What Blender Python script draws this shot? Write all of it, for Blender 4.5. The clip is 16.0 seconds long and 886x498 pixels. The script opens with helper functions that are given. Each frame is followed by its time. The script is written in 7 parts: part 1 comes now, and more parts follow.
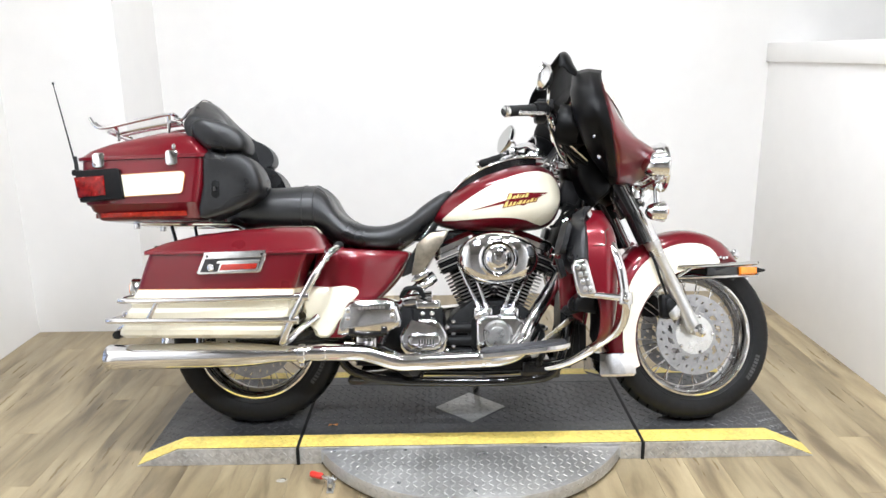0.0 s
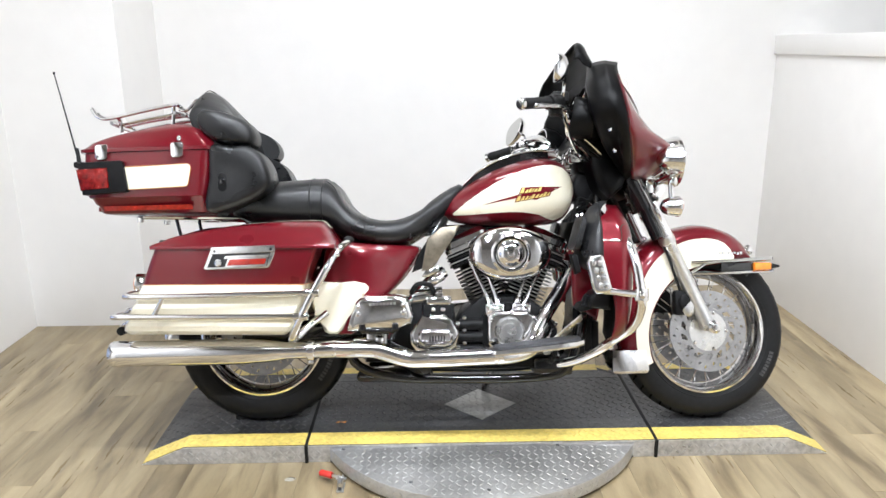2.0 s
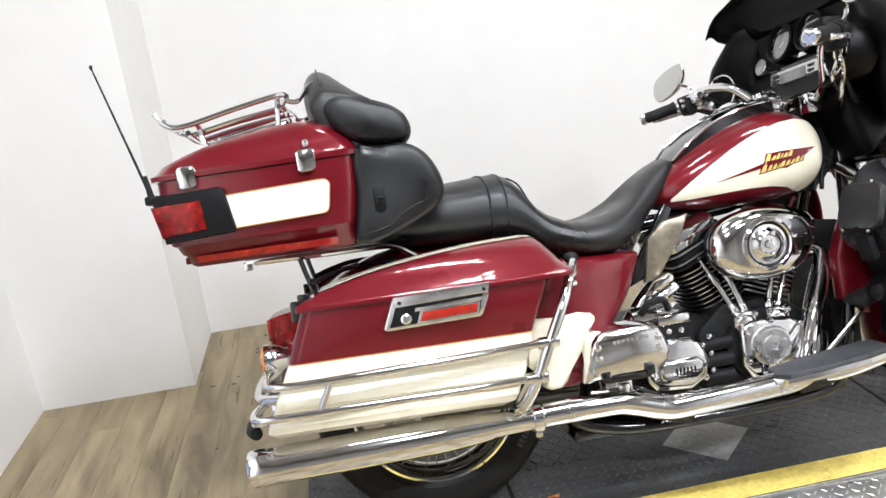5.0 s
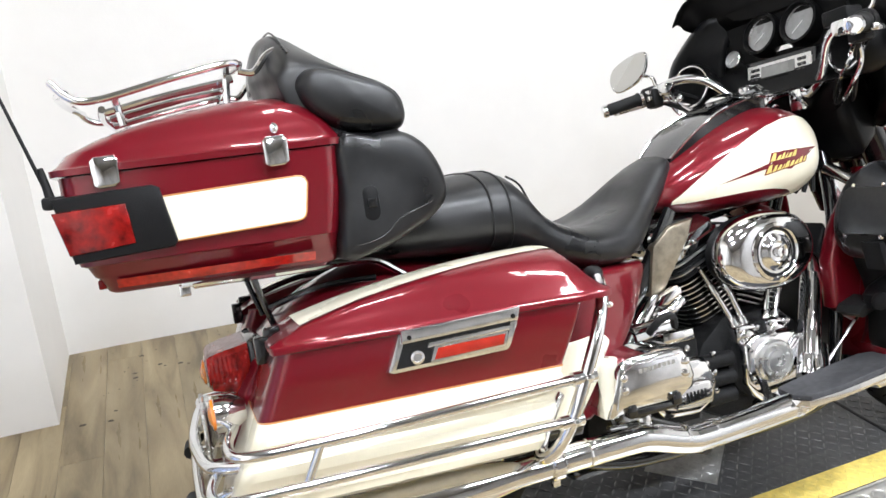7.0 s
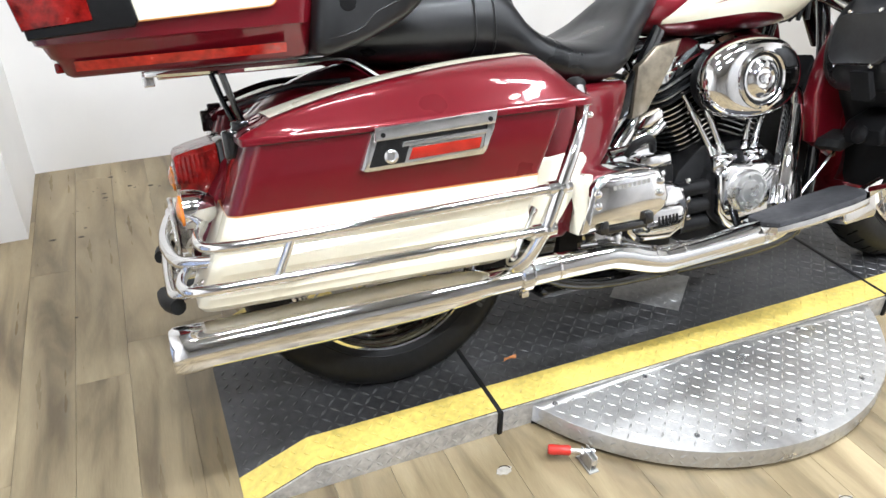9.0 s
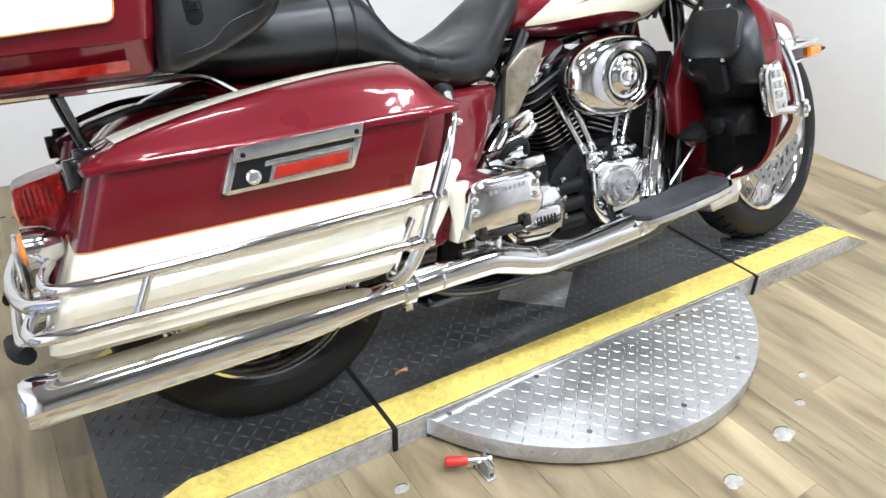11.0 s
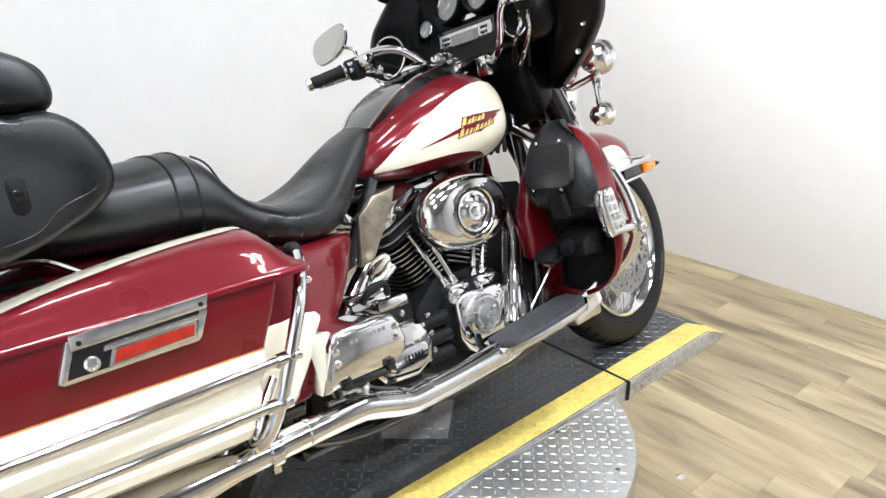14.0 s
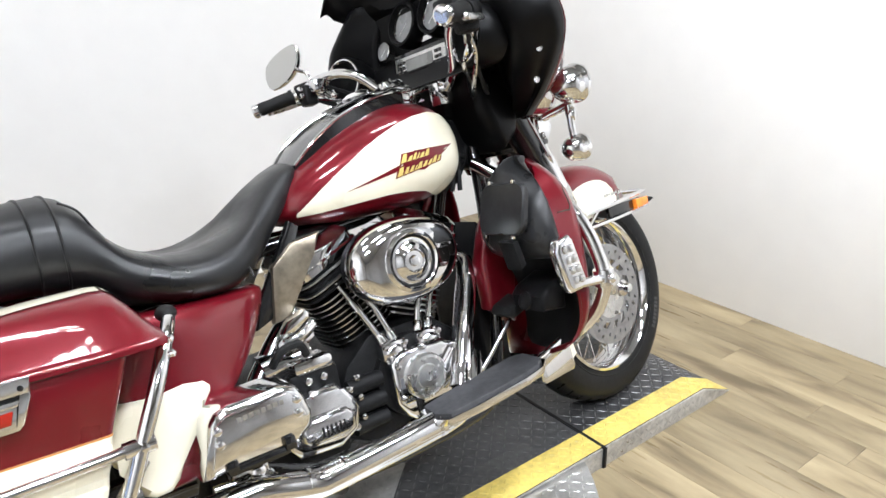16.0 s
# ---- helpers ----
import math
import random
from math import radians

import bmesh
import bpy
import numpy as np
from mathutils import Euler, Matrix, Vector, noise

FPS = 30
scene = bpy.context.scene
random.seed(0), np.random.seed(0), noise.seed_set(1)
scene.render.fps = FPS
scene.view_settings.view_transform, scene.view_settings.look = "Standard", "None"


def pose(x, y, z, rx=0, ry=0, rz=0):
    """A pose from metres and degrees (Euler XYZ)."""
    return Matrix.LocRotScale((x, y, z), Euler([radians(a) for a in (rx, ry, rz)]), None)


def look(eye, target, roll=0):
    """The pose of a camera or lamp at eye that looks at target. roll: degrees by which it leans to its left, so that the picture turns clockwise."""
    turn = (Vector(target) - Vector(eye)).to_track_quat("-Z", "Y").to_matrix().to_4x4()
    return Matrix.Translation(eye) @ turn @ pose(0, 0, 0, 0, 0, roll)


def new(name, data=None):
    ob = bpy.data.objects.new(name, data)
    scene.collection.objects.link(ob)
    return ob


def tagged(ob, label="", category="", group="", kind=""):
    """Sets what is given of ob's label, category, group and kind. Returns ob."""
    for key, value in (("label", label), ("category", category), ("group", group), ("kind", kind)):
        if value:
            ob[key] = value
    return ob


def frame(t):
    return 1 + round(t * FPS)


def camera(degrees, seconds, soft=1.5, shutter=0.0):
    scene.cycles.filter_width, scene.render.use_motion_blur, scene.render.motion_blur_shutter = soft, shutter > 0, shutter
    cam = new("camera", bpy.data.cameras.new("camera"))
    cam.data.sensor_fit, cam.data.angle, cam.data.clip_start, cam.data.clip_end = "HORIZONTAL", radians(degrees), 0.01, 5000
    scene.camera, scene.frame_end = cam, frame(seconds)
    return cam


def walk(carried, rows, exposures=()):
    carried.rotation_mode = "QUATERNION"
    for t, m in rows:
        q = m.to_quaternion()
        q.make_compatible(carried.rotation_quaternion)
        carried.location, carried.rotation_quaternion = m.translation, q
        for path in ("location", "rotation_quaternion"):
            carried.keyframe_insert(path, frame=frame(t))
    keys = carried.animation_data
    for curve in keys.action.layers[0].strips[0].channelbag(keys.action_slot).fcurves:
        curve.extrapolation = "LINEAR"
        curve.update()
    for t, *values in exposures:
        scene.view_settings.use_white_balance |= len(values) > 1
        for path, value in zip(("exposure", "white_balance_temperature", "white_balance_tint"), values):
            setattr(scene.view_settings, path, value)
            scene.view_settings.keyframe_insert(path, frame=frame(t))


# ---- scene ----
cam = camera(61.8, 16.0)
PATH = [
    (0, (0.514, -2.355, 1.399), (0.521, -0.421, 0.89), -0.8),
    (0.5, (0.52, -2.353, 1.412), (0.525, -0.417, 0.91), -1.0),
    (1, (0.509, -2.35, 1.401), (0.519, -0.415, 0.897), -0.8),
    (1.5, (0.497, -2.334, 1.407), (0.509, -0.403, 0.888), -0.8),
    (2, (0.446, -2.304, 1.4), (0.475, -0.377, 0.868), -0.5),
    (2.5, (0.352, -2.254, 1.383), (0.301, -0.347, 0.783), -2.4),
    (3, (0.261, -2.167, 1.376), (0.059, -0.27, 0.777), -2.0),
    (3.5, (0.145, -2.003, 1.398), (-0.153, -0.116, 0.806), -2.1),
    (4, (-0.057, -1.849, 1.368), (-0.257, 0.038, 0.736), -0.9),
    (4.5, (-0.225, -1.675, 1.381), (-0.19, 0.224, 0.755), -4.0),
    (7, (-0.611, -1.07, 1.341), (0.079, 0.674, 0.647), -2.1),
    (7.5, (-0.616, -1.081, 1.31), (0.057, 0.623, 0.51), -1.4),
    (8, (-0.622, -1.088, 1.275), (0.048, 0.559, 0.359), -0.4),
    (10.5, (-0.584, -1.065, 1.229), (0.233, 0.412, 0.156), 1.8),
    (11, (-0.564, -1.058, 1.237), (0.367, 0.385, 0.211), 1.4),
    (11.5, (-0.534, -1.064, 1.261), (0.498, 0.357, 0.304), 0.1),
    (12, (-0.523, -1.087, 1.279), (0.556, 0.346, 0.393), -0.2),
    (12.5, (-0.505, -1.095, 1.297), (0.621, 0.325, 0.451), -0.3),
    (13, (-0.494, -1.099, 1.305), (0.672, 0.313, 0.499), -1.0),
    (13.5, (-0.489, -1.103, 1.311), (0.711, 0.302, 0.545), -1.0),
    (14, (-0.486, -1.102, 1.313), (0.732, 0.291, 0.555), -0.9),
    (14.5, (-0.487, -1.102, 1.315), (0.742, 0.284, 0.562), -1.0),
    (15, (-0.48, -1.103, 1.317), (0.776, 0.269, 0.581), -0.3),
    (15.5, (-0.356, -1.083, 1.315), (0.868, 0.323, 0.588), -1.1),
    (16, (-0.137, -1.079, 1.319), (0.99, 0.401, 0.584), -1.2),
]
walk(cam, [(t, look(eye, target, roll)) for t, eye, target, roll in PATH], exposures=[(0.0, -0.06, 6350, 10), (1.5, -0.06, 6300, 10), (2.5, -0.18, 6350, 10), (4.5, -0.16, 6400, 10), (7.0, -0.04, 6400, 10), (8.0, 0.0, 6400, 10), (10.5, -0.06, 6100, 9), (11.5, -0.16, 6100, 9), (13.0, -0.18, 6250, 10), (16.0, -0.18, 6300, 10)])

# ---- world and lights ----
world = bpy.data.worlds.new("sky")
scene.world = world
world.use_nodes = True
_wn = world.node_tree.nodes
_sky = _wn.new("ShaderNodeTexSky")
_sky.sky_type, _sky.sun_disc, _sky.sun_elevation, _sky.sun_rotation = "NISHITA", False, radians(35), radians(200)
world.node_tree.links.new(_sky.outputs[0], _wn["Background"].inputs[0])
_wn["Background"].inputs[1].default_value = 0.12
scene.view_settings.exposure = 0.0
LAMP_POWER = 41.0
LAMP_COLOUR = (0.905, 0.95, 1.02)

# ---- materials ----


def mat(name, rgb, rough=0.5, metal=0.0, coat=0.0, var=0.08, scale=6.0, fine=60.0, bump=0.0, bump_scale=200.0, rvar=0.08, stretch=(1, 1, 1), emit=0.0, object_var=0.0, specular=0.5):
    """A procedural material: base colour that wanders at two scales, roughness that wanders, and fine relief."""
    m = bpy.data.materials.new(name)
    m.use_nodes = True
    nt = m.node_tree
    n, k = nt.nodes, nt.links.new
    b = n["Principled BSDF"]
    b.inputs["Metallic"].default_value, b.inputs["Coat Weight"].default_value, b.inputs["Coat Roughness"].default_value = metal, coat, 0.04
    b.inputs["Specular IOR Level"].default_value = specular
    co = n.new("ShaderNodeTexCoord")
    mp = n.new("ShaderNodeMapping")
    mp.inputs["Scale"].default_value = stretch
    k(co.outputs["Object"], mp.inputs["Vector"])
    big, small = n.new("ShaderNodeTexNoise"), n.new("ShaderNodeTexNoise")
    for t, sc in ((big, scale), (small, fine)):
        t.inputs["Scale"].default_value, t.inputs["Detail"].default_value = sc, 4
        k(mp.outputs[0], t.inputs["Vector"])
    add = n.new("ShaderNodeMath")
    add.operation = "MULTIPLY_ADD"
    add.inputs[1].default_value = 0.5
    k(small.outputs["Fac"], add.inputs[0])
    half = n.new("ShaderNodeMath")
    half.operation = "MULTIPLY"
    half.inputs[1].default_value = 0.5
    k(big.outputs["Fac"], half.inputs[0])
    k(half.outputs[0], add.inputs[2])
    val = n.new("ShaderNodeMapRange")
    val.inputs[1].default_value, val.inputs[2].default_value = 0.3, 0.7
    val.inputs[3].default_value, val.inputs[4].default_value = 1 - 2 * var, 1 + 2 * var
    k(add.outputs[0], val.inputs[0])
    last = val.outputs[0]
    if object_var:
        info, ov, mul = n.new("ShaderNodeObjectInfo"), n.new("ShaderNodeMapRange"), n.new("ShaderNodeMath")
        ov.inputs[3].default_value, ov.inputs[4].default_value, mul.operation = 1 - object_var, 1 + object_var, "MULTIPLY"
        k(info.outputs["Random"], ov.inputs[0])
        k(ov.outputs[0], mul.inputs[0])
        k(last, mul.inputs[1])
        last = mul.outputs[0]
    hsv = n.new("ShaderNodeHueSaturation")
    hsv.inputs["Color"].default_value = (*rgb, 1)
    k(last, hsv.inputs["Value"])
    k(hsv.outputs[0], b.inputs["Base Color"])
    rr = n.new("ShaderNodeMapRange")
    rr.inputs[1].default_value, rr.inputs[2].default_value = 0.3, 0.7
    rr.inputs[3].default_value, rr.inputs[4].default_value = max(0.0, rough - rvar), min(1.0, rough + rvar)
    k(big.outputs["Fac"], rr.inputs[0])
    k(rr.outputs[0], b.inputs["Roughness"])
    if bump:
        bt, bp = n.new("ShaderNodeTexNoise"), n.new("ShaderNodeBump")
        bt.inputs["Scale"].default_value, bt.inputs["Detail"].default_value = bump_scale, 3
        bp.inputs["Strength"].default_value, bp.inputs["Distance"].default_value = bump, 0.002
        k(mp.outputs[0], bt.inputs["Vector"])
        k(bt.outputs["Fac"], bp.inputs["Height"])
        k(bp.outputs[0], b.inputs["Normal"])
    if emit:
        b.inputs["Emission Color"].default_value, b.inputs["Emission Strength"].default_value = (*rgb, 1), emit
    return m


def wood_mat():
    """Worn tan laminate: each plank takes its own tone, with long streaks of grain, grey wash and knots."""
    m = mat("floor_laminate", (0.44, 0.335, 0.19), 0.33, var=0.06, scale=3, fine=40, bump=0.15, bump_scale=60, stretch=(9, 0.8, 1), object_var=0.16)
    nt = m.node_tree
    n, k = nt.nodes, nt.links.new
    co = next(x for x in n if x.type == "TEX_COORD")
    info = n.new("ShaderNodeObjectInfo")
    shift = n.new("ShaderNodeVectorMath")
    shift.operation = "MULTIPLY_ADD"
    comb = n.new("ShaderNodeCombineXYZ")
    for i, f in enumerate((3.1, 7.7, 5.3)):
        mm = n.new("ShaderNodeMath")
        mm.operation = "MULTIPLY"
        mm.inputs[1].default_value = f * 10
        k(info.outputs["Random"], mm.inputs[0])
        k(mm.outputs[0], comb.inputs[i])
    shift.inputs[1].default_value = (5.0, 0.9, 1)
    k(co.outputs["Object"], shift.inputs[0])
    k(comb.outputs[0], shift.inputs[2])
    st = n.new("ShaderNodeTexNoise")
    st.inputs["Scale"].default_value, st.inputs["Detail"].default_value, st.inputs["Distortion"].default_value = 2.4, 5, 0.6
    k(shift.outputs[0], st.inputs["Vector"])
    ramp = n.new("ShaderNodeValToRGB")
    e = ramp.color_ramp.elements
    e[0].position, e[0].color = 0.30, (0.125, 0.092, 0.051, 1)
    e[1].position, e[1].color = 0.72, (0.372, 0.297, 0.178, 1)
    mid = e.new(0.48)
    mid.color = (0.258, 0.200, 0.115, 1)
    k(st.outputs["Fac"], ramp.inputs[0])
    hsv = next(x for x in n if x.type == "HUE_SAT")
    k(ramp.outputs[0], hsv.inputs["Color"])
    return m


WALL = mat("white_wall_paint", (0.84, 0.825, 0.80), 0.55, var=0.012, scale=1.3, fine=9, bump=0.12, bump_scale=90)
SHOPDARK = mat("grey_shop_paint", (0.55, 0.545, 0.54), 0.7, var=0.2, scale=0.8)
CEILDARK = mat("grey_ceiling", (0.30, 0.30, 0.30), 0.85, var=0.15)
WOOD = wood_mat()
GAP = mat("dark_gap", (0.05, 0.04, 0.03), 0.9)
PLANKGAP = mat("brown_plank_gap", (0.16, 0.125, 0.085), 0.8)
DARKPLATE = mat("blackened_tread_plate", (0.07, 0.07, 0.072), 0.42, 0.35, var=0.22, scale=5, fine=50, bump=0.25, rvar=0.14)
# lighter plate grey for the strips painted as lit; also the disc's bolts
GREYPLATE = mat("grey_tread_plate", (0.092, 0.092, 0.093), 0.45, 0.4, var=0.25, scale=7, fine=60, bump=0.25, rvar=0.14)
BARPLATE = mat("worn_tread_bar", (0.112, 0.112, 0.113), 0.4, 0.5, var=0.3, scale=6, fine=40, rvar=0.12)
STEEL = mat("bright_tread_plate", (0.52, 0.515, 0.50), 0.38, 0.82, var=0.1, scale=8, fine=70, bump=0.15, rvar=0.12)
SKIRTPLATE = mat("grimy_tread_plate", (0.52, 0.51, 0.49), 0.42, 0.55, var=0.2, scale=8, fine=70, bump=0.15, rvar=0.12)
YELLOW = mat("yellow_floor_paint", (0.65, 0.50, 0.125), 0.45, var=0.16, scale=9, fine=60, bump=0.3, bump_scale=150)
MATRUBBER = mat("worn_grey_rubber", (0.045, 0.045, 0.048), 0.6, var=0.25, scale=14, bump=0.25, specular=0.25)
RUBBER = mat("black_rubber", (0.011, 0.011, 0.011), 0.6, var=0.15, bump=0.2, specular=0.2)
TYRE = mat("tyre_rubber", (0.0075, 0.0075, 0.0078), 0.5, var=0.2, scale=12, bump=0.2, bump_scale=120, specular=0.25)
RUSTY = mat("oiled_dark_steel", (0.045, 0.042, 0.038), 0.45, 0.5, var=0.3, scale=9, bump=0.3)
BROWNMETAL = mat("brown_primed_steel", (0.16, 0.115, 0.075), 0.55, 0.2, var=0.3, scale=14, bump=0.3)
BURGUNDY = mat("burgundy_paint", (0.143, 0.0043, 0.0105), 0.30, 0.25, coat=1.0, var=0.05, scale=4, fine=900, rvar=0.04, specular=0.15)
CREAM = mat("cream_paint", (0.84, 0.785, 0.62), 0.28, 0.0, coat=0.8, var=0.015, scale=4, rvar=0.04)
CHROME = mat("chrome", (0.80, 0.80, 0.81), 0.07, 1.0, var=0.03, scale=7, rvar=0.035)
ALLOY = mat("brushed_alloy", (0.66, 0.66, 0.65), 0.28, 1.0, var=0.06, scale=18, rvar=0.08)
ROTORSTEEL = mat("brake_disc_steel", (0.36, 0.36, 0.365), 0.36, 1.0, var=0.12, scale=25, rvar=0.1)
VINYL = mat("grey_black_vinyl", (0.017, 0.0172, 0.018), 0.36, var=0.25, scale=9, fine=80, bump=0.10, bump_scale=40, rvar=0.12, specular=0.36)
FORKMETAL = mat("satin_fork_alloy", (0.68, 0.68, 0.67), 0.3, 0.9, var=0.04)
LEATHER = mat("black_leather", (0.0082, 0.0083, 0.0088), 0.35, var=0.25, scale=7, fine=70, bump=0.12, bump_scale=26, rvar=0.16, specular=0.42)
PLASTIC = mat("black_plastic", (0.009, 0.009, 0.0095), 0.36, var=0.1, bump=0.25, bump_scale=500, specular=0.13)
GLOSSBLACK = mat("gloss_black", (0.006, 0.006, 0.0065), 0.14, coat=0.6, var=0.05)
WRINKLE = mat("wrinkle_black_casting", (0.0070, 0.0070, 0.0073), 0.44, 0.0, var=0.25, bump=0.5, bump_scale=300, specular=0.16)
FIN = mat("polished_fin_edge", (0.55, 0.55, 0.54), 0.3, 1.0, var=0.1)
REDLENS = mat("red_lens", (0.17, 0.004, 0.003), 0.22, coat=0.15, var=0.35, scale=30, bump=0.3, bump_scale=90, specular=0.3)
AMBERLENS = mat("amber_lens", (0.85, 0.24, 0.02), 0.18, coat=0.8, var=0.1, scale=30, bump=0.3, bump_scale=90)
ORANGERED = mat("orange_red_reflector", (0.33, 0.017, 0.008), 0.2, coat=0.8, var=0.15, scale=40)
GAUGE = mat("grey_gauge_face", (0.2, 0.2, 0.2), 0.3, coat=0.9, var=0.12)
SCREEN = mat("grey_radio_display", (0.2, 0.2, 0.19), 0.3, coat=0.5)
GOLD = mat("gold_emblem", (0.74, 0.56, 0.17), 0.35, 0.2, var=0.1)
REDHANDLE = mat("red_vinyl_grip", (0.55, 0.03, 0.02), 0.4)
LAMPGLOW = mat("lamp_diffuser", (1.0, 0.97, 0.92), 0.5, var=0.0, emit=60.0)
MIRROR = mat("mirror_glass", (0.6, 0.6, 0.58), 0.02, 1.0, var=0.0, rvar=0.0)
GOLDLINE = mat("gold_pinstripe", (0.55, 0.24, 0.07), 0.3, coat=0.6, var=0.05)

# ---- building helpers ----


def part(name, bm, material, parent=None, label="", sharp=38):
    """Links a bmesh as one mesh object under a thing or a part, no deeper than a part of a part."""
    if isinstance(bm, tuple):
        return [part(name, b, material, parent, label, sharp) for b in bm][0]
    if parent and parent.parent and parent.parent.parent:
        parent = parent.parent
    bmesh.ops.recalc_face_normals(bm, faces=bm.faces)
    me = bpy.data.meshes.new(name)
    bm.to_mesh(me)
    bm.free()
    me.polygons.foreach_set("use_smooth", [True] * len(me.polygons))
    me.set_sharp_from_angle(angle=radians(sharp))
    me.materials.append(material)
    ob = new(name, me)
    if parent:
        ob.parent = parent
    if label:
        ob["label"] = label
    return ob


def join(*bms):
    """Several bmeshes as one."""
    out = bmesh.new()
    for b in bms:
        me = bpy.data.meshes.new("tmp")
        b.to_mesh(me)
        out.from_mesh(me)
        bpy.data.meshes.remove(me)
        b.free()
    return out


def box(x0, x1, y0, y1, z0, z1, bev=0.0, seg=2):
    bm = bmesh.new()
    bmesh.ops.create_cube(bm, size=1, matrix=Matrix.Translation(((x0 + x1) / 2, (y0 + y1) / 2, (z0 + z1) / 2)) @ Matrix.Diagonal((x1 - x0, y1 - y0, z1 - z0, 1)))
    if bev:
        bmesh.ops.bevel(bm, geom=bm.edges[:], offset=bev, segments=seg, affect="EDGES", profile=0.5)
    return bm


def slab(prof, y0, y1, bev=0.0, seg=2, shear=0.0):
    """A closed outline in x and z, drawn out from y0 to y1, with rounded rims."""
    bm = bmesh.new()
    a = [bm.verts.new((x, y0, z)) for x, z in prof]
    b = [bm.verts.new((x + shear, y1, z)) for x, z in prof]
    bm.faces.new(a)
    bm.faces.new(b[::-1])
    for i in range(len(prof)):
        j = (i + 1) % len(prof)
        bm.faces.new((a[j], a[i], b[i], b[j]))
    if bev:
        ed = [e for e in bm.edges if abs(e.verts[0].co.y - e.verts[1].co.y) < 1e-6]
        bmesh.ops.bevel(bm, geom=ed, offset=bev, segments=seg, affect="EDGES", profile=0.5)
    return bm


def loft(rings, caps=True):
    """A skin over rings of equal count."""
    bm = bmesh.new()
    vs = [[bm.verts.new(p) for p in r] for r in rings]
    n = len(rings[0])
    for a, b in zip(vs, vs[1:]):
        for i in range(n):
            bm.faces.new((a[i], a[(i + 1) % n], b[(i + 1) % n], b[i]))
    if caps:
        bm.faces.new(vs[0][::-1])
        bm.faces.new(vs[-1])
    return bm


def grid(fn, us, vs):
    """A sheet of points fn(u, v)."""
    bm = bmesh.new()
    rows = [[bm.verts.new(fn(u, v)) for v in vs] for u in us]
    for a, b in zip(rows, rows[1:]):
        for i in range(len(vs) - 1):
            bm.faces.new((a[i], a[i + 1], b[i + 1], b[i]))
    return bm


def curve_pts(pts, res=6, closed=False):
    p = [Vector(q) for q in pts]
    out = []
    n = len(p)
    for i in range(n if closed else n - 1):
        p0, p1, p2, p3 = (p[(i + d) % n] if closed else p[min(max(i + d, 0), n - 1)] for d in (-1, 0, 1, 2))
        for s in range(res):
            t = s / res
            out.append(0.5 * (2 * p1 + (p2 - p0) * t + (2 * p0 - 5 * p1 + 4 * p2 - p3) * t * t + (3 * p1 - p0 - 3 * p2 + p3) * t ** 3))
    if not closed:
        out.append(p[-1])
    return out


def tube(pts, r, n=10, res=5, closed=False, smooth=True, r_end=None, flat=1.0):
    """A round bar along points."""
    p = curve_pts(pts, res, closed) if smooth else [Vector(q) for q in pts]
    rings, up = [], None
    for i, c in enumerate(p):
        if closed:
            d = p[(i + 1) % len(p)] - p[i - 1]
        else:
            d = p[min(i + 1, len(p) - 1)] - p[max(i - 1, 0)]
        d.normalize()
        if up is None:
            up = d.orthogonal().normalized() if abs(d.y) > 0.9 else (Vector((0, 1, 0)) - d * d.y).normalized()
        up = (up - d * up.dot(d)).normalized()
        side = d.cross(up)
        rr = r if r_end is None else r + (r_end - r) * i / (len(p) - 1)
        rings.append([c + (up * math.cos(a) * flat + side * math.sin(a)) * rr for a in (2 * math.pi * k / n for k in range(n))])
    if closed:
        rings.append(rings[0])
        bm = loft(rings, False)
        bmesh.ops.remove_doubles(bm, verts=bm.verts, dist=1e-6)
        return bm
    return loft(rings)


def along(p, d):
    """A pose at p whose z looks along d."""
    return Matrix.Translation(p) @ Vector(d).to_track_quat("Z", "Y").to_matrix().to_4x4()


def lathe(prof, m, n=24, sx=1.0, sy=1.0):
    """A turned body: prof of (radius, height) about m's z."""
    rings = [[m @ Vector((max(r, 1e-4) * math.cos(a) * sx, max(r, 1e-4) * math.sin(a) * sy, h)) for a in (2 * math.pi * k / n for k in range(n))] for r, h in prof]
    return loft(rings)


def ell(cx, cy, cz, rx, ry, rz, n=16):
    bm = bmesh.new()
    bmesh.ops.create_uvsphere(bm, u_segments=n, v_segments=max(6, n // 2), radius=1, matrix=Matrix.Translation((cx, cy, cz)) @ Matrix.Diagonal((rx, ry, rz, 1)))
    return bm


def lerp(table, x):
    return float(np.interp(x, [a for a, _ in table], [b for _, b in table]))


def smooth_lerp(table, x):
    """A soft curve through a table of pairs."""
    xs = [a for a, _ in table]
    i = min(max(sum(x >= a for a in xs) - 1, 0), len(xs) - 2)
    p = [table[min(max(i + d, 0), len(table) - 1)] for d in (-1, 0, 1, 2)]
    t = min(max((x - p[1][0]) / (p[2][0] - p[1][0]), 0), 1)
    m1 = (p[2][1] - p[0][1]) / max(p[2][0] - p[0][0], 1e-6) * (p[2][0] - p[1][0])
    m2 = (p[3][1] - p[1][1]) / max(p[3][0] - p[1][0], 1e-6) * (p[2][0] - p[1][0])
    return (2 * t**3 - 3 * t**2 + 1) * p[1][1] + (t**3 - 2 * t**2 + t) * m1 + (-2 * t**3 + 3 * t**2) * p[2][1] + (t**3 - t**2) * m2


def rounded(prof, res=4):
    """A closed outline in x and z, drawn as a soft curve through its corners."""
    return [(p.x, p.z) for p in curve_pts([(x, 0, z) for x, z in prof], res, True)]


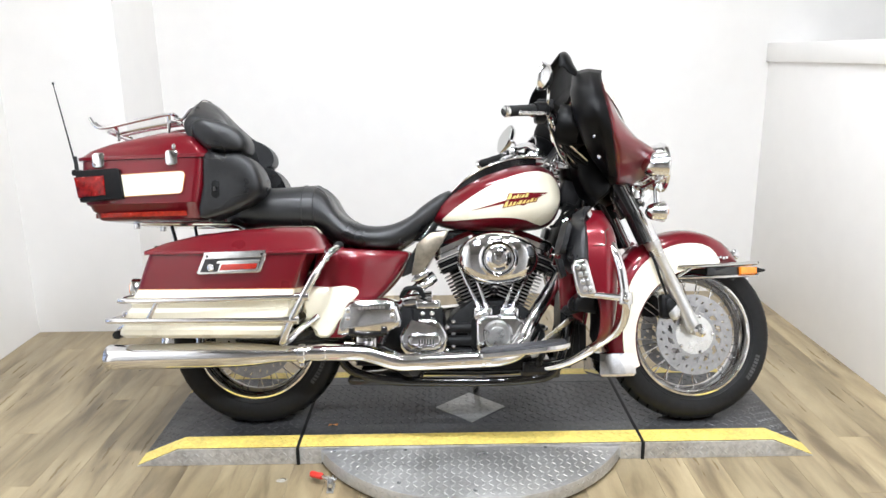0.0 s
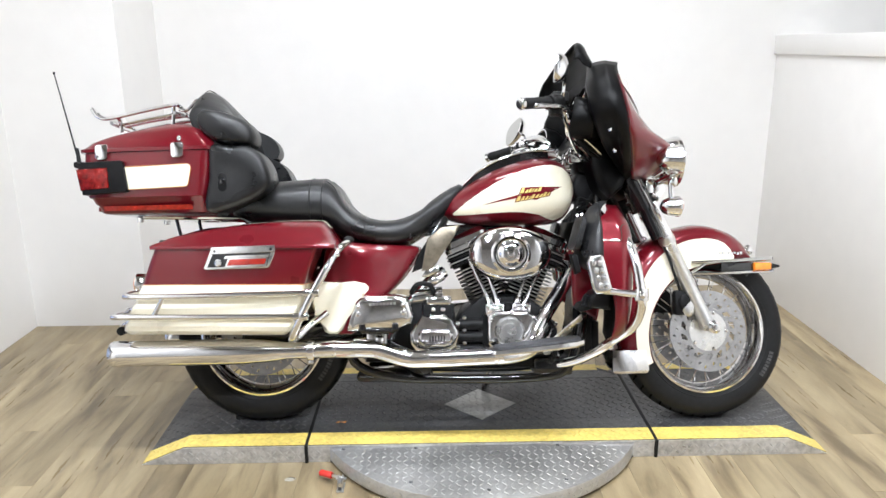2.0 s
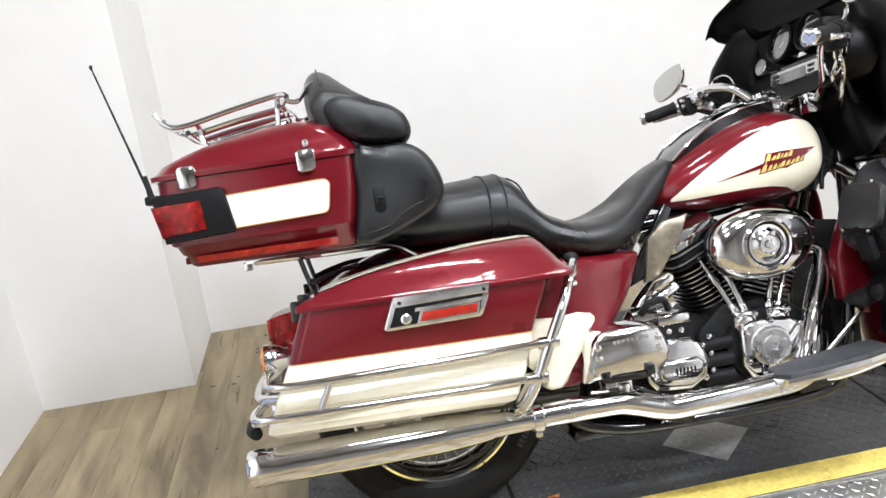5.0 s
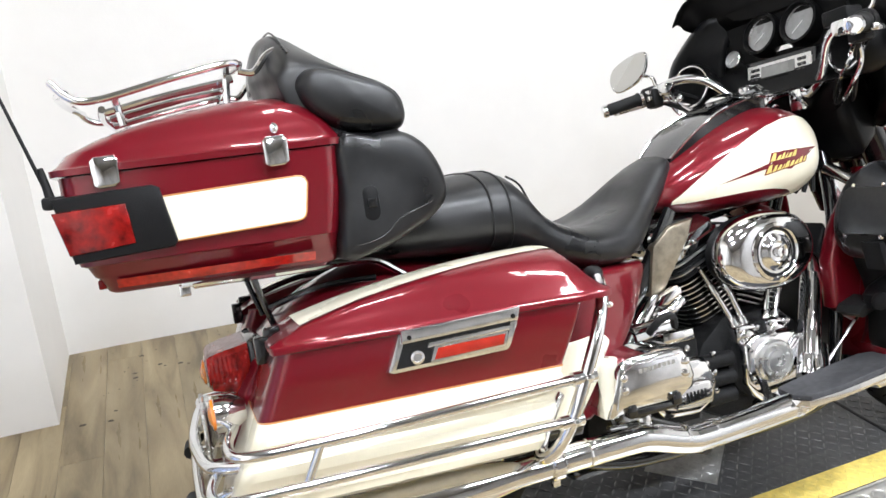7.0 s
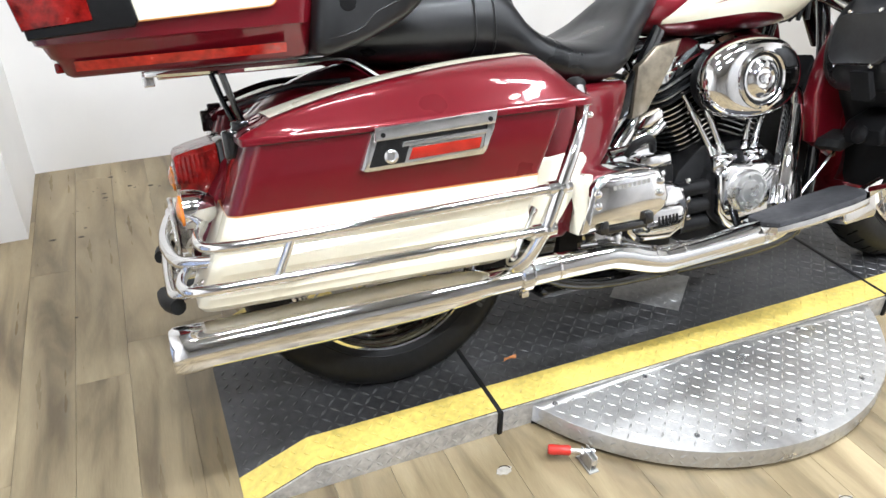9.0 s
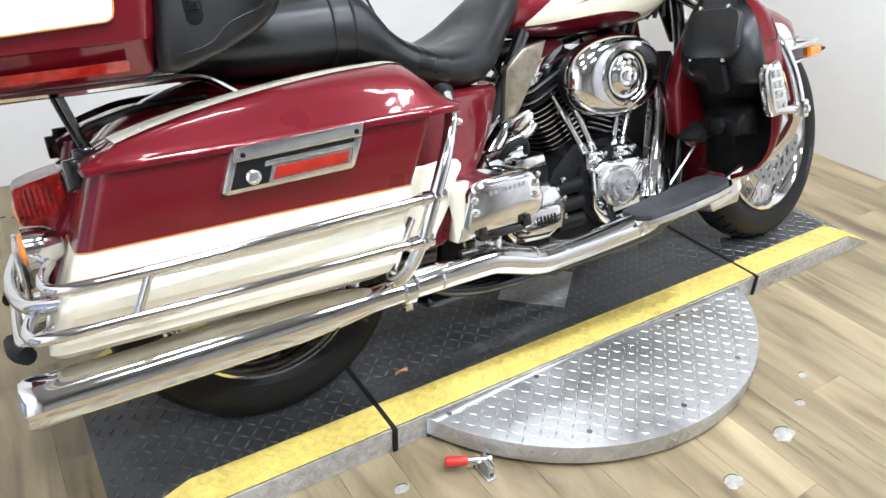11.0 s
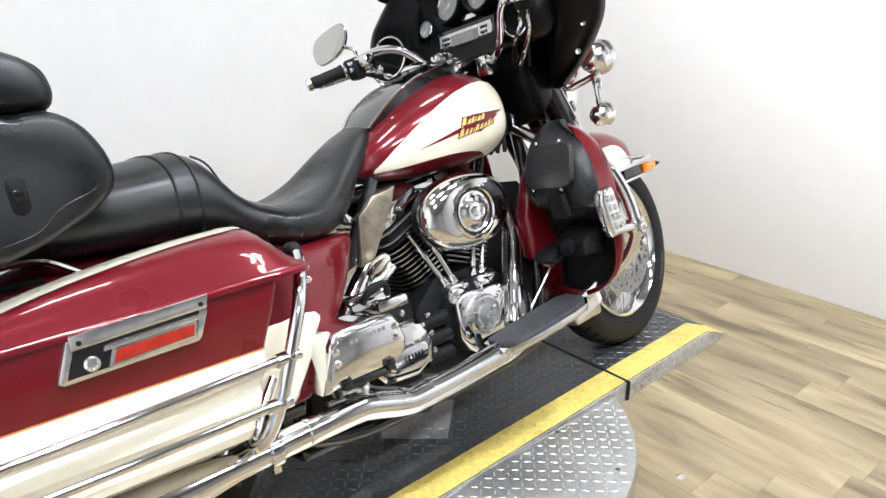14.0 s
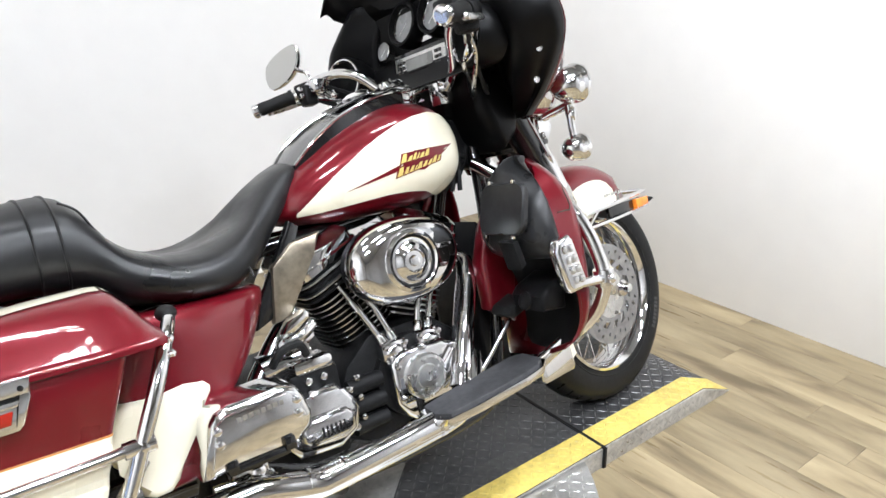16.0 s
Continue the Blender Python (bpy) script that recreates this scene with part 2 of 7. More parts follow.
def puff(prof, y0, y1, ry, rin, bulge=0.004, n=6):
    """A cushion: an outline in x and z drawn from y0 to y1, whose outer rim rolls over by ry sideways and rin inwards."""
    c = sum((Vector(p) for p in prof), Vector((0, 0))) / len(prof)
    s = 1 if y1 > y0 else -1

    def at(y, inset):
        out = []
        for p in prof:
            d = Vector(p) - c
            q = c + d * max(0.1, 1 - inset / d.length)
            out.append((q.x, y, q.y))
        return out
    rings = [at(y0, 0.0)] + [at(y1 - s * ry * (1 - math.sin(a)), rin * (1 - math.cos(a))) for a in (math.pi / 2 * k / n for k in range(n + 1))]
    rings += [at(y1 + s * bulge * 0.7, rin * 1.5), at(y1 + s * bulge, rin * 2.2)]
    bm = loft(rings)
    bmesh.ops.recalc_face_normals(bm, faces=bm.faces)
    return bm


def subdiv(ob, levels=1):
    m = ob.modifiers.new("smooth", "SUBSURF")
    m.levels = m.render_levels = levels
    return ob


def mirrored(bm):
    """The bmesh and a copy flipped across the middle plane of the vehicle, as two pieces."""
    other = bm.copy()
    for v in other.verts:
        v.co.y = -v.co.y
    bmesh.ops.reverse_faces(other, faces=other.faces)
    return bm, other


def structure(name, bm, material, label, parent=None):
    ob = part(name, bm, material, parent, label)
    if not parent:
        tagged(ob, label, name.split("_")[0], kind="structure")
    return ob


# ---- the room ----
XL, XR, YB, YP, YF, TOP = -1.62, 2.356, 1.88, 1.35, -7.0, 3.4
YW0 = -1.9
XP = -1.03
floor = structure("floor", box(XL - 0.6, XR + 1.2, YF - 0.1, YB + 0.2, -0.06, -0.006), PLANKGAP, "worn tan wood-look laminate plank floor")
structure("wall_north", box(XP, XR + 1.12, YB, YB + 0.12, -0.02, TOP), WALL, "plain white painted back wall")
structure("wall_pier", box(XL - 0.5, XP, YP, YB + 0.12, -0.02, TOP), WALL, "white painted boxed-out corner pier")
structure("wall_south", box(XL - 0.6, XR + 1.2, YF - 0.12, YF, -0.02, TOP), SHOPDARK, "grey painted far shop wall")
structure("wall_east_far", box(XR + 0.1, XR + 1.12, YF, YW0, -0.02, TOP), SHOPDARK, "grey painted shop side wall")
structure("wall_west_far", box(XL - 0.42, XL - 0.2, YF, YW0, -0.02, TOP), SHOPDARK, "grey painted shop side wall")
structure("wall_east", box(XR, XR + 0.24, YW0, YB, -0.02, 1.335, 0.003), WALL, "white painted half-height wall")
structure("wall_east_upper", box(XR + 1.0, XR + 1.12, YW0, YB, -0.02, TOP), WALL, "white painted wall set back beyond the half wall")
structure("trim", box(XR - 0.016, XR + 0.26, YW0, YB - 0.002, 1.335, 1.435, 0.004), WALL, "white painted ledge cap on the half wall")
structure("ceiling", box(XL - 0.6, XR + 1.2, YF - 0.12, YB + 0.12, TOP, TOP + 0.1), CEILDARK, "grey painted ceiling")
# west wall in four pieces round the screened recess
GY0, GY1, GZ0, GZ1 = -0.85, 0.572, 0.125, 1.262
west = structure("wall_west", join(box(XL - 0.3, XL, YW0, GY0, -0.02, TOP), box(XL - 0.3, XL, GY1, YP, -0.02, TOP),
                                   box(XL - 0.3, XL, GY0, GY1, -0.02, GZ0), box(XL - 0.3, XL, GY0, GY1, GZ1, TOP)), WALL, "white painted wall with a screened recess")
WX = XL - 0.30
structure("wall_recess", join(box(WX - 0.1, WX, 0.40, GY1 + 0.2, -0.02, 1.5), box(WX - 0.1, WX, GY0 - 0.2, 0.40, -0.02, 0.235), box(WX - 0.1, WX, GY0 - 0.2, 0.40, 1.40, 1.6)), WALL, "white back of the recess")
window = structure("window_1", join(box(WX - 0.06, WX + 0.022, 0.395, 0.47, 0.17, 1.47, 0.003), box(WX - 0.06, WX + 0.02, GY0 - 0.15, 0.394, 0.17, 0.235, 0.003),
                                    box(WX - 0.06, WX + 0.02, GY0 - 0.15, 0.394, 1.40, 1.47, 0.003)), BROWNMETAL, "brown-framed window behind the metal screen")
PANE = mat("daylit_pane", (0.48, 0.57, 0.78), 0.1, var=0.05, scale=2, emit=0.8)
part("pane", box(WX - 0.05, WX - 0.042, GY0 - 0.15, 0.394, 0.236, 1.399), PANE, window, "pane bright with bluish daylight")

# steel screen over the recess
screen = tagged(new("metal_screen"), "dark steel-framed expanded metal screen on the white wall", "screen")
FW = 0.052
for nm, a in (("frame_rail", (GY0 - FW, GY1 + FW, GZ1, GZ1 + FW)), ("frame_rail", (GY0 - FW, GY1 + FW, GZ0 - FW, GZ0))):
    part(nm, box(XL - 0.004, XL + 0.010, a[0], a[1], a[2], a[3], 0.002), RUSTY, screen, "dark oiled steel angle")
for y in (GY0 - FW, GY1):
    part("frame_stile", box(XL - 0.004, XL + 0.012, y, y + FW, GZ0, GZ1, 0.002), BROWNMETAL, screen, "brownish bare steel angle")
    part("frame_lip", box(XL - 0.03, XL + 0.004, y - 0.004 if y > 0 else y + FW, y if y > 0 else y + FW + 0.004, GZ0, GZ1), RUSTY, screen)
for y in np.arange(GY0 + 0.05, GY1 + 0.05, 0.27):
    for z in (GZ0 - FW / 2, GZ1 + FW / 2):
        part("bolt", lathe(((0.008, 0), (0.008, 0.003), (0.005, 0.005), (0, 0.0055)), along((XL + 0.010, y, z), (1, 0, 0)), 10), ALLOY, screen)
for z in np.arange(GZ0 + 0.14, GZ1, 0.28):
    part("bolt", lathe(((0.008, 0), (0.008, 0.003), (0.005, 0.005), (0, 0.0055)), along((XL + 0.012, GY1 + FW / 2, z), (1, 0, 0)), 10), ALLOY, screen)


def expanded_metal():
    """Crossing slanted strands, each a thin flat bar."""
    w, h = 0.043, 0.0200
    bm = bmesh.new()
    slope = h / w
    for sgn in (1, -1):
        c = -(GY1 - GY0) * slope - h
        while c < (GZ1 - GZ0) + (GY1 - GY0) * slope + h:
            pts = []
            for y in (GY0, GY1):
                pts.append([y, GZ0 + c + sgn * slope * ((y - GY0) if sgn > 0 else (y - GY0))])
            (ya, za), (yb, zb) = pts
            # clip to the opening's height
            def at(z):
                return ya + (z - za) / (zb - za) * (yb - ya)
            lo, hi = sorted((at(GZ0), at(GZ1)))
            y0, y1 = max(GY0, lo), min(GY1, hi)
            if y1 - y0 > 0.01:
                z0, z1 = za + (y0 - ya) / (yb - ya) * (zb - za), za + (y1 - ya) / (yb - ya) * (zb - za)
                t = 0.0013
                q = [bm.verts.new((XL - 0.008 + dx * sgn, y, z + dz)) for y, z in ((y0, z0), (y1, z1)) for dx, dz in ((-0.0012, -t), (0.0012, -t), (0.0012, t), (-0.0012, t))]
                for i in range(4):
                    bm.faces.new((q[i], q[(i + 1) % 4], q[4 + (i + 1) % 4], q[4 + i]))
            c += h
    return bm


tagged(part("expanded_mesh", expanded_metal(), RUSTY, screen, "diamond-pattern expanded metal mesh"), kind="stuff")

# ceiling lights
for lx, ly in ((-0.45, -0.9), (0.75, -0.9), (1.85, -0.9), (-0.1, 0.75), (1.3, 0.75), (-0.3, -2.6), (1.4, -2.6)):
    light = tagged(new("ceiling_light"), "black ceiling fixture with eight bright round lamps", "light", "ceiling lights")
    light.location = (lx, ly, TOP)
    part("housing", box(-0.36, 0.36, -0.14, 0.14, -0.06, 0, 0.008), CEILDARK, light)
    for k in range(8):
        part("bulb", lathe(((0.038, -0.0605), (0.036, -0.068), (0.02, -0.076), (0, -0.078)), Matrix.Translation((-0.27 + 0.18 * (k % 4), -0.065 + 0.13 * (k // 4), 0)), 12), LAMPGLOW, light)
    d = bpy.data.lights.new("lamp", "AREA")
    d.shape, d.size, d.size_y, d.energy, d.color = "RECTANGLE", 0.42, 0.13, LAMP_POWER * (1.7 if ly < -2 else 0.25 if ly > 0 else 1.0), LAMP_COLOUR
    d.spread = radians(158)
    lamp = new("lamp", d)
    lamp.location, lamp.parent = (0, 0, -0.085), light

# ---- turntable platform ----
PZ = 0.064


def tread(area, pitch, z, bar=(0.021, 0.0055, 0.0014)):
    """Raised bars of tread plate in alternating slants; area: a test of x and y and its bounds."""
    test, x0, x1, y0, y1 = area
    bm = bmesh.new()
    i = 0
    x = x0
    while x < x1:
        j = 0
        y = y0
        while y < y1:
            zz = z(x, y) if callable(z) else z
            if test(x, y):
                a = radians(45 if (i + j) % 2 else -45)
                c, s = math.cos(a) * bar[0] / 2, math.sin(a) * bar[0] / 2
                nx, ny = -math.sin(a) * bar[1] / 2, math.cos(a) * bar[1] / 2
                e = [bm.verts.new(p) for p in ((x - c, y - s, zz), (x + nx, y + ny, zz), (x + c, y + s, zz), (x - nx, y - ny, zz), (x - c * 0.6, y - s * 0.6, zz + bar[2]), (x + c * 0.6, y + s * 0.6, zz + bar[2]))]
                for f in ((0, 3, 4), (0, 4, 1), (4, 3, 5), (4, 5, 1), (3, 2, 5), (5, 2, 1)):
                    bm.faces.new([e[k] for k in f])
            y += pitch
            j += 1
        x += pitch
        i += 1
    return bm


platform = tagged(new("motorcycle_platform"), "black tread-plate display platform with yellow painted edges", "platform")
YW = 0.63
for nm, x0, x1 in (("ramp_section", -0.572, -0.006), ("centre_section", 0.006, 1.214), ("ramp_section", 1.226, 1.828)):
    zl, zr = (0.002 if x0 < -0.1 else PZ), (0.002 if x1 > 1.5 else PZ)
    prof = [(x0, 0.0), (x0, zl)] + ([(x0 + 0.15, PZ)] if x0 < -0.1 else []) + ([(x1 - 0.145, PZ)] if x1 > 1.5 else []) + [(x1, zr), (x1, 0.0)]
    prof = [p for i, p in enumerate(prof) if p != prof[i - 1]]
    sec = part(nm, slab(prof, 0.0, YW, 0.0), DARKPLATE, platform, "blackened tread plate")
    part("front_skirt", slab([(x, max(z - 0.002, 0.001)) for x, z in prof], -0.006, -0.0005, 0.0), SKIRTPLATE, sec, "bright tread-plate skirt")
    top = [(x, z) for x, z in prof if z > 0.001]
    for ya, yb in ((0.0, 0.082), (YW - 0.055, YW)):
        stripe = [(x, z + 0.0015) for x, z in top] + [(x, z + 0.0002) for x, z in top[::-1]]
        part("yellow_stripe", slab(stripe, ya, yb), YELLOW, sec, "worn yellow painted edge stripe")
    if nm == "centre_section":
        # lighter strips: the light beside the bike's shadow is put into the colour
        part("lit_strip", box(x0 + 0.004, x1 - 0.004, 0.083, 0.15, PZ + 0.0002, PZ + 0.0012), GREYPLATE, sec, "lighter grey strip of plate, its light put into the colour")
        part("lit_strip", box(x0 + 0.004, x1 - 0.004, YW - 0.13, YW - 0.056, PZ + 0.0002, PZ + 0.0012), GREYPLATE, sec)


def plat_z(x, y):
    return lerp(((-0.572, 0.002), (-0.422, PZ), (1.683, PZ), (1.828, 0.002)), x)


def in_diamond(x, y):
    return abs(x - 0.622) / 0.14 + abs(y - 0.283) / 0.128 < 1.0


tagged(part("tread_bar", tread((lambda x, y: not in_diamond(x, y) and abs(x) > 0.016 and abs(x - 1.22) > 0.016, -0.55, 1.8, 0.09, YW - 0.06), 0.026, plat_z, (0.0285, 0.0078, 0.0017)), BARPLATE, platform, "raised bars of black tread plate"), kind="stuff")
tagged(part("stripe_bar", tread((lambda x, y: abs(x) > 0.016 and abs(x - 1.22) > 0.016, -0.55, 1.8, 0.012, 0.08), 0.024, lambda x, y: plat_z(x, y) + 0.0014, (0.025, 0.0075, 0.0017)), YELLOW, platform, "raised bars under yellow paint"), kind="stuff")
dia = slab([(0.622 + 0.137 * c, 0.283 + 0.125 * s) for c, s in ((1, 0), (0, 1), (-1, 0), (0, -1))], 0.0, 0.002)
for v in dia.verts:
    v.co = Vector((v.co.x, v.co.z, PZ + 0.0006 + v.co.y))
STEELDULL = mat("dull_tread_plate", (0.42, 0.42, 0.41), 0.4, 0.7, var=0.15, scale=9, bump=0.2)
inlay = part("diamond_plate", dia, STEELDULL, platform, "bare silver diamond-shaped plate inlay")
tagged(part("diamond_bar", tread((in_diamond, 0.48, 0.77, 0.15, 0.42), 0.026, PZ + 0.0024), STEELDULL, inlay), kind="stuff")
for x in (0.0, 1.22):
    part("rubber_joint", box(x - 0.0055, x + 0.0055, -0.012, YW, 0.0, PZ + 0.002, 0.001), RUBBER, platform, "black rubber joint strip")
# the turntable disc that juts out at the front
DC, DR = (0.611, 0.258), 0.592
disc_thing = tagged(new("turntable_disc"), "round bright tread-plate turntable disc beside the platform", "turntable")
disc = part("disc_top", lathe(((0.0, 0.008), (DR - 0.004, 0.008), (DR, 0.012), (DR, PZ - 0.0085), (DR - 0.0015, PZ - 0.006), (DR - 0.004, PZ - 0.0055), (0.0, PZ - 0.0055)), Matrix.Translation((*DC, 0)), 96), STEEL, disc_thing, "bright tread-plate disc")
CH = math.sqrt(DR**2 - (DC[1] + 0.008) ** 2)
for v in disc.data.vertices:
    if v.co.y > -0.008:
        v.co.x, v.co.y = min(max(v.co.x, DC[0] - CH), DC[0] + CH), -0.008
tagged(part("tread_bar", tread((lambda x, y: (x - DC[0]) ** 2 + (y - DC[1]) ** 2 < (DR - 0.012) ** 2 and y < -0.014, 0.03, 1.2, -0.345, -0.01), 0.0245, PZ - 0.0055, (0.022, 0.006, 0.0015)), STEEL, disc_thing, "raised bars of bright tread plate"), kind="stuff")
base = part("disc_base", lathe(((0.0, 0.0), (DR - 0.012, 0.0), (DR - 0.012, 0.0085), (0.0, 0.0085)), Matrix.Translation((*DC, 0)), 64), RUBBER, disc_thing, "dark underside ring")
for v in base.data.vertices:
    if v.co.y > -0.008:
        v.co.x, v.co.y = min(max(v.co.x, DC[0] - CH), DC[0] + CH), -0.008


def side_bars():
    """Bars on the disc's rim."""
    bm = bmesh.new()
    n = 150
    for k in range(n):
        a = 2 * math.pi * k / n
        x, y = DC[0] + DR * math.cos(a), DC[1] + DR * math.sin(a)
        if y > -0.015:
            continue
        for row in (0.022, 0.040):
            sg = 1 if (k + (row > 0.03)) % 2 else -1
            t = Vector((-math.sin(a), math.cos(a), 0))
            o = Vector((math.cos(a), math.sin(a), 0))
            c = Vector((x, y, row))
            d = (t + Vector((0, 0, sg))) * 0.0075
            w = (t - Vector((0, 0, sg))) * 0.0027
            q = [bm.verts.new(p) for p in (c - d, c + w, c + d, c - w, c + o * 0.0025)]
            for i in range(4):
                bm.faces.new((q[i], q[(i + 1) % 4], q[4]))
    return bm


tagged(part("rim_bar", side_bars(), STEEL, disc_thing), kind="stuff")


def skirt_bars():
    bm = bmesh.new()
    i = 0
    x = -0.42
    while x < 1.69:
        inside = 0.06 < x < 1.16
        if not inside and abs(x) > 0.014 and abs(x - 1.22) > 0.014:
            for row in (0.018, 0.040):
                sg = 1 if (i + (row > 0.03)) % 2 else -1
                c = Vector((x, -0.006, row))
                d, w = Vector((1, 0, sg)) * 0.0085, Vector((1, 0, -sg)) * 0.003
                q = [bm.verts.new(p) for p in (c - d, c + w, c + d, c - w, c + Vector((0, -0.0028, 0)))]
                for k in range(4):
                    bm.faces.new((q[k], q[(k + 1) % 4], q[4]))
        x += 0.022
        i += 1
    return bm


tagged(part("skirt_bar", skirt_bars(), STEEL, platform), kind="stuff")

# toggle clamp with a red grip at the disc's edge
clamp = tagged(new("toggle_clamp"), "small steel toggle clamp with red grip beside turntable", "clamp")
clamp_m = Matrix.Translation((-0.020, 0.036, 0))


def clamped(bm):
    bm.transform(clamp_m)
    return bm


part("grip", clamped(lathe(((0.006, 0), (0.010, 0.002), (0.0115, 0.008), (0.0105, 0.03), (0.0115, 0.045), (0.009, 0.05)), along((0.083, -0.150, 0.027), (0.85, -0.5, 0.08)), 16)), REDHANDLE, clamp, "red vinyl grip")
part("arm", clamped(tube(((0.122, -0.174, 0.031), (0.15, -0.19, 0.034), (0.172, -0.198, 0.032)), 0.005, 8)), ALLOY, clamp)
part("bracket", clamped(join(box(0.148, 0.151, -0.222, -0.180, 0.0, 0.040, 0.001), box(0.161, 0.164, -0.222, -0.180, 0.0, 0.040, 0.001), box(0.144, 0.168, -0.228, -0.172, 0.0, 0.004, 0.001))), STEELDULL, clamp, "steel bracket")
part("spindle", clamped(lathe(((0.0075, 0), (0.0075, 0.03), (0.004, 0.034)), along((0.158, -0.222, 0.024), (0, 1, 0)), 10)), ALLOY, clamp)
part("pivot_pin", clamped(lathe(((0.004, 0), (0.004, 0.034)), along((0.141, -0.192, 0.031), (1, 0, 0)), 8)), ALLOY, clamp)


# ---- the motorcycle: x ahead from the rear axle, y to its left, z up from the tyres ----
bike = tagged(new("motorcycle"), "burgundy and cream touring motorcycle leaning on its side stand", "motorcycle")
bike.matrix_world = Matrix.Translation((-0.178, 0.208, 0.062)) @ pose(0, 0, 0, 0, 0, -0.8) @ pose(0, 0, 0, -15.5, 0, 0)
AXLE, RW, WB = 0.318, 0.322, 1.62
def head_turn(deg):
    """A turn about the raked steering head."""
    return Matrix.Translation((1.362, 0, 0.85)) @ Matrix.Rotation(radians(deg), 4, Vector((-math.sin(radians(26)), 0, math.cos(radians(26))))) @ Matrix.Translation((-1.362, 0, -0.85))


WHEEL_TURN, BAR_TURN = head_turn(8.5), head_turn(5.0)
STEER = WHEEL_TURN


def steered(bm):
    bm.transform(STEER)
    return bm


def ring(prof, m, n=48):
    """A closed turned ring."""
    rings = [[m @ Vector((r * math.cos(a), r * math.sin(a), h)) for a in (2 * math.pi * k / n for k in range(n))] for r, h in prof]
    bm = loft(rings + [rings[0]], False)
    bmesh.ops.remove_doubles(bm, verts=bm.verts, dist=1e-6)
    return bm


def rotor(m, r0, r1, th=0.005, slots=14):
    """A brake disc with slots and drilled holes cut through."""
    nr, na = 7, slots * 8
    bm = bmesh.new()
    vs = [[bm.verts.new(((r0 + (r1 - r0) * i / nr) * math.cos(2 * math.pi * k / na + 0.25 * i / nr), (r0 + (r1 - r0) * i / nr) * math.sin(2 * math.pi * k / na + 0.25 * i / nr), 0)) for k in range(na)] for i in range(nr + 1)]
    for i in range(nr):
        for k in range(na):
            ph = k % 8
            if (i == 1 and ph in (0, 1, 2, 3)) or (i == 2 and ph in (1, 2, 3, 4)) or (i == 4 and ph == 6) or (i == 5 and ph == 2):
                continue
            bm.faces.new((vs[i][k], vs[i][(k + 1) % na], vs[i + 1][(k + 1) % na], vs[i + 1][k]))
    ext = bmesh.ops.extrude_face_region(bm, geom=bm.faces[:])
    bmesh.ops.translate(bm, verts=[v for v in ext["geom"] if isinstance(v, bmesh.types.BMVert)], vec=(0, 0, th))
    bm.transform(m)
    return bm


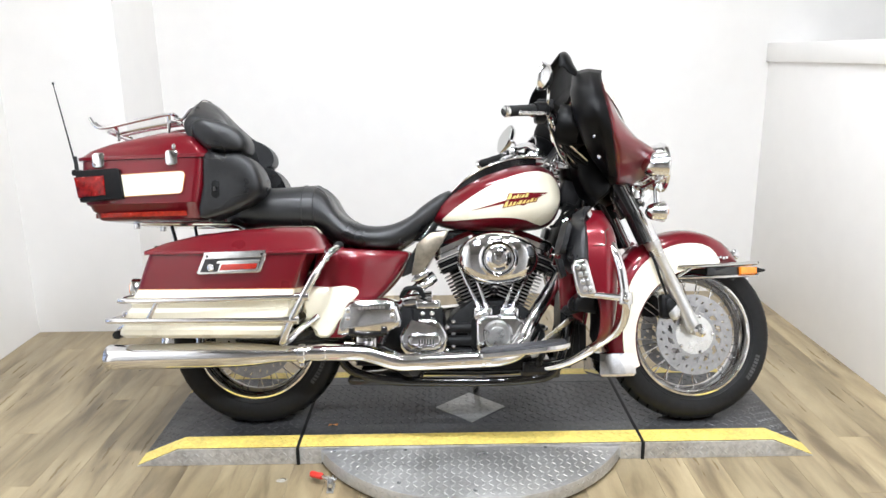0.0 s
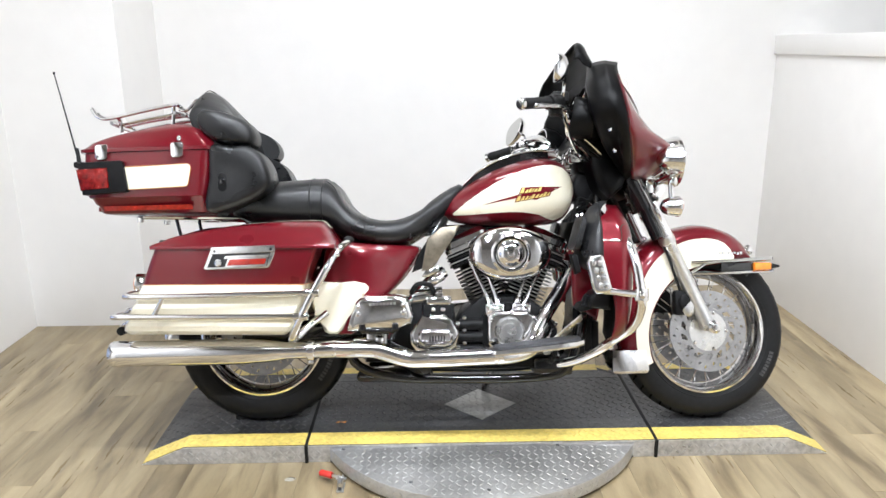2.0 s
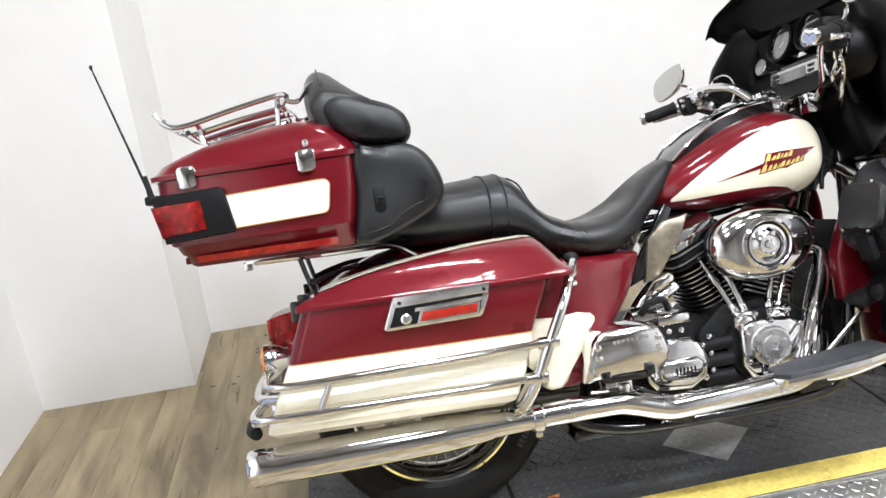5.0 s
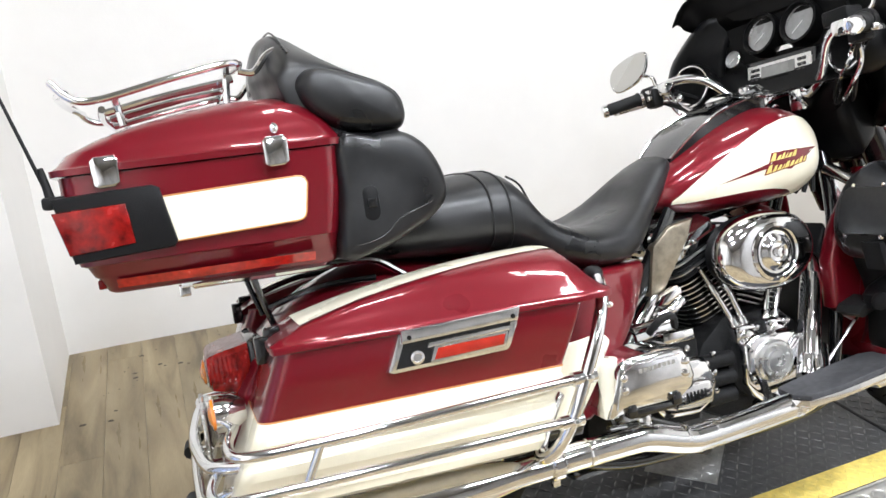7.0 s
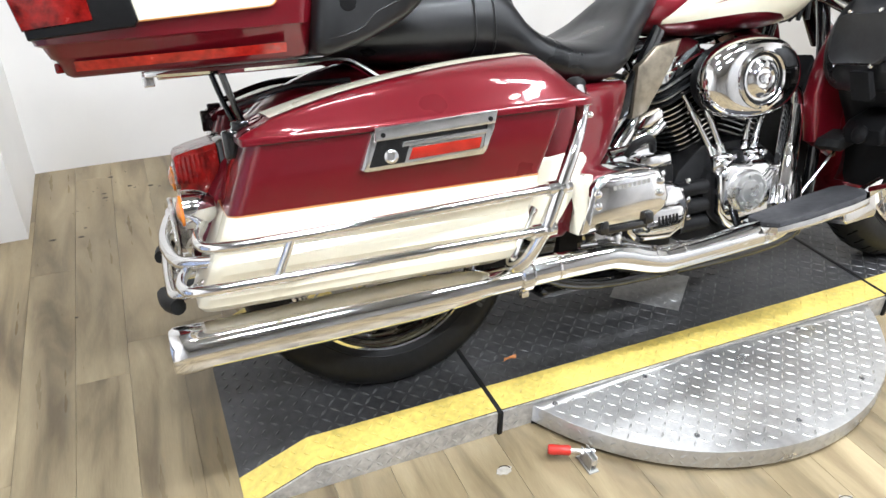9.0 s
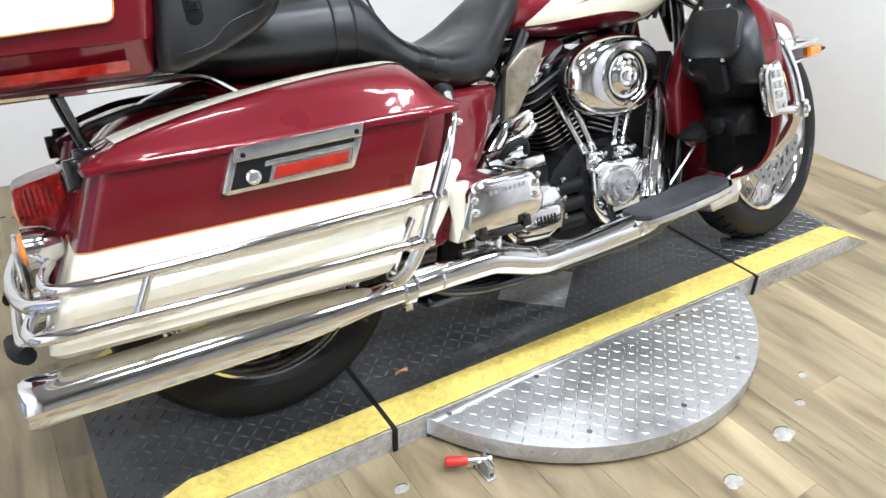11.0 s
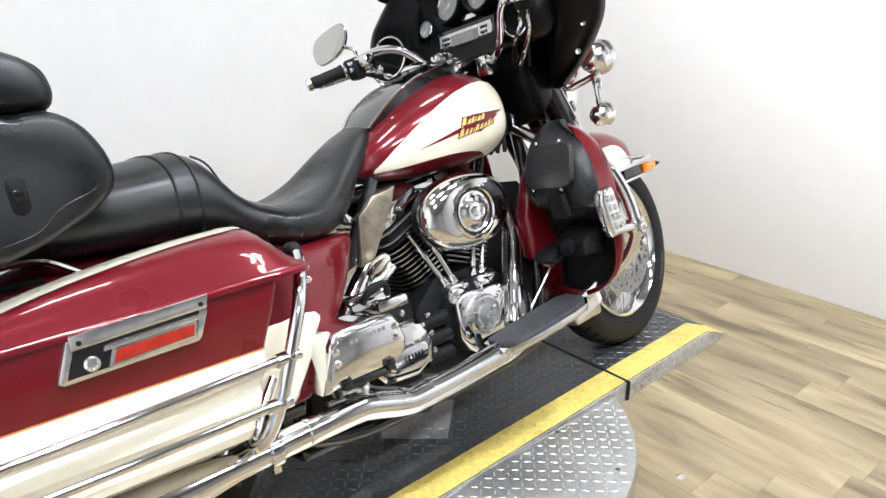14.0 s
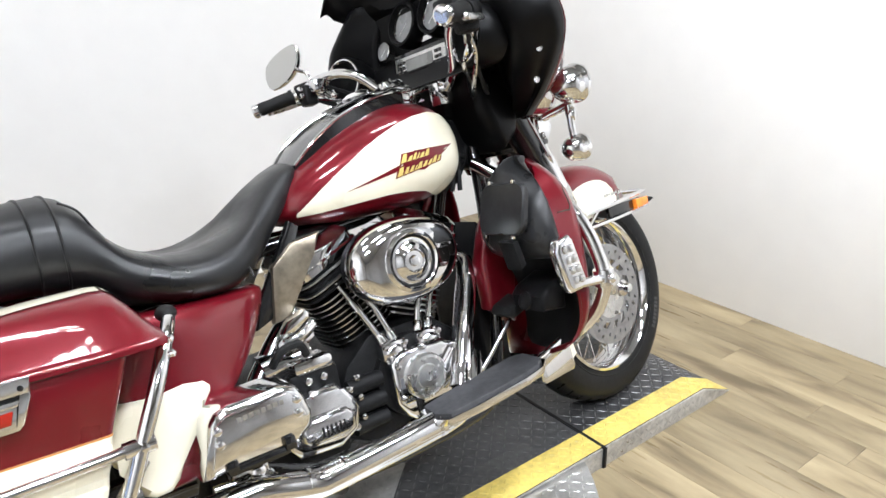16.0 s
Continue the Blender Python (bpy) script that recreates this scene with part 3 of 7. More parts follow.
def wheel(name, cx, turn, left_rotor, cz=AXLE, shrink=0.0, wide=1.0):
    """A laced wheel with its tyre and brake discs."""
    fix = steered if turn else (lambda b: b)
    m = along((cx, 0, cz), (0, 1, 0))
    ro = RW - shrink
    half = [(0.204, 0.040), (0.222, 0.054), (0.250, 0.064), (0.278, 0.065), (ro - 0.022, 0.060), (ro - 0.009, 0.046), (ro - 0.002, 0.026), (ro, 0.010)]
    tyre_prof = [(r, -h * wide) for r, h in half] + [(r, h * wide) for r, h in reversed(half)]
    rim = part(name, fix(ring([(0.219, -0.048), (0.226, -0.0575), (0.219, -0.0605), (0.211, -0.052), (0.204, -0.036), (0.194, -0.014), (0.194, 0.014), (0.204, 0.036), (0.211, 0.052), (0.219, 0.0605), (0.226, 0.0575), (0.219, 0.048), (0.206, 0.028), (0.206, -0.028)], m, 64)), CHROME, bike, "chrome wire-spoked rim")
    tyre = part("tyre", fix(ring(tyre_prof, m, 72)), TYRE, rim, "black rubber tyre with worn grey lettering")
    # tread grooves over the shoulders, joined as too fine to pick apart
    gro = bmesh.new()
    for k in range(44):
        a = 2 * math.pi * k / 44
        for s in (-1, 1):
            q = []
            for da, h, rr in ((0.0, 0.010, ro + 0.0004), (0.018, 0.010, ro + 0.0004), (0.05, 0.026, ro - 0.0016), (0.075, 0.046, ro - 0.0086), (0.055, 0.047, ro - 0.0090), (0.03, 0.026, ro - 0.0016)):
                q.append(gro.verts.new(m @ Vector(((rr + 0.0006) * math.cos(a + da + 0.03 * s), (rr + 0.0006) * math.sin(a + da + 0.03 * s), h * s * wide))))
            gro.faces.new(q)
    tagged(part("tread_groove", fix(gro), GROOVE, tyre, "dark tread grooves"), kind="stuff")
    part("sidewall_ring", fix(ring([(0.239, -0.0615 * wide), (0.241, -0.0630 * wide), (0.243, -0.0622 * wide), (0.241, -0.061 * wide)], m, 64)), TYRE, tyre)
    # worn lettering on the right sidewall as plain bars
    bars = []
    for a0, n in ((-1.15, 8), (1.9, 8), (0.5, 5)):
        for k in range(n):
            b = box(-0.0045, 0.0045, -0.008, 0.008, -0.0006, 0.0008)
            b.transform(m @ Matrix.Rotation(a0 + 0.048 * k, 4, "Z") @ Matrix.Translation((0, 0.266, -0.0652 * wide)))
            bars.append(b)
    tagged(part("sidewall_lettering", fix(join(*bars)), TYREPRINT, tyre, "worn grey lettering bars"), kind="stuff")
    part("hub", fix(lathe(((0.02, -0.075), (0.05, -0.072), (0.052, -0.06), (0.032, -0.052), (0.028, 0), (0.032, 0.052), (0.052, 0.06), (0.05, 0.072), (0.02, 0.075)), m, 28)), CHROME, rim, "chrome hub")
    for sgn in (-1, 1) if left_rotor else (-1,):
        rot = part("brake_rotor", fix(rotor(along((cx, 0.073 * sgn - 0.0025, cz), (0, 1, 0)), 0.072, 0.147)), ROTORSTEEL, rim, "slotted steel brake disc")
        part("rotor_carrier", fix(lathe(((0.03, -0.004), (0.084, -0.002), (0.086, 0.004), (0.03, 0.006)), along((cx, 0.073 * sgn, cz), (0, 1, 0)), 28)), ALLOY, rot)
        for k in range(5):
            a = 2 * math.pi * k / 5
            part("rotor_bolt", fix(lathe(((0.006, 0), (0.006, 0.003), (0.003, 0.005), (0, 0.005)), along((cx + 0.068 * math.cos(a), 0.073 * sgn + 0.006 * sgn, cz + 0.068 * math.sin(a)), (0, sgn, 0)), 8)), CHROME, rot)
    for k in range(40):
        a = 2 * math.pi * (k + 0.5) / 40
        b = a + (0.42 if k % 4 < 2 else -0.42)
        y = -0.058 if k % 2 else 0.058
        p0 = m @ Vector((0.048 * math.cos(b), 0.048 * math.sin(b), y))
        p1 = m @ Vector((0.200 * math.cos(a), 0.200 * math.sin(a), y * 0.25))
        part("spoke", fix(tube((p0, p1), 0.0021, 5, smooth=False)), CHROME, rim)
    return rim


GROOVE = mat("tyre_groove", (0.0015, 0.0015, 0.0015), 0.9, var=0.1, specular=0.05)
TYREPRINT = mat("worn_tyre_print", (0.045, 0.045, 0.046), 0.6, var=0.3, scale=30)
wheel("rear_wheel", 0.0, False, False)
front_wheel = wheel("front_wheel", WB - 0.006, True, True, 0.312, 0.006, 0.94)
part("axle_nut", steered(lathe(((0.024, 0), (0.024, 0.012), (0.014, 0.02), (0.012, 0.034), (0.0, 0.037)), along((1.612, -0.118, 0.328), (0, -1, 0)), 20)), CHROME, bike, "chrome axle nut cover")

# front fender
FT = [(50, 0.330, 0.306), (62, 0.354, 0.276), (75, 0.373, 0.248), (90, 0.386, 0.232), (110, 0.388, 0.228), (130, 0.380, 0.226), (150, 0.362, 0.226), (170, 0.340, 0.232), (190, 0.334, 0.240), (207, 0.336, 0.250)]


def fender_point(t, q):
    ro, ri = smooth_lerp([(a, b) for a, b, _ in FT], t), smooth_lerp([(a, c) for a, _, c in FT], t)
    wide = 0.092 * min(1.0, 0.55 + (t - 52) / 40)
    y, r = {0: (1.0, ri), 1: (1.0, ri * 0.5 + ro * 0.5), 2: (0.97, ro - 0.045), 3: (0.86, ro - 0.024), 4: (0.6, ro - 0.008), 5: (0.3, ro - 0.001), 6: (0.0, ro)}[abs(q)]
    a = radians(t)
    return Vector((WB + r * math.cos(a), math.copysign(y * wide, q) if q else 0.0, AXLE + r * math.sin(a)))


def thick(ob, d=0.003):
    m = ob.modifiers.new("thickness", "SOLIDIFY")
    m.thickness, m.offset = d, -1
    return ob


FANG = list(np.linspace(50, 207, 32))
# rim order runs from the right skirt over the crown to the left skirt


def fender_uv(t, k):
    """k from 0 at the right skirt's hem to 12 at the left one's."""
    q = [0, 1, 2, 3, 4, 5, 6, 5, 4, 3, 2, 1, 0][k]
    p = fender_point(t, q)
    p.y = abs(p.y) * (-1 if k < 6 else 1)
    if q == 0:
        wide = abs(fender_point(t, 1).y)
        p.y = wide * (-1 if k < 6 else 1)
    return p


fender = thick(part("front_fender", steered(grid(fender_uv, FANG, range(13))), BURGUNDY, bike, "burgundy front fender"))
for sgn in (-1, 1):
    def cream_side(t, v, sgn=sgn):
        ro, ri = smooth_lerp([(a, b) for a, b, _ in FT], t), smooth_lerp([(a, c) for a, _, c in FT], t)
        hi = ro - 0.056 - 0.03 * max(0, (84 - t) / 14) ** 2 + 0.02 * max(0, (t - 165) / 40)
        r = ri + 0.004 + (hi - ri - 0.004) * v
        wide = abs(fender_point(t, 1).y)
        y = wide + 0.0022 if r < ro - 0.045 else wide * (1.0 - 0.03 * ((r - ro + 0.045) / 0.02)) + 0.0022
        return Vector((WB + r * math.cos(radians(t)), sgn * y, AXLE + r * math.sin(radians(t))))
    part("fender_panel", steered(grid(cream_side, np.linspace(70, 206.5, 30), np.linspace(0, 1, 6))), CREAM, fender, "cream side panel")
    part("fender_script", steered(join(*[box(1.655 + 0.012 * k, 1.663 + 0.012 * k, sgn * 0.0945 - 0.001, sgn * 0.0945 + 0.001, 0.588 + 0.002 * (k % 3), 0.597 + 0.002 * (k % 2)) for k in range(8)])), ALLOY, fender, "small silver script bar")
    part("fender_trim", steered(join(tube(((1.545, sgn * 0.101, 0.560), (1.7, sgn * 0.103, 0.566), (1.86, sgn * 0.097, 0.574)), 0.0065, 8), tube(((1.545, sgn * 0.101, 0.520), (1.7, sgn * 0.103, 0.522), (1.868, sgn * 0.095, 0.528)), 0.0055, 8),
                                   tube(((1.545, sgn * 0.101, 0.522), (1.60, sgn * 0.10, 0.556)), 0.005, 8))), CHROME, fender, "chrome fender trim rails")
    part("trim_infill", steered(box(1.66, 1.83, sgn * 0.094 - 0.006, sgn * 0.094 + 0.006, 0.528, 0.560, 0.003)), GLOSSBLACK, fender)
    part("fender_lamp", steered(slab(((1.785, 0.530), (1.85, 0.532), (1.85, 0.558), (1.785, 0.559)), sgn * 0.088, sgn * 0.114, 0.005)), AMBERLENS, fender, "amber fender lamp")
    part("lamp_tip", steered(slab(((1.851, 0.534), (1.885, 0.542), (1.885, 0.548), (1.851, 0.557)), sgn * 0.086, sgn * 0.110, 0.004)), RUBBER, fender)
part("fender_nose_trim", steered(join(tube(((1.86, -0.097, 0.574), (1.885, -0.05, 0.574), (1.892, 0, 0.574), (1.885, 0.05, 0.574), (1.86, 0.097, 0.574)), 0.0065, 8), ell(1.826, 0, 0.612, 0.02, 0.012, 0.02))), CHROME, fender, "chrome nose trim")
part("fender_tip", steered(slab(((1.242, 0.252), (1.372, 0.252), (1.380, 0.178), (1.370, 0.166), (1.250, 0.166), (1.240, 0.176)), -0.096, 0.096, 0.008)), CHROME, fender, "chrome rear fender tip")

# fork
for sgn in (-1, 1):
    y = 0.103 * sgn
    fk = part("fork_leg", steered(lathe(((0.014, 0), (0.026, 0.012), (0.027, 0.05), (0.0255, 0.06), (0.0255, 0.34), (0.029, 0.345), (0.029, 0.372), (0.022, 0.38)), along((1.606, y, 0.318), (-0.423, 0, 0.906)), 24)), FORKMETAL, bike, "satin silver lower fork leg")
    part("fork_cover", steered(tube(((1.374, y, 0.757), (1.240, y, 1.03)), 0.040, 20, smooth=False)), GLOSSBLACK, fk, "black upper fork cover")
    part("fork_sleeve", steered(tube(((1.446, y, 0.655), (1.392, y, 0.775)), 0.030, 20, smooth=False)), CHROME, fk, "chrome fork sleeve")
    part("sleeve_guard", steered(tube(((1.422, y + sgn * 0.004, 0.650), (1.366, y + sgn * 0.004, 0.775)), 0.026, 16, smooth=False)), GLOSSBLACK, fk)
    part("yoke_plate", steered(slab(((1.368, 0.792), (1.412, 0.775), (1.448, 0.822), (1.43, 0.858), (1.375, 0.862)), sgn * 0.085, sgn * 0.128, 0.006)), CHROME, fk, "chrome yoke cover plate")
    part("plate_bolt", steered(lathe(((0.010, 0), (0.010, 0.006), (0.006, 0.009), (0, 0.009)), along((1.402, sgn * 0.126, 0.802), (0, sgn, 0)), 12)), CHROME, fk)
    part("fork_trim", steered(tube(((1.384, y + sgn * 0.039, 0.757), (1.292, y + sgn * 0.039, 0.945)), 0.0036, 8, smooth=False)), CHROME, fk)
    cal = part("brake_caliper", steered(join(box(1.478, 1.545, sgn * 0.086 - 0.02, sgn * 0.086 + 0.02, 0.372, 0.462, 0.014), ell(1.512, sgn * 0.112, 0.418, 0.022, 0.008, 0.03))), WRINKLE, fk, "black brake caliper")
    part("caliper_cap", steered(ell(1.525, sgn * 0.112, 0.396, 0.024, 0.009, 0.03)), ALLOY, cal)
    part("brake_hose", steered(tube(((1.50, sgn * 0.1, 0.46), (1.47, sgn * 0.115, 0.53), (1.44, sgn * 0.11, 0.62), (1.36, sgn * 0.08, 0.8)), 0.005, 6)), RUBBER, fk)
part("fork_yoke", steered(join(box(1.35, 1.42, -0.13, 0.13, 0.775, 0.815, 0.01), tube(((1.405, 0, 0.76), (1.27, 0, 1.03)), 0.035, 16, smooth=False))), GLOSSBLACK, bike, "black fork yoke")
part("light_bar", steered(join(tube(((1.36, -0.06, 0.80), (1.41, -0.11, 0.84), (1.445, -0.17, 0.86), (1.45, -0.20, 0.868)), 0.011, 10), tube(((1.36, 0.06, 0.80), (1.41, 0.11, 0.84), (1.445, 0.17, 0.86), (1.45, 0.20, 0.868)), 0.011, 10), box(1.375, 1.43, -0.09, 0.09, 0.815, 0.86, 0.012))), CHROME, bike, "chrome auxiliary lamp bar")

# lamps, fairing and bars sit a little straighter than the wheel
STEER = BAR_TURN


def pod_lamp(name, c, r, depth, lens, label):
    m = along(c, (1, 0, 0))
    b = part(name, steered(lathe(((0.0, -depth), (r * 0.35, -depth * 0.97), (r * 0.68, -depth * 0.8), (r * 0.9, -depth * 0.5), (r * 0.97, -depth * 0.2), (r * 1.0, 0), (r * 1.05, 0.004), (r * 1.05, 0.016), (r * 0.93, 0.02), (r * 0.9, 0.012)), m, 32)), CHROME, bike, label)
    part("lens", steered(lathe(((r * 0.91, 0.010), (r * 0.8, 0.02), (r * 0.4, 0.03), (0.0, 0.033)), m, 28)), lens, b)
    return b


GLASS = mat("lamp_glass", (0.75, 0.78, 0.8), 0.08, 0.3, coat=0.8, var=0.06, scale=40)
for sgn in (-1, 1):
    pod_lamp("passing_lamp", (1.456, 0.212 * sgn, 0.919), 0.048, 0.066, GLASS, "chrome passing lamp")
    pod_lamp("turn_signal", (1.454, 0.195 * sgn, 0.757), 0.034, 0.05, AMBERLENS, "chrome bullet turn signal")
    part("signal_bracket", steered(join(tube(((1.445, 0.195 * sgn, 0.868), (1.443, 0.197 * sgn, 0.83), (1.445, 0.195 * sgn, 0.79)), 0.010, 10), ell(1.45, 0.197 * sgn, 0.845, 0.016, 0.016, 0.022))), CHROME, bike, "chrome signal bracket")
pod_lamp("headlight", (1.525, 0, 0.945), 0.09, 0.09, GLASS, "chrome-ringed headlight")

# batwing fairing: rows by height of nose, rim and half-width
FA = [(0.855, 1.395, 1.305, 0.19), (0.90, 1.465, 1.278, 0.275), (0.93, 1.505, 1.262, 0.32), (0.96, 1.528, 1.246, 0.36), (0.985, 1.505, 1.234, 0.39), (1.01, 1.445, 1.225, 0.41), (1.04, 1.402, 1.217, 0.424), (1.065, 1.374, 1.212, 0.425), (1.10, 1.354, 1.207, 0.417), (1.14, 1.343, 1.205, 0.395), (1.185, 1.332, 1.208, 0.355), (1.215, 1.340, 1.216, 0.322), (1.232, 1.338, 1.225, 0.30)]


def fairing_pt(z, v, out=0.0):
    xn, xe, w = (smooth_lerp([(r[0], r[i]) for r in FA], z) for i in (1, 2, 3))
    drop = 0.035 * (1 - abs(v) ** 2) if z > 1.18 else 0
    return Vector((xe + (xn - xe) * (1 - abs(v) ** 1.95) + out, v * (w + out), z + drop * (z - 1.18) / 0.035))


FZ, FV = np.linspace(0.855, 1.176, 24), np.linspace(-1, 1, 33)
fairing = thick(part("fairing", steered(grid(lambda z, v: fairing_pt(z, v), FZ, FV)), BURGUNDY, bike, "burgundy batwing fairing shell"), 0.005)


def cream_top(v, k):
    """The upper panel: it dips to the nose in the middle and rises to the rim at both ends."""
    low = 1.035 + 0.10 * abs(v) ** 1.4
    return fairing_pt(low + (1.175 - low) * k, v, 0.0025)


part("fairing_panel", steered(grid(cream_top, np.linspace(-0.998, 0.998, 31), np.linspace(0, 1, 9))), CREAM, fairing, "cream upper fairing panel")


FAIRBLACK = mat("satin_black_fairing", (0.003, 0.003, 0.0032), 0.36, var=0.15, bump=0.05, bump_scale=300, specular=0.14)


part("fairing_cap", steered(slab(((1.165, 0.99), (1.27, 1.0), (1.315, 0.90), (1.29, 0.83), (1.24, 0.79), (1.20, 0.83), (1.175, 0.90)), -0.165, 0.165, 0.03, 3)), FAIRBLACK, fairing, "black cap under the dash")


# black inner shell: rounded side lobes round the dash
def lobe(sgn):
    def at(z, u):
        _, xe, w = (smooth_lerp([(r[0], r[i]) for r in FA], z) for i in (1, 2, 3))
        low = min(1.0, max(0.0, (1.07 - z) / 0.19))
        hi = max(0.0, (z - 1.15) / 0.08)
        back = 1.112 + (xe - 0.014 - 1.112) * low ** 1.2 + 0.03 * hi
        path = [(0.0, xe + 0.004, w - 0.002), (0.14, xe - 0.03, w + 0.006), (0.34, xe * 0.45 + back * 0.55, w + 0.002 - 0.03 * low), (0.52, back + 0.012, w - 0.03), (0.66, back, w - 0.075), (0.82, back + 0.03, w * 0.66), (1.0, back + 0.07, w * 0.5)]
        return Vector((smooth_lerp([(a, b) for a, b, _ in path], u), sgn * smooth_lerp([(a, c) for a, _, c in path], u), z + 0.012 * hi * u))
    return at


inner_shell = None
for sgn in (-1, 1):
    sh = thick(part("inner_fairing", steered(grid(lobe(sgn), np.linspace(0.86, 1.232, 20), np.linspace(0, 1, 20))), FAIRBLACK, fairing, "satin black inner fairing lobe"), 0.004)
    inner_shell = inner_shell or sh
    for k in range(2):
        part("screw", steered(lathe(((0.007, 0), (0.007, 0.003), (0, 0.0045)), along((1.205 - 0.03 * k, sgn * (0.325 + 0.05 * k), 0.93 + 0.06 * k), (-0.8, 0.6 * sgn, 0)), 10)), CHROME, sh)
dash = part("dash", steered(join(slab(((1.11, 0.985), (1.175, 0.985), (1.22, 1.02), (1.235, 1.15), (1.225, 1.235), (1.17, 1.240), (1.185, 1.205), (1.195, 1.09), (1.165, 1.06)), -0.24, 0.24, 0.012),
                                  slab(((1.22, 0.985), (1.26, 0.98), (1.27, 1.16), (1.23, 1.18)), -0.26, 0.26, 0.012),
                                  slab(((1.325, 0.862), (1.34, 0.862), (1.34, 1.04), (1.325, 1.04)), -0.15, 0.15, 0.004),
                                  slab(((1.15, 0.90), (1.33, 0.80), (1.36, 0.86), (1.26, 1.03), (1.14, 1.03)), -0.058, 0.058, 0.02),
                                  *[lathe(((0.058, -0.03), (0.060, 0.0), (0.056, 0.022), (0.050, 0.024), (0.048, 0.0)), along((1.186, y, 1.152), (-0.93, 0, 0.25)), 28) for y in (-0.062, 0.062)])), FAIRBLACK, fairing, "black plastic dash")
gd = Vector((-0.93, 0, 0.25)).normalized()


def gauge(x, y, z, r):
    m = along((x, y, z), gd)
    g = part("gauge", steered(lathe(((r, -0.03), (r * 1.1, 0.0), (r * 1.1, 0.007), (r * 1.02, 0.009), (r * 0.97, 0.003)), m, 32)), CHROME, dash, "chrome-ringed gauge")
    part("gauge_face", steered(lathe(((r * 0.985, 0.0005), (r * 0.985, 0.0036), (0, 0.0036)), m, 28)), GAUGE, g, "grey gauge face")
    ned = box(-0.0012, 0.0012, -r * 0.15, r * 0.75, 0.0042, 0.0052)
    ned.transform(m @ Matrix.Rotation(2.3, 4, "Z"))
    part("needle", steered(ned), ALLOY, g)


for y, z, r, x in ((0.062, 1.152, 0.043, 1.182), (-0.062, 1.152, 0.043, 1.182), (0.172, 1.11, 0.024, 1.182), (-0.172, 1.11, 0.024, 1.182), (0.172, 1.045, 0.024, 1.176), (-0.172, 1.045, 0.024, 1.176)):
    gauge(x, y, z, r)
part("indicator_strip", steered(slab(((1.178, 1.098), (1.186, 1.098), (1.186, 1.110), (1.178, 1.110)), -0.03, 0.03, 0.003)), CHROME, dash)
radio = part("radio", steered(slab(((1.150, 1.012), (1.17, 1.012), (1.176, 1.082), (1.158, 1.082)), -0.113, 0.113, 0.004)), GLOSSBLACK, dash, "radio with grey display")
part("radio_face", steered(slab(((1.1475, 1.020), (1.152, 1.020), (1.158, 1.072), (1.1535, 1.072)), -0.103, 0.103, 0.001)), ALLOY, radio)
part("radio_display", steered(slab(((1.1455, 1.028), (1.149, 1.028), (1.154, 1.064), (1.1505, 1.064)), -0.052, 0.055, 0.001)), SCREEN, radio, "grey radio display")
for y in (-0.082, -0.068, 0.07, 0.084):
    for z in (1.032, 1.046, 1.06):
        part("radio_button", steered(box(1.1445 + (z - 1.032) * 0.14, 1.1495 + (z - 1.032) * 0.14, y - 0.005, y + 0.005, z - 0.004, z + 0.004, 0.001)), GLOSSBLACK, radio)
for sgn in (-1, 1):
    m = along((1.105, sgn * 0.262, 1.050), (-0.95, -0.22 * sgn, 0.2))
    sp = part("fairing_speaker", steered(lathe(((0.060, -0.05), (0.068, -0.02), (0.070, 0.018), (0.066, 0.026), (0.058, 0.018), (0.047, 0.008), (0.02, 0.0), (0.0, 0.004)), m, 32)), FAIRBLACK, dash, "round fairing speaker pod")
    part("speaker_ring", steered(ring([(0.056, 0.024), (0.059, 0.029), (0.063, 0.028), (0.059, 0.022)], m, 32)), CHROME, sp)
# hood over the gauges: a front wall and a roof that droops to a corner at each side
def hood_pt(v, u):
    s = -1 + 2 * v
    q = abs(s)
    base = Vector((1.190, s * 0.27, 1.200))
    front = Vector((1.172 - 0.055 * q ** 2, s * 0.288, 1.342 - 0.078 * q ** 2.3 - 0.035 * max(0.0, (q - 0.9) / 0.1)))
    rear = Vector((1.128 - 0.048 * q ** 2.2, s * 0.296, 1.354 - 0.078 * q ** 2.3 - 0.035 * max(0.0, (q - 0.9) / 0.1)))
    if u < 0.45:
        return base.lerp(front, u / 0.45)
    k = (u - 0.45) / 0.55
    p = front.lerp(rear, k)
    p.z += 0.012 * math.sin(math.pi * k)
    return p


thick(part("gauge_hood", steered(grid(hood_pt, np.linspace(0, 1, 29), (0, 0.2, 0.38, 0.45, 0.5, 0.58, 0.7, 0.85, 1.0))), FAIRBLACK, fairing, "black hood over the gauges", 50), 0.005)

# handlebar and controls
def barred(bm):
    """The bar group, which sits a little lower at its left end."""
    bm.transform(Matrix.Translation((-0.004, 0, 1.0 - 0.016)) @ Matrix.Rotation(radians(-0.7), 4, "Z") @ Matrix.Rotation(radians(-2.2), 4, "X") @ Matrix.Translation((0, 0, -1.0)))
    return steered(bm)


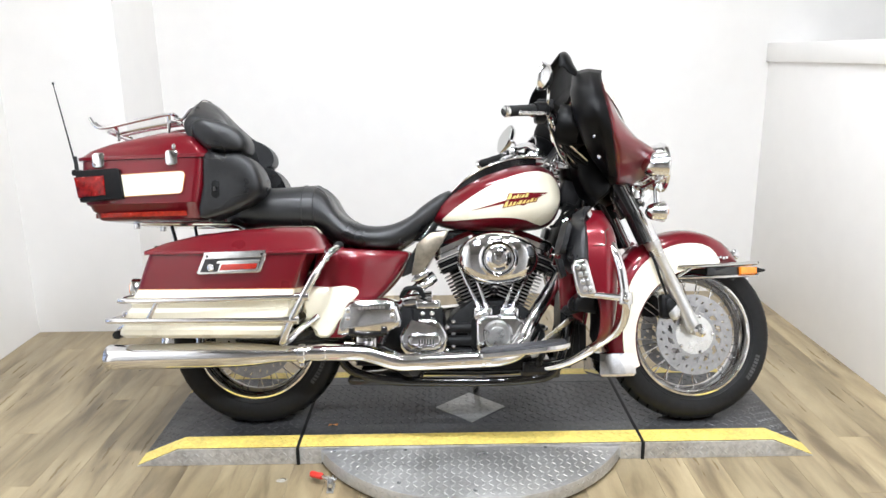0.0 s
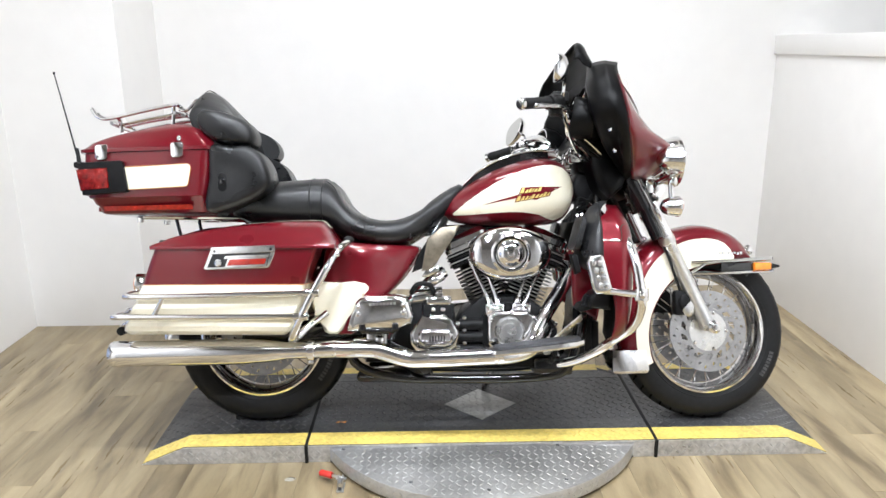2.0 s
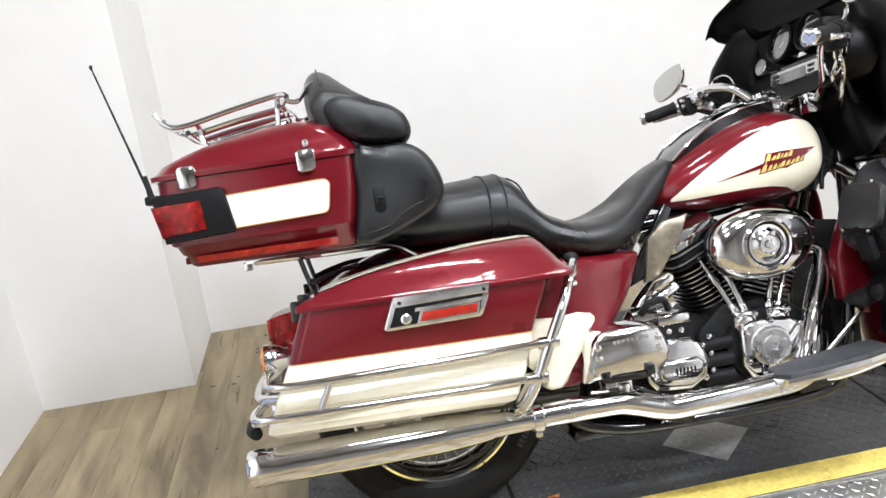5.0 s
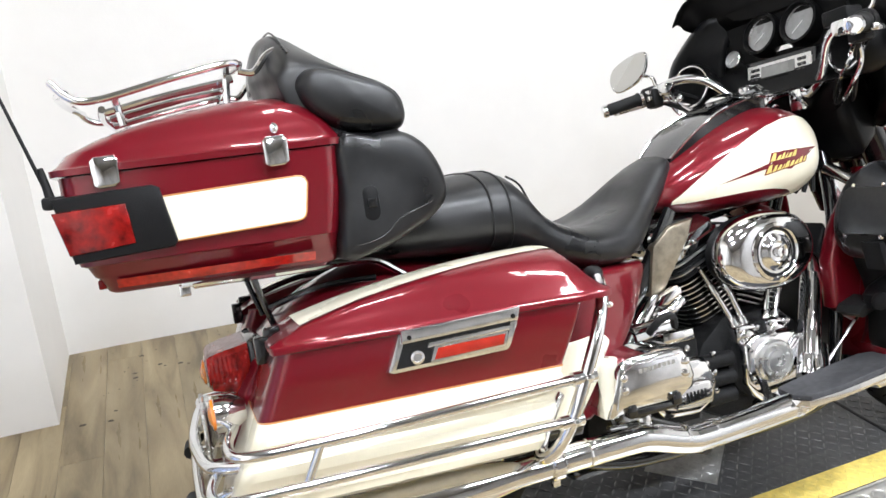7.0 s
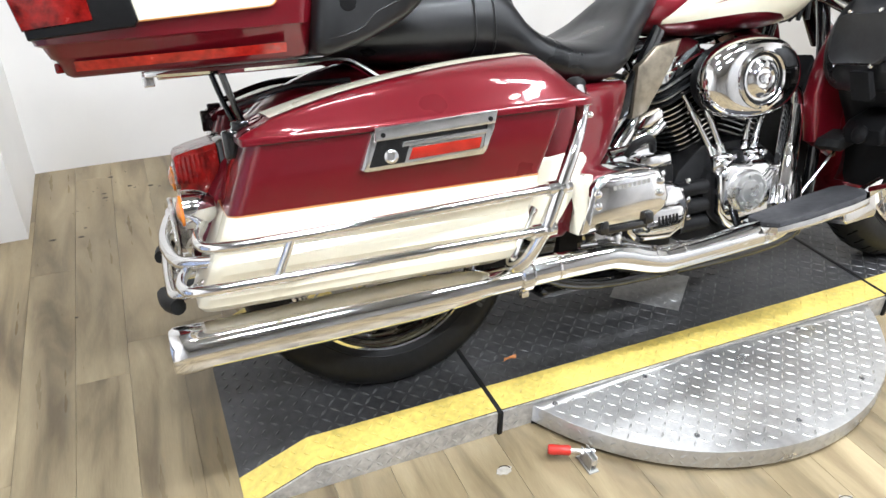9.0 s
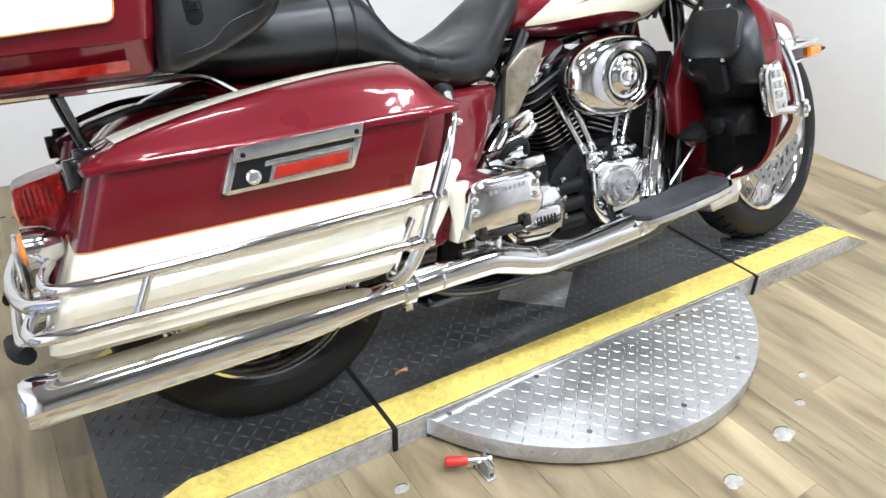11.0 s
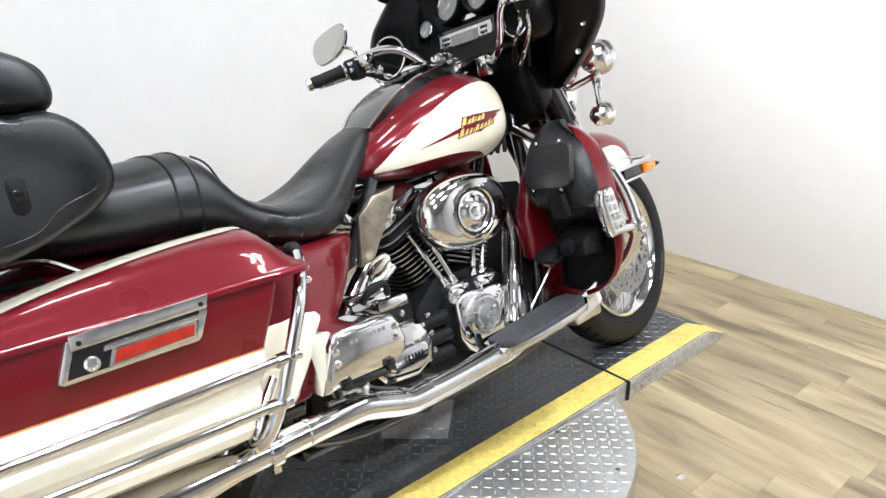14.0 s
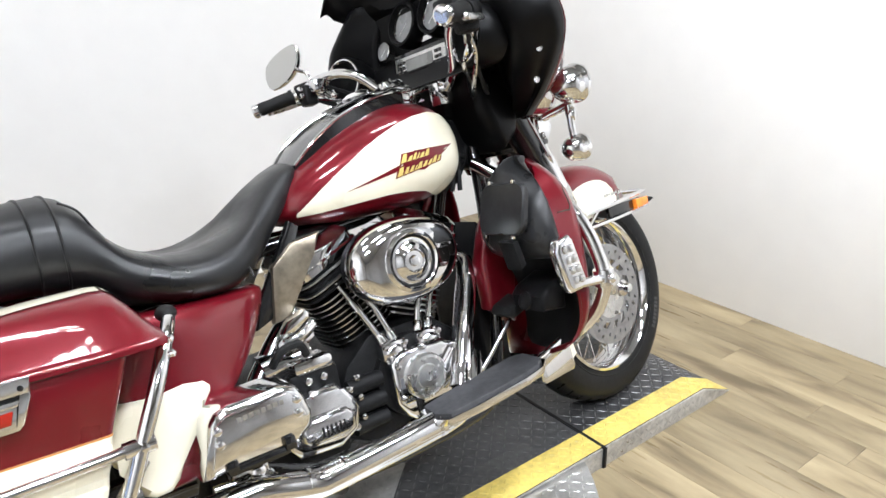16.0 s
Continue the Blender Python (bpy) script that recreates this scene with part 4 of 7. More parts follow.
hb = part("handlebar", barred(tube(((0.90, -0.41, 1.062), (0.985, -0.365, 1.078), (1.045, -0.285, 1.105), (1.085, -0.205, 1.085), (1.13, -0.135, 1.01), (1.16, -0.05, 0.975), (1.16, 0.05, 0.975), (1.13, 0.135, 1.01), (1.085, 0.205, 1.085), (1.045, 0.285, 1.105), (0.985, 0.365, 1.078), (0.90, 0.41, 1.062)), 0.0135, 14, 6)), CHROME, bike, "chrome handlebar")
part("riser", barred(join(box(1.12, 1.17, -0.075, -0.035, 0.94, 1.0, 0.008), box(1.12, 1.17, 0.035, 0.075, 0.94, 1.0, 0.008), box(1.125, 1.165, -0.08, 0.08, 0.985, 1.005, 0.006))), CHROME, hb)
for sgn in (-1, 1):
    g0, g1 = Vector((0.893, 0.414 * sgn, 1.060)), Vector((0.978, 0.369 * sgn, 1.0765))
    dv = (g1 - g0).normalized()
    gr = part("grip", barred(lathe(((0.0165, 0.0), (0.0185, 0.006), (0.0175, 0.03), (0.0185, 0.055), (0.0185, 0.088), (0.021, 0.094), (0.021, 0.1)), along(g0, dv), 20)), RUBBER, hb, "black rubber grip")
    part("grip_cap", barred(lathe(((0.0165, 0), (0.0195, -0.003), (0.0195, -0.013), (0.015, -0.018), (0, -0.019)), along(g0, dv), 20)), CHROME, gr, "chrome grip end")
    sw = part("switch_housing", barred(join(lathe(((0.022, 0), (0.026, 0.006), (0.026, 0.04), (0.02, 0.048)), along(g1 + dv * 0.012, dv), 18), box(g1.x + 0.012, g1.x + 0.052, g1.y - 0.03 * sgn - 0.022, g1.y - 0.03 * sgn + 0.022, g1.z - 0.035, g1.z + 0.022, 0.009))), WRINKLE, hb, "black switch housing")
    for k, (dx, dz) in enumerate(((0.0, 0.012), (0.0, -0.006), (0.018, -0.02))):
        part("switch_button", barred(box(g1.x + 0.002 + dx, g1.x + 0.014 + dx, g1.y - 0.036 * sgn - 0.009, g1.y - 0.036 * sgn + 0.009, g1.z + dz - 0.007, g1.z + dz + 0.006, 0.002)), CHROME, sw)
    rv = part("lever_perch", barred(join(box(g1.x + 0.02, g1.x + 0.06, g1.y - 0.075 * sgn - 0.02, g1.y - 0.075 * sgn + 0.02, g1.z - 0.008, g1.z + 0.028, 0.01), ell(g1.x + 0.055, g1.y - 0.05 * sgn, g1.z - 0.002, 0.02, 0.025, 0.016))), CHROME, hb, "chrome lever perch")
    part("lever", barred(tube(((g1.x + 0.062, g1.y - 0.05 * sgn, g1.z - 0.004), (g1.x + 0.05, g1.y + 0.0 * sgn, g1.z - 0.012), (g1.x + 0.005, g1.y + 0.035 * sgn, g1.z - 0.02), (g1.x - 0.045, g1.y + 0.058 * sgn, g1.z - 0.026)), 0.0075, 10, flat=0.7)), ALLOY, rv, "polished hand lever")
    part("lever_tip", barred(ell(g1.x - 0.047, g1.y + 0.059 * sgn, g1.z - 0.026, 0.009, 0.009, 0.008)), ALLOY, rv)
    if sgn < 0:
        part("fluid_reservoir", barred(box(g1.x + 0.03, g1.x + 0.085, g1.y + 0.055, g1.y + 0.12, g1.z + 0.02, g1.z + 0.055, 0.006)), WRINKLE, hb, "black brake fluid reservoir")
    for k in range(3):
        part("control_cable", barred(tube(((g1.x + 0.04, g1.y - 0.04 * sgn, g1.z - 0.02), (1.07 + 0.01 * k, 0.26 * sgn, 1.03 - 0.015 * k), (1.15, 0.2 * sgn, 0.99 - 0.02 * k), (1.24, 0.12 * sgn, 0.94)), 0.0045, 6)), RUBBER if k else CHROME, hb)
    for k, (zz, rr) in enumerate(((1.02, 0.0055), (0.985, 0.005), (1.05, 0.0048))):
        part("control_line", barred(tube(((g1.x + 0.05, g1.y - 0.06 * sgn, g1.z + 0.005), (1.055, 0.30 * sgn, zz + 0.03), (1.075 + 0.02 * k, 0.235 * sgn, zz - 0.02), (1.14, 0.17 * sgn, zz - 0.05), (1.20, 0.10 * sgn, 0.93)), rr, 8)), CHROME if k < 2 else RUBBER, hb, "braided control line" if k < 2 else "")
    part("line_clamp", barred(ell(1.06, 0.285 * sgn, 1.055, 0.014, 0.012, 0.014)), CHROME, hb)
    # mirror
    mc = Vector((1.0, 0.428 * sgn, 1.170))
    mm = along(mc, (-0.86, -0.24 * sgn, 0.16))
    prof = [(0.4, -0.034), (0.8, -0.024), (0.98, -0.008), (1.0, 0.0), (0.96, 0.0025), (0.93, 0.001)]

    def egg(r, h, a):
        c, d = math.cos(a), math.sin(a)
        c, d = math.copysign(abs(c) ** 0.75, c), math.copysign(abs(d) ** 0.75, d)
        return mm @ Vector((r * 0.070 * c * (1 + 0.14 * d), r * 0.049 * d + r * 0.018 * c * sgn, h))
    mir = part("mirror", barred(loft([[egg(r, h, 2 * math.pi * k / 28) for k in range(28)] for r, h in prof])), CHROME, hb, "chrome teardrop mirror")
    part("mirror_glass", barred(loft([[egg(r, h, 2 * math.pi * k / 28) for k in range(28)] for r, h in ((0.94, 0.0012), (0.94, 0.0032), (0.3, 0.0036))])), MIRROR, mir, "mirror glass")
    part("mirror_stem", barred(tube((mc + Vector((0.025, -0.01 * sgn, -0.012)), mc + Vector((0.035, -0.06 * sgn, -0.03)), Vector((1.035, 0.355 * sgn, 1.115)), Vector((1.03, 0.335 * sgn, 1.095))), 0.0055, 8)), CHROME, mir)

# fuel tank
TT = [(0.655, 0.770), (0.675, 0.800), (0.715, 0.835), (0.78, 0.880), (0.84, 0.912), (0.90, 0.934), (0.96, 0.950), (1.02, 0.956), (1.07, 0.950), (1.105, 0.928), (1.128, 0.89), (1.139, 0.84)]
TB = [(0.655, 0.745), (0.675, 0.732), (0.715, 0.720), (0.78, 0.710), (0.84, 0.704), (0.90, 0.702), (0.96, 0.703), (1.02, 0.706), (1.07, 0.714), (1.105, 0.732), (1.128, 0.768), (1.139, 0.815)]
TWD = [(0.655, 0.055), (0.675, 0.085), (0.715, 0.115), (0.78, 0.142), (0.84, 0.160), (0.90, 0.173), (0.96, 0.181), (1.02, 0.184), (1.07, 0.178), (1.105, 0.160), (1.128, 0.125), (1.139, 0.07)]
PW = 2.5


def tank_ring(x, n=36, grow=0.0):
    zt, zb, w = smooth_lerp(TT, x), smooth_lerp(TB, x), smooth_lerp(TWD, x)
    zc, h = zb + (zt - zb) * 0.46, 0
    out = []
    for k in range(n):
        a = 2 * math.pi * k / n
        c, s = math.cos(a), math.sin(a)
        rz = (zt - zc) if s > 0 else (zc - zb)
        out.append((x, (w + grow) * math.copysign(abs(c) ** (2 / PW), c), zc + (rz + grow) * math.copysign(abs(s) ** (2 / PW), s)))
    return out


def tank_y(x, z, grow=0.0):
    """Half-width of the tank at a height."""
    zt, zb, w = smooth_lerp(TT, x) + grow, smooth_lerp(TB, x) - grow, smooth_lerp(TWD, x) + grow
    zc = zb + (zt - zb) * 0.46
    q = (z - zc) / ((zt - zc) if z > zc else (zc - zb))
    return w * max(0.0, 1 - min(1, abs(q)) ** PW) ** (1 / PW)


TX = [0.655, 0.662, 0.675, 0.695, 0.715, 0.745, 0.78, 0.81, 0.84, 0.87, 0.90, 0.93, 0.96, 0.99, 1.02, 1.045, 1.07, 1.09, 1.105, 1.118, 1.128, 1.135, 1.139]
tank = part("fuel_tank", loft([tank_ring(x) for x in TX]), BURGUNDY, bike, "burgundy teardrop fuel tank")
CU = [(0.70, 0.752), (0.75, 0.792), (0.80, 0.826), (0.85, 0.856), (0.90, 0.881), (0.95, 0.901), (1.0, 0.914), (1.05, 0.919), (1.09, 0.908), (1.115, 0.883), (1.128, 0.85)]
CL = [(0.70, 0.744), (0.75, 0.744), (0.80, 0.747), (0.85, 0.750), (0.90, 0.752), (0.95, 0.750), (1.0, 0.742), (1.035, 0.728), (1.06, 0.722), (1.09, 0.737), (1.115, 0.77), (1.128, 0.815)]
for sgn in (-1, 1):
    def cream_tank(x, v, sgn=sgn, g=0.0018):
        z = lerp(CL, x) + (lerp(CU, x) - lerp(CL, x)) * v
        return Vector((x, sgn * tank_y(x, z, g), z))
    panel = part("tank_panel", grid(cream_tank, np.linspace(0.70, 1.128, 44), np.linspace(0, 1, 14)), CREAM, tank, "cream teardrop tank panel")

    def on_tank(x, z, g):
        return Vector((x, sgn * tank_y(x, z, g), z))

    def patch(pts, g, n=10):
        """A four-cornered patch laid on the tank's side."""
        (a, b, c, d) = [Vector((*p, 0)) for p in pts]
        return grid(lambda u, v: on_tank(*(a.lerp(b, u).lerp(d.lerp(c, u), v))[:2], g), np.linspace(0, 1, n), np.linspace(0, 1, 4))
    part("emblem_flash", join(patch(((0.801, 0.777), (0.925, 0.800), (0.935, 0.814), (0.895, 0.803)), 0.0030), patch(((0.922, 0.800), (0.990, 0.792), (1.079, 0.838), (0.969, 0.838)), 0.0030)), BURGUNDY, panel, "dark red flash behind the emblem")
    for row, (x0, z0, widths) in enumerate(((0.931, 0.8150, (14, 11, 9, 5, 11, 12)), (0.917, 0.7870, (15, 11, 11, 5, 13, 11, 11, 12, 8)))):
        x = x0
        total = sum(widths) * 0.001 + 0.0022 * len(widths)
        rise = (0.10, 0.17)[row]
        part("emblem_outline", patch(((x0 - 0.003, z0 - 0.003), (x0 + total + 0.002, z0 - 0.002 + rise * total), (x0 + total + 0.009, z0 + 0.016 + rise * total), (x0 + 0.006, z0 + 0.021)), 0.0037, 12), BURGUNDY, panel)
        for k, wd in enumerate(widths):
            wd *= 0.001
            zz, tall = z0 + rise * (x - x0), 0.0185 if k == 0 else (0.0125, 0.0110, 0.0145)[(k + row) % 3]
            part("emblem_bar", patch(((x, zz), (x + wd, zz + rise * wd), (x + wd * 0.8 + 0.008, zz + tall + rise * wd), (x + wd * 0.15 + 0.008, zz + tall)), 0.0046, 4), GOLD, panel)
            x += wd + 0.0022
# console along the tank's top
cons = [(0.735, 0.858, 0.066), (0.78, 0.900, 0.080), (0.84, 0.938, 0.084), (0.90, 0.962, 0.082), (0.96, 0.978, 0.076), (1.02, 0.985, 0.066), (1.05, 0.982, 0.058)]
console = part("tank_console", loft([[(x, y * w, z - (0.05 if abs(y) > 0.99 else 0.004 if abs(y) > 0.75 else 0)) for y in (-1, -0.98, -0.8, -0.4, 0, 0.4, 0.8, 0.98, 1)] + [(x, 0.5 * w, z - 0.07), (x, -0.5 * w, z - 0.07)] for x, z, w in cons]), GLOSSBLACK, tank, "black tank-top console")
part("console_trim", mirrored(tube([(x, -w - 0.001, z - 0.005) for x, z, w in cons], 0.0035, 8)), CHROME, console, "chrome console edge")
part("filler_door", slab(((0.88, 0.958), (0.97, 0.982), (1.02, 0.987), (1.02, 0.992), (0.97, 0.988), (0.88, 0.964)), -0.045, 0.045, 0.003), GLOSSBLACK, console)
part("ignition_switch", join(lathe(((0.04, 0), (0.042, 0.02), (0.034, 0.03), (0.018, 0.032), (0.016, 0.04), (0, 0.041)), along((1.055, 0, 0.975), (-0.35, 0, 0.94)), 24), box(1.04, 1.09, -0.052, 0.052, 0.955, 0.992, 0.012)), CHROME, console, "chrome ignition switch")
part("console_plate", slab(((0.952, 0.982), (1.045, 0.996), (1.075, 0.990), (1.075, 0.975), (1.0, 0.972)), -0.062, 0.062, 0.006, 3), CHROME, console, "chrome plate at the console front")
part("filler_cap", lathe(((0.032, -0.01), (0.034, 0.006), (0.02, 0.012), (0, 0.013)), along((0.955, 0.0, 0.984), (-0.25, 0, 0.97)), 24), CHROME, console)

# seat: rings along x of width, top and bottom
SE = [(-0.095, 0.10, 0.80, 0.745), (-0.07, 0.155, 0.845, 0.735), (-0.02, 0.18, 0.868, 0.725), (0.05, 0.188, 0.876, 0.718), (0.12, 0.190, 0.880, 0.712), (0.185, 0.190, 0.884, 0.708), (0.225, 0.190, 0.886, 0.700), (0.26, 0.192, 0.876, 0.690), (0.29, 0.195, 0.846, 0.672), (0.315, 0.20, 0.806, 0.658), (0.35, 0.206, 0.772, 0.645), (0.40, 0.210, 0.748, 0.634), (0.46, 0.208, 0.738, 0.628), (0.52, 0.195, 0.747, 0.632), (0.57, 0.170, 0.770, 0.655), (0.61, 0.14, 0.795, 0.685), (0.65, 0.115, 0.825, 0.725), (0.69, 0.095, 0.850, 0.765), (0.722, 0.078, 0.864, 0.80), (0.742, 0.055, 0.858, 0.825), (0.75, 0.03, 0.848, 0.835)]


def seat_ring(x, w, zt, zb, n=28, grow=0.0):
    zc = zb + (zt - zb) * 0.45
    out = []
    for k in range(n):
        a = 2 * math.pi * k / n
        c, s = math.cos(a), math.sin(a)
        p = 2.7
        dish = 0.012 * max(0, s) * (1 - abs(c)) if 0.3 < x < 0.6 else 0
        out.append((x, (w + grow) * math.copysign(abs(c) ** (2 / p), c), zc + ((zt - zc if s > 0 else zc - zb) + grow) * math.copysign(abs(s) ** (2 / p), s) - dish))
    return out


def seat_at(x):
    return [smooth_lerp([(r[0], r[i]) for r in SE], x) for i in (1, 2, 3)]


sx = sorted(set([r[0] for r in SE] + [0.085, 0.155, 0.24, 0.275, 0.33, 0.43, 0.49, 0.545, 0.59, 0.63]))
seat = part("seat", loft([seat_ring(x, *seat_at(x)) for x in sx]), LEATHER, bike, "black leather two-up seat", 60)
for x in (0.196, 0.238):
    part("seat_piping", tube([Vector(p) for p in seat_ring(x, *seat_at(x), 28, 0.0005)], 0.0028, 6, 1, True), LEATHER, seat)
part("seat_seam", mirrored(tube([(x, -seat_at(x)[0] * 0.80, seat_at(x)[1] - 0.018 * (1 + (x > 0.3)) + 0.004) for x in (0.25, 0.28, 0.31, 0.36, 0.42, 0.48, 0.53)] + [(0.545, -0.165, 0.70), (0.548, -0.19, 0.66)], 0.0024, 6)), LEATHER, seat)

# backrest with side arms and speaker pods
BACK = [(-0.24, 1.12), (-0.23, 0.95), (-0.20, 0.72), (-0.155, 0.42), (-0.11, 0.20), (-0.065, 0.06), (0, 0.0), (0.065, 0.06), (0.11, 0.20), (0.155, 0.42), (0.20, 0.72), (0.23, 0.95), (0.24, 1.12)]
back = subdiv(part("backrest", loft([[(-0.195 + 0.02 * q, y, 1.0), (-0.226 + 0.02 * q, y, 1.10 - 0.02 * q), (-0.226 + 0.02 * q, y, 1.178 - 0.085 * q), (-0.196 + 0.012 * q, y, 1.218 - 0.098 * q), (-0.155, y, 1.206 - 0.092 * q), (-0.118 + 1.1 * y * y, y, 1.155 - 0.055 * q), (-0.086 - 0.01 * q + 1.5 * y * y, y, 1.08 - 0.03 * q), (-0.062 - 0.02 * q + 1.7 * y * y, y, 1.0), (-0.058 - 0.02 * q + 1.6 * y * y, y, 0.93), (-0.14, y, 0.92)] for y, q in BACK]), LEATHER, bike, "black leather passenger backrest", 80), 2)
for sgn in (-1, 1):
    part("backrest_seam", tube([(-0.196 + 0.012 * q + 0.012, y, 1.218 - 0.098 * q - 0.003) for y, q in BACK if 0 <= y * sgn < 0.21], 0.002, 6), LEATHER, back)
for sgn in (-1, 1):
    arm = part("arm_pad", puff(rounded(((-0.178, 1.075), (-0.168, 1.098), (-0.145, 1.108), (-0.112, 1.106), (-0.055, 1.09), (-0.012, 1.07), (0.012, 1.045), (0.022, 1.018), (0.018, 0.995), (0.004, 0.984), (-0.045, 0.982), (-0.095, 0.986), (-0.13, 1.005), (-0.165, 1.04)), 3), sgn * 0.145, sgn * 0.270, 0.050, 0.026), LEATHER, back, "padded black arm rest", 80)
    part("arm_piping", tube([(-0.168, sgn * 0.252, 1.078), (-0.148, sgn * 0.252, 1.10), (-0.11, sgn * 0.252, 1.10), (-0.05, sgn * 0.252, 1.08), (0.0, sgn * 0.252, 1.052), (0.013, sgn * 0.252, 1.02), (0.0, sgn * 0.252, 0.993), (-0.09, sgn * 0.252, 0.994), (-0.15, sgn * 0.252, 1.04)], 0.0025, 6, 4, True), LEATHER, arm)
    pod = part("speaker_pod", puff(rounded(((-0.125, 0.982), (-0.06, 0.98), (-0.002, 0.980), (0.04, 0.955), (0.066, 0.916), (0.078, 0.872), (0.070, 0.838), (0.032, 0.806), (-0.015, 0.785), (-0.06, 0.768), (-0.14, 0.76), (-0.13, 0.87)), 3), sgn * 0.13, sgn * 0.280, 0.032, 0.022, 0.002), LEATHER, back, "black padded rear speaker pod", 80)
    part("pod_seam", tube([(0.055, sgn * 0.2775, 0.862), (0.036, sgn * 0.2795, 0.842), (0.006, sgn * 0.2805, 0.832), (-0.030, sgn * 0.2805, 0.818), (-0.056, sgn * 0.2805, 0.796), (-0.085, sgn * 0.2805, 0.786), (-0.118, sgn * 0.2795, 0.782)], 0.0020, 6), LEATHER, pod)
    part("pod_switch", join(slab([(-0.078 + 0.015 * math.cos(a), 0.855 + (0.017 if math.sin(a) > 0 else -0.017) + 0.015 * math.sin(a)) for a in [2 * math.pi * k / 20 for k in range(20)]], sgn * 0.276, sgn * 0.2835, 0.002)), PLASTIC, pod, "oval black speaker switch plate")
    part("switch_button", box(-0.086, -0.068, sgn * 0.284 - 0.003, sgn * 0.284 + 0.003, 0.846, 0.864, 0.002), GLOSSBLACK, pod)

REFLECTOR = mat("bright_red_reflector", (0.42, 0.012, 0.006), 0.2, coat=0.6, var=0.2, scale=60, bump=0.2, bump_scale=120)


# top box: rings by height
def box_ring(z, x0, x1, w, r=0.05, wr=None, slope=0.0, n=6):
    """A rounded rectangle that tapers to the rear."""
    wr = wr if wr is not None else w
    out = []
    for cx, sy, a0 in ((x1 - r, -1, 270), (x1 - r, 1, 0), (x0 + r, 1, 90), (x0 + r, -1, 180)):
        ww = w if cx > (x0 + x1) / 2 else wr
        for k in range(n + 1):
            a = radians(a0 + 90 * k / n)
            x = cx + r * math.cos(a)
            out.append((x, sy * (ww - r) + r * math.sin(a), z + slope * (x - x1)))
    return out


topbox = part("top_box", loft([box_ring(0.757, -0.532, -0.148, 0.235, 0.02, 0.160), box_ring(0.762, -0.541, -0.143, 0.242, 0.024, 0.168), box_ring(0.785, -0.550, -0.139, 0.250, 0.028, 0.180), box_ring(0.790, -0.558, -0.138, 0.256, 0.03, 0.186), box_ring(0.808, -0.566, -0.136, 0.262, 0.032, 0.194), box_ring(0.812, -0.576, -0.135, 0.268, 0.034, 0.200),
                               box_ring(0.830, -0.582, -0.132, 0.270, 0.035, 0.203), box_ring(0.90, -0.586, -0.122, 0.276, 0.035, 0.208), box_ring(0.965, -0.586, -0.117, 0.277, 0.035, 0.209), box_ring(0.9655, -0.579, -0.121, 0.270, 0.03, 0.203)]), BURGUNDY, bike, "burgundy hard luggage top box")
lid = part("box_lid", loft([box_ring(0.967, -0.597, -0.110, 0.283, 0.035, 0.216), box_ring(0.978, -0.598, -0.109, 0.284, 0.035, 0.217), box_ring(0.983, -0.588, -0.113, 0.277, 0.035, 0.208), box_ring(1.010, -0.572, -0.125, 0.270, 0.05, 0.200, 0.015), box_ring(1.046, -0.530, -0.148, 0.254, 0.07, 0.188, 0.055), box_ring(1.068, -0.485, -0.180, 0.222, 0.09, 0.172, 0.085), box_ring(1.078, -0.42, -0.23, 0.15, 0.09, 0.13, 0.10)]), BURGUNDY, topbox, "burgundy top box lid", 50)
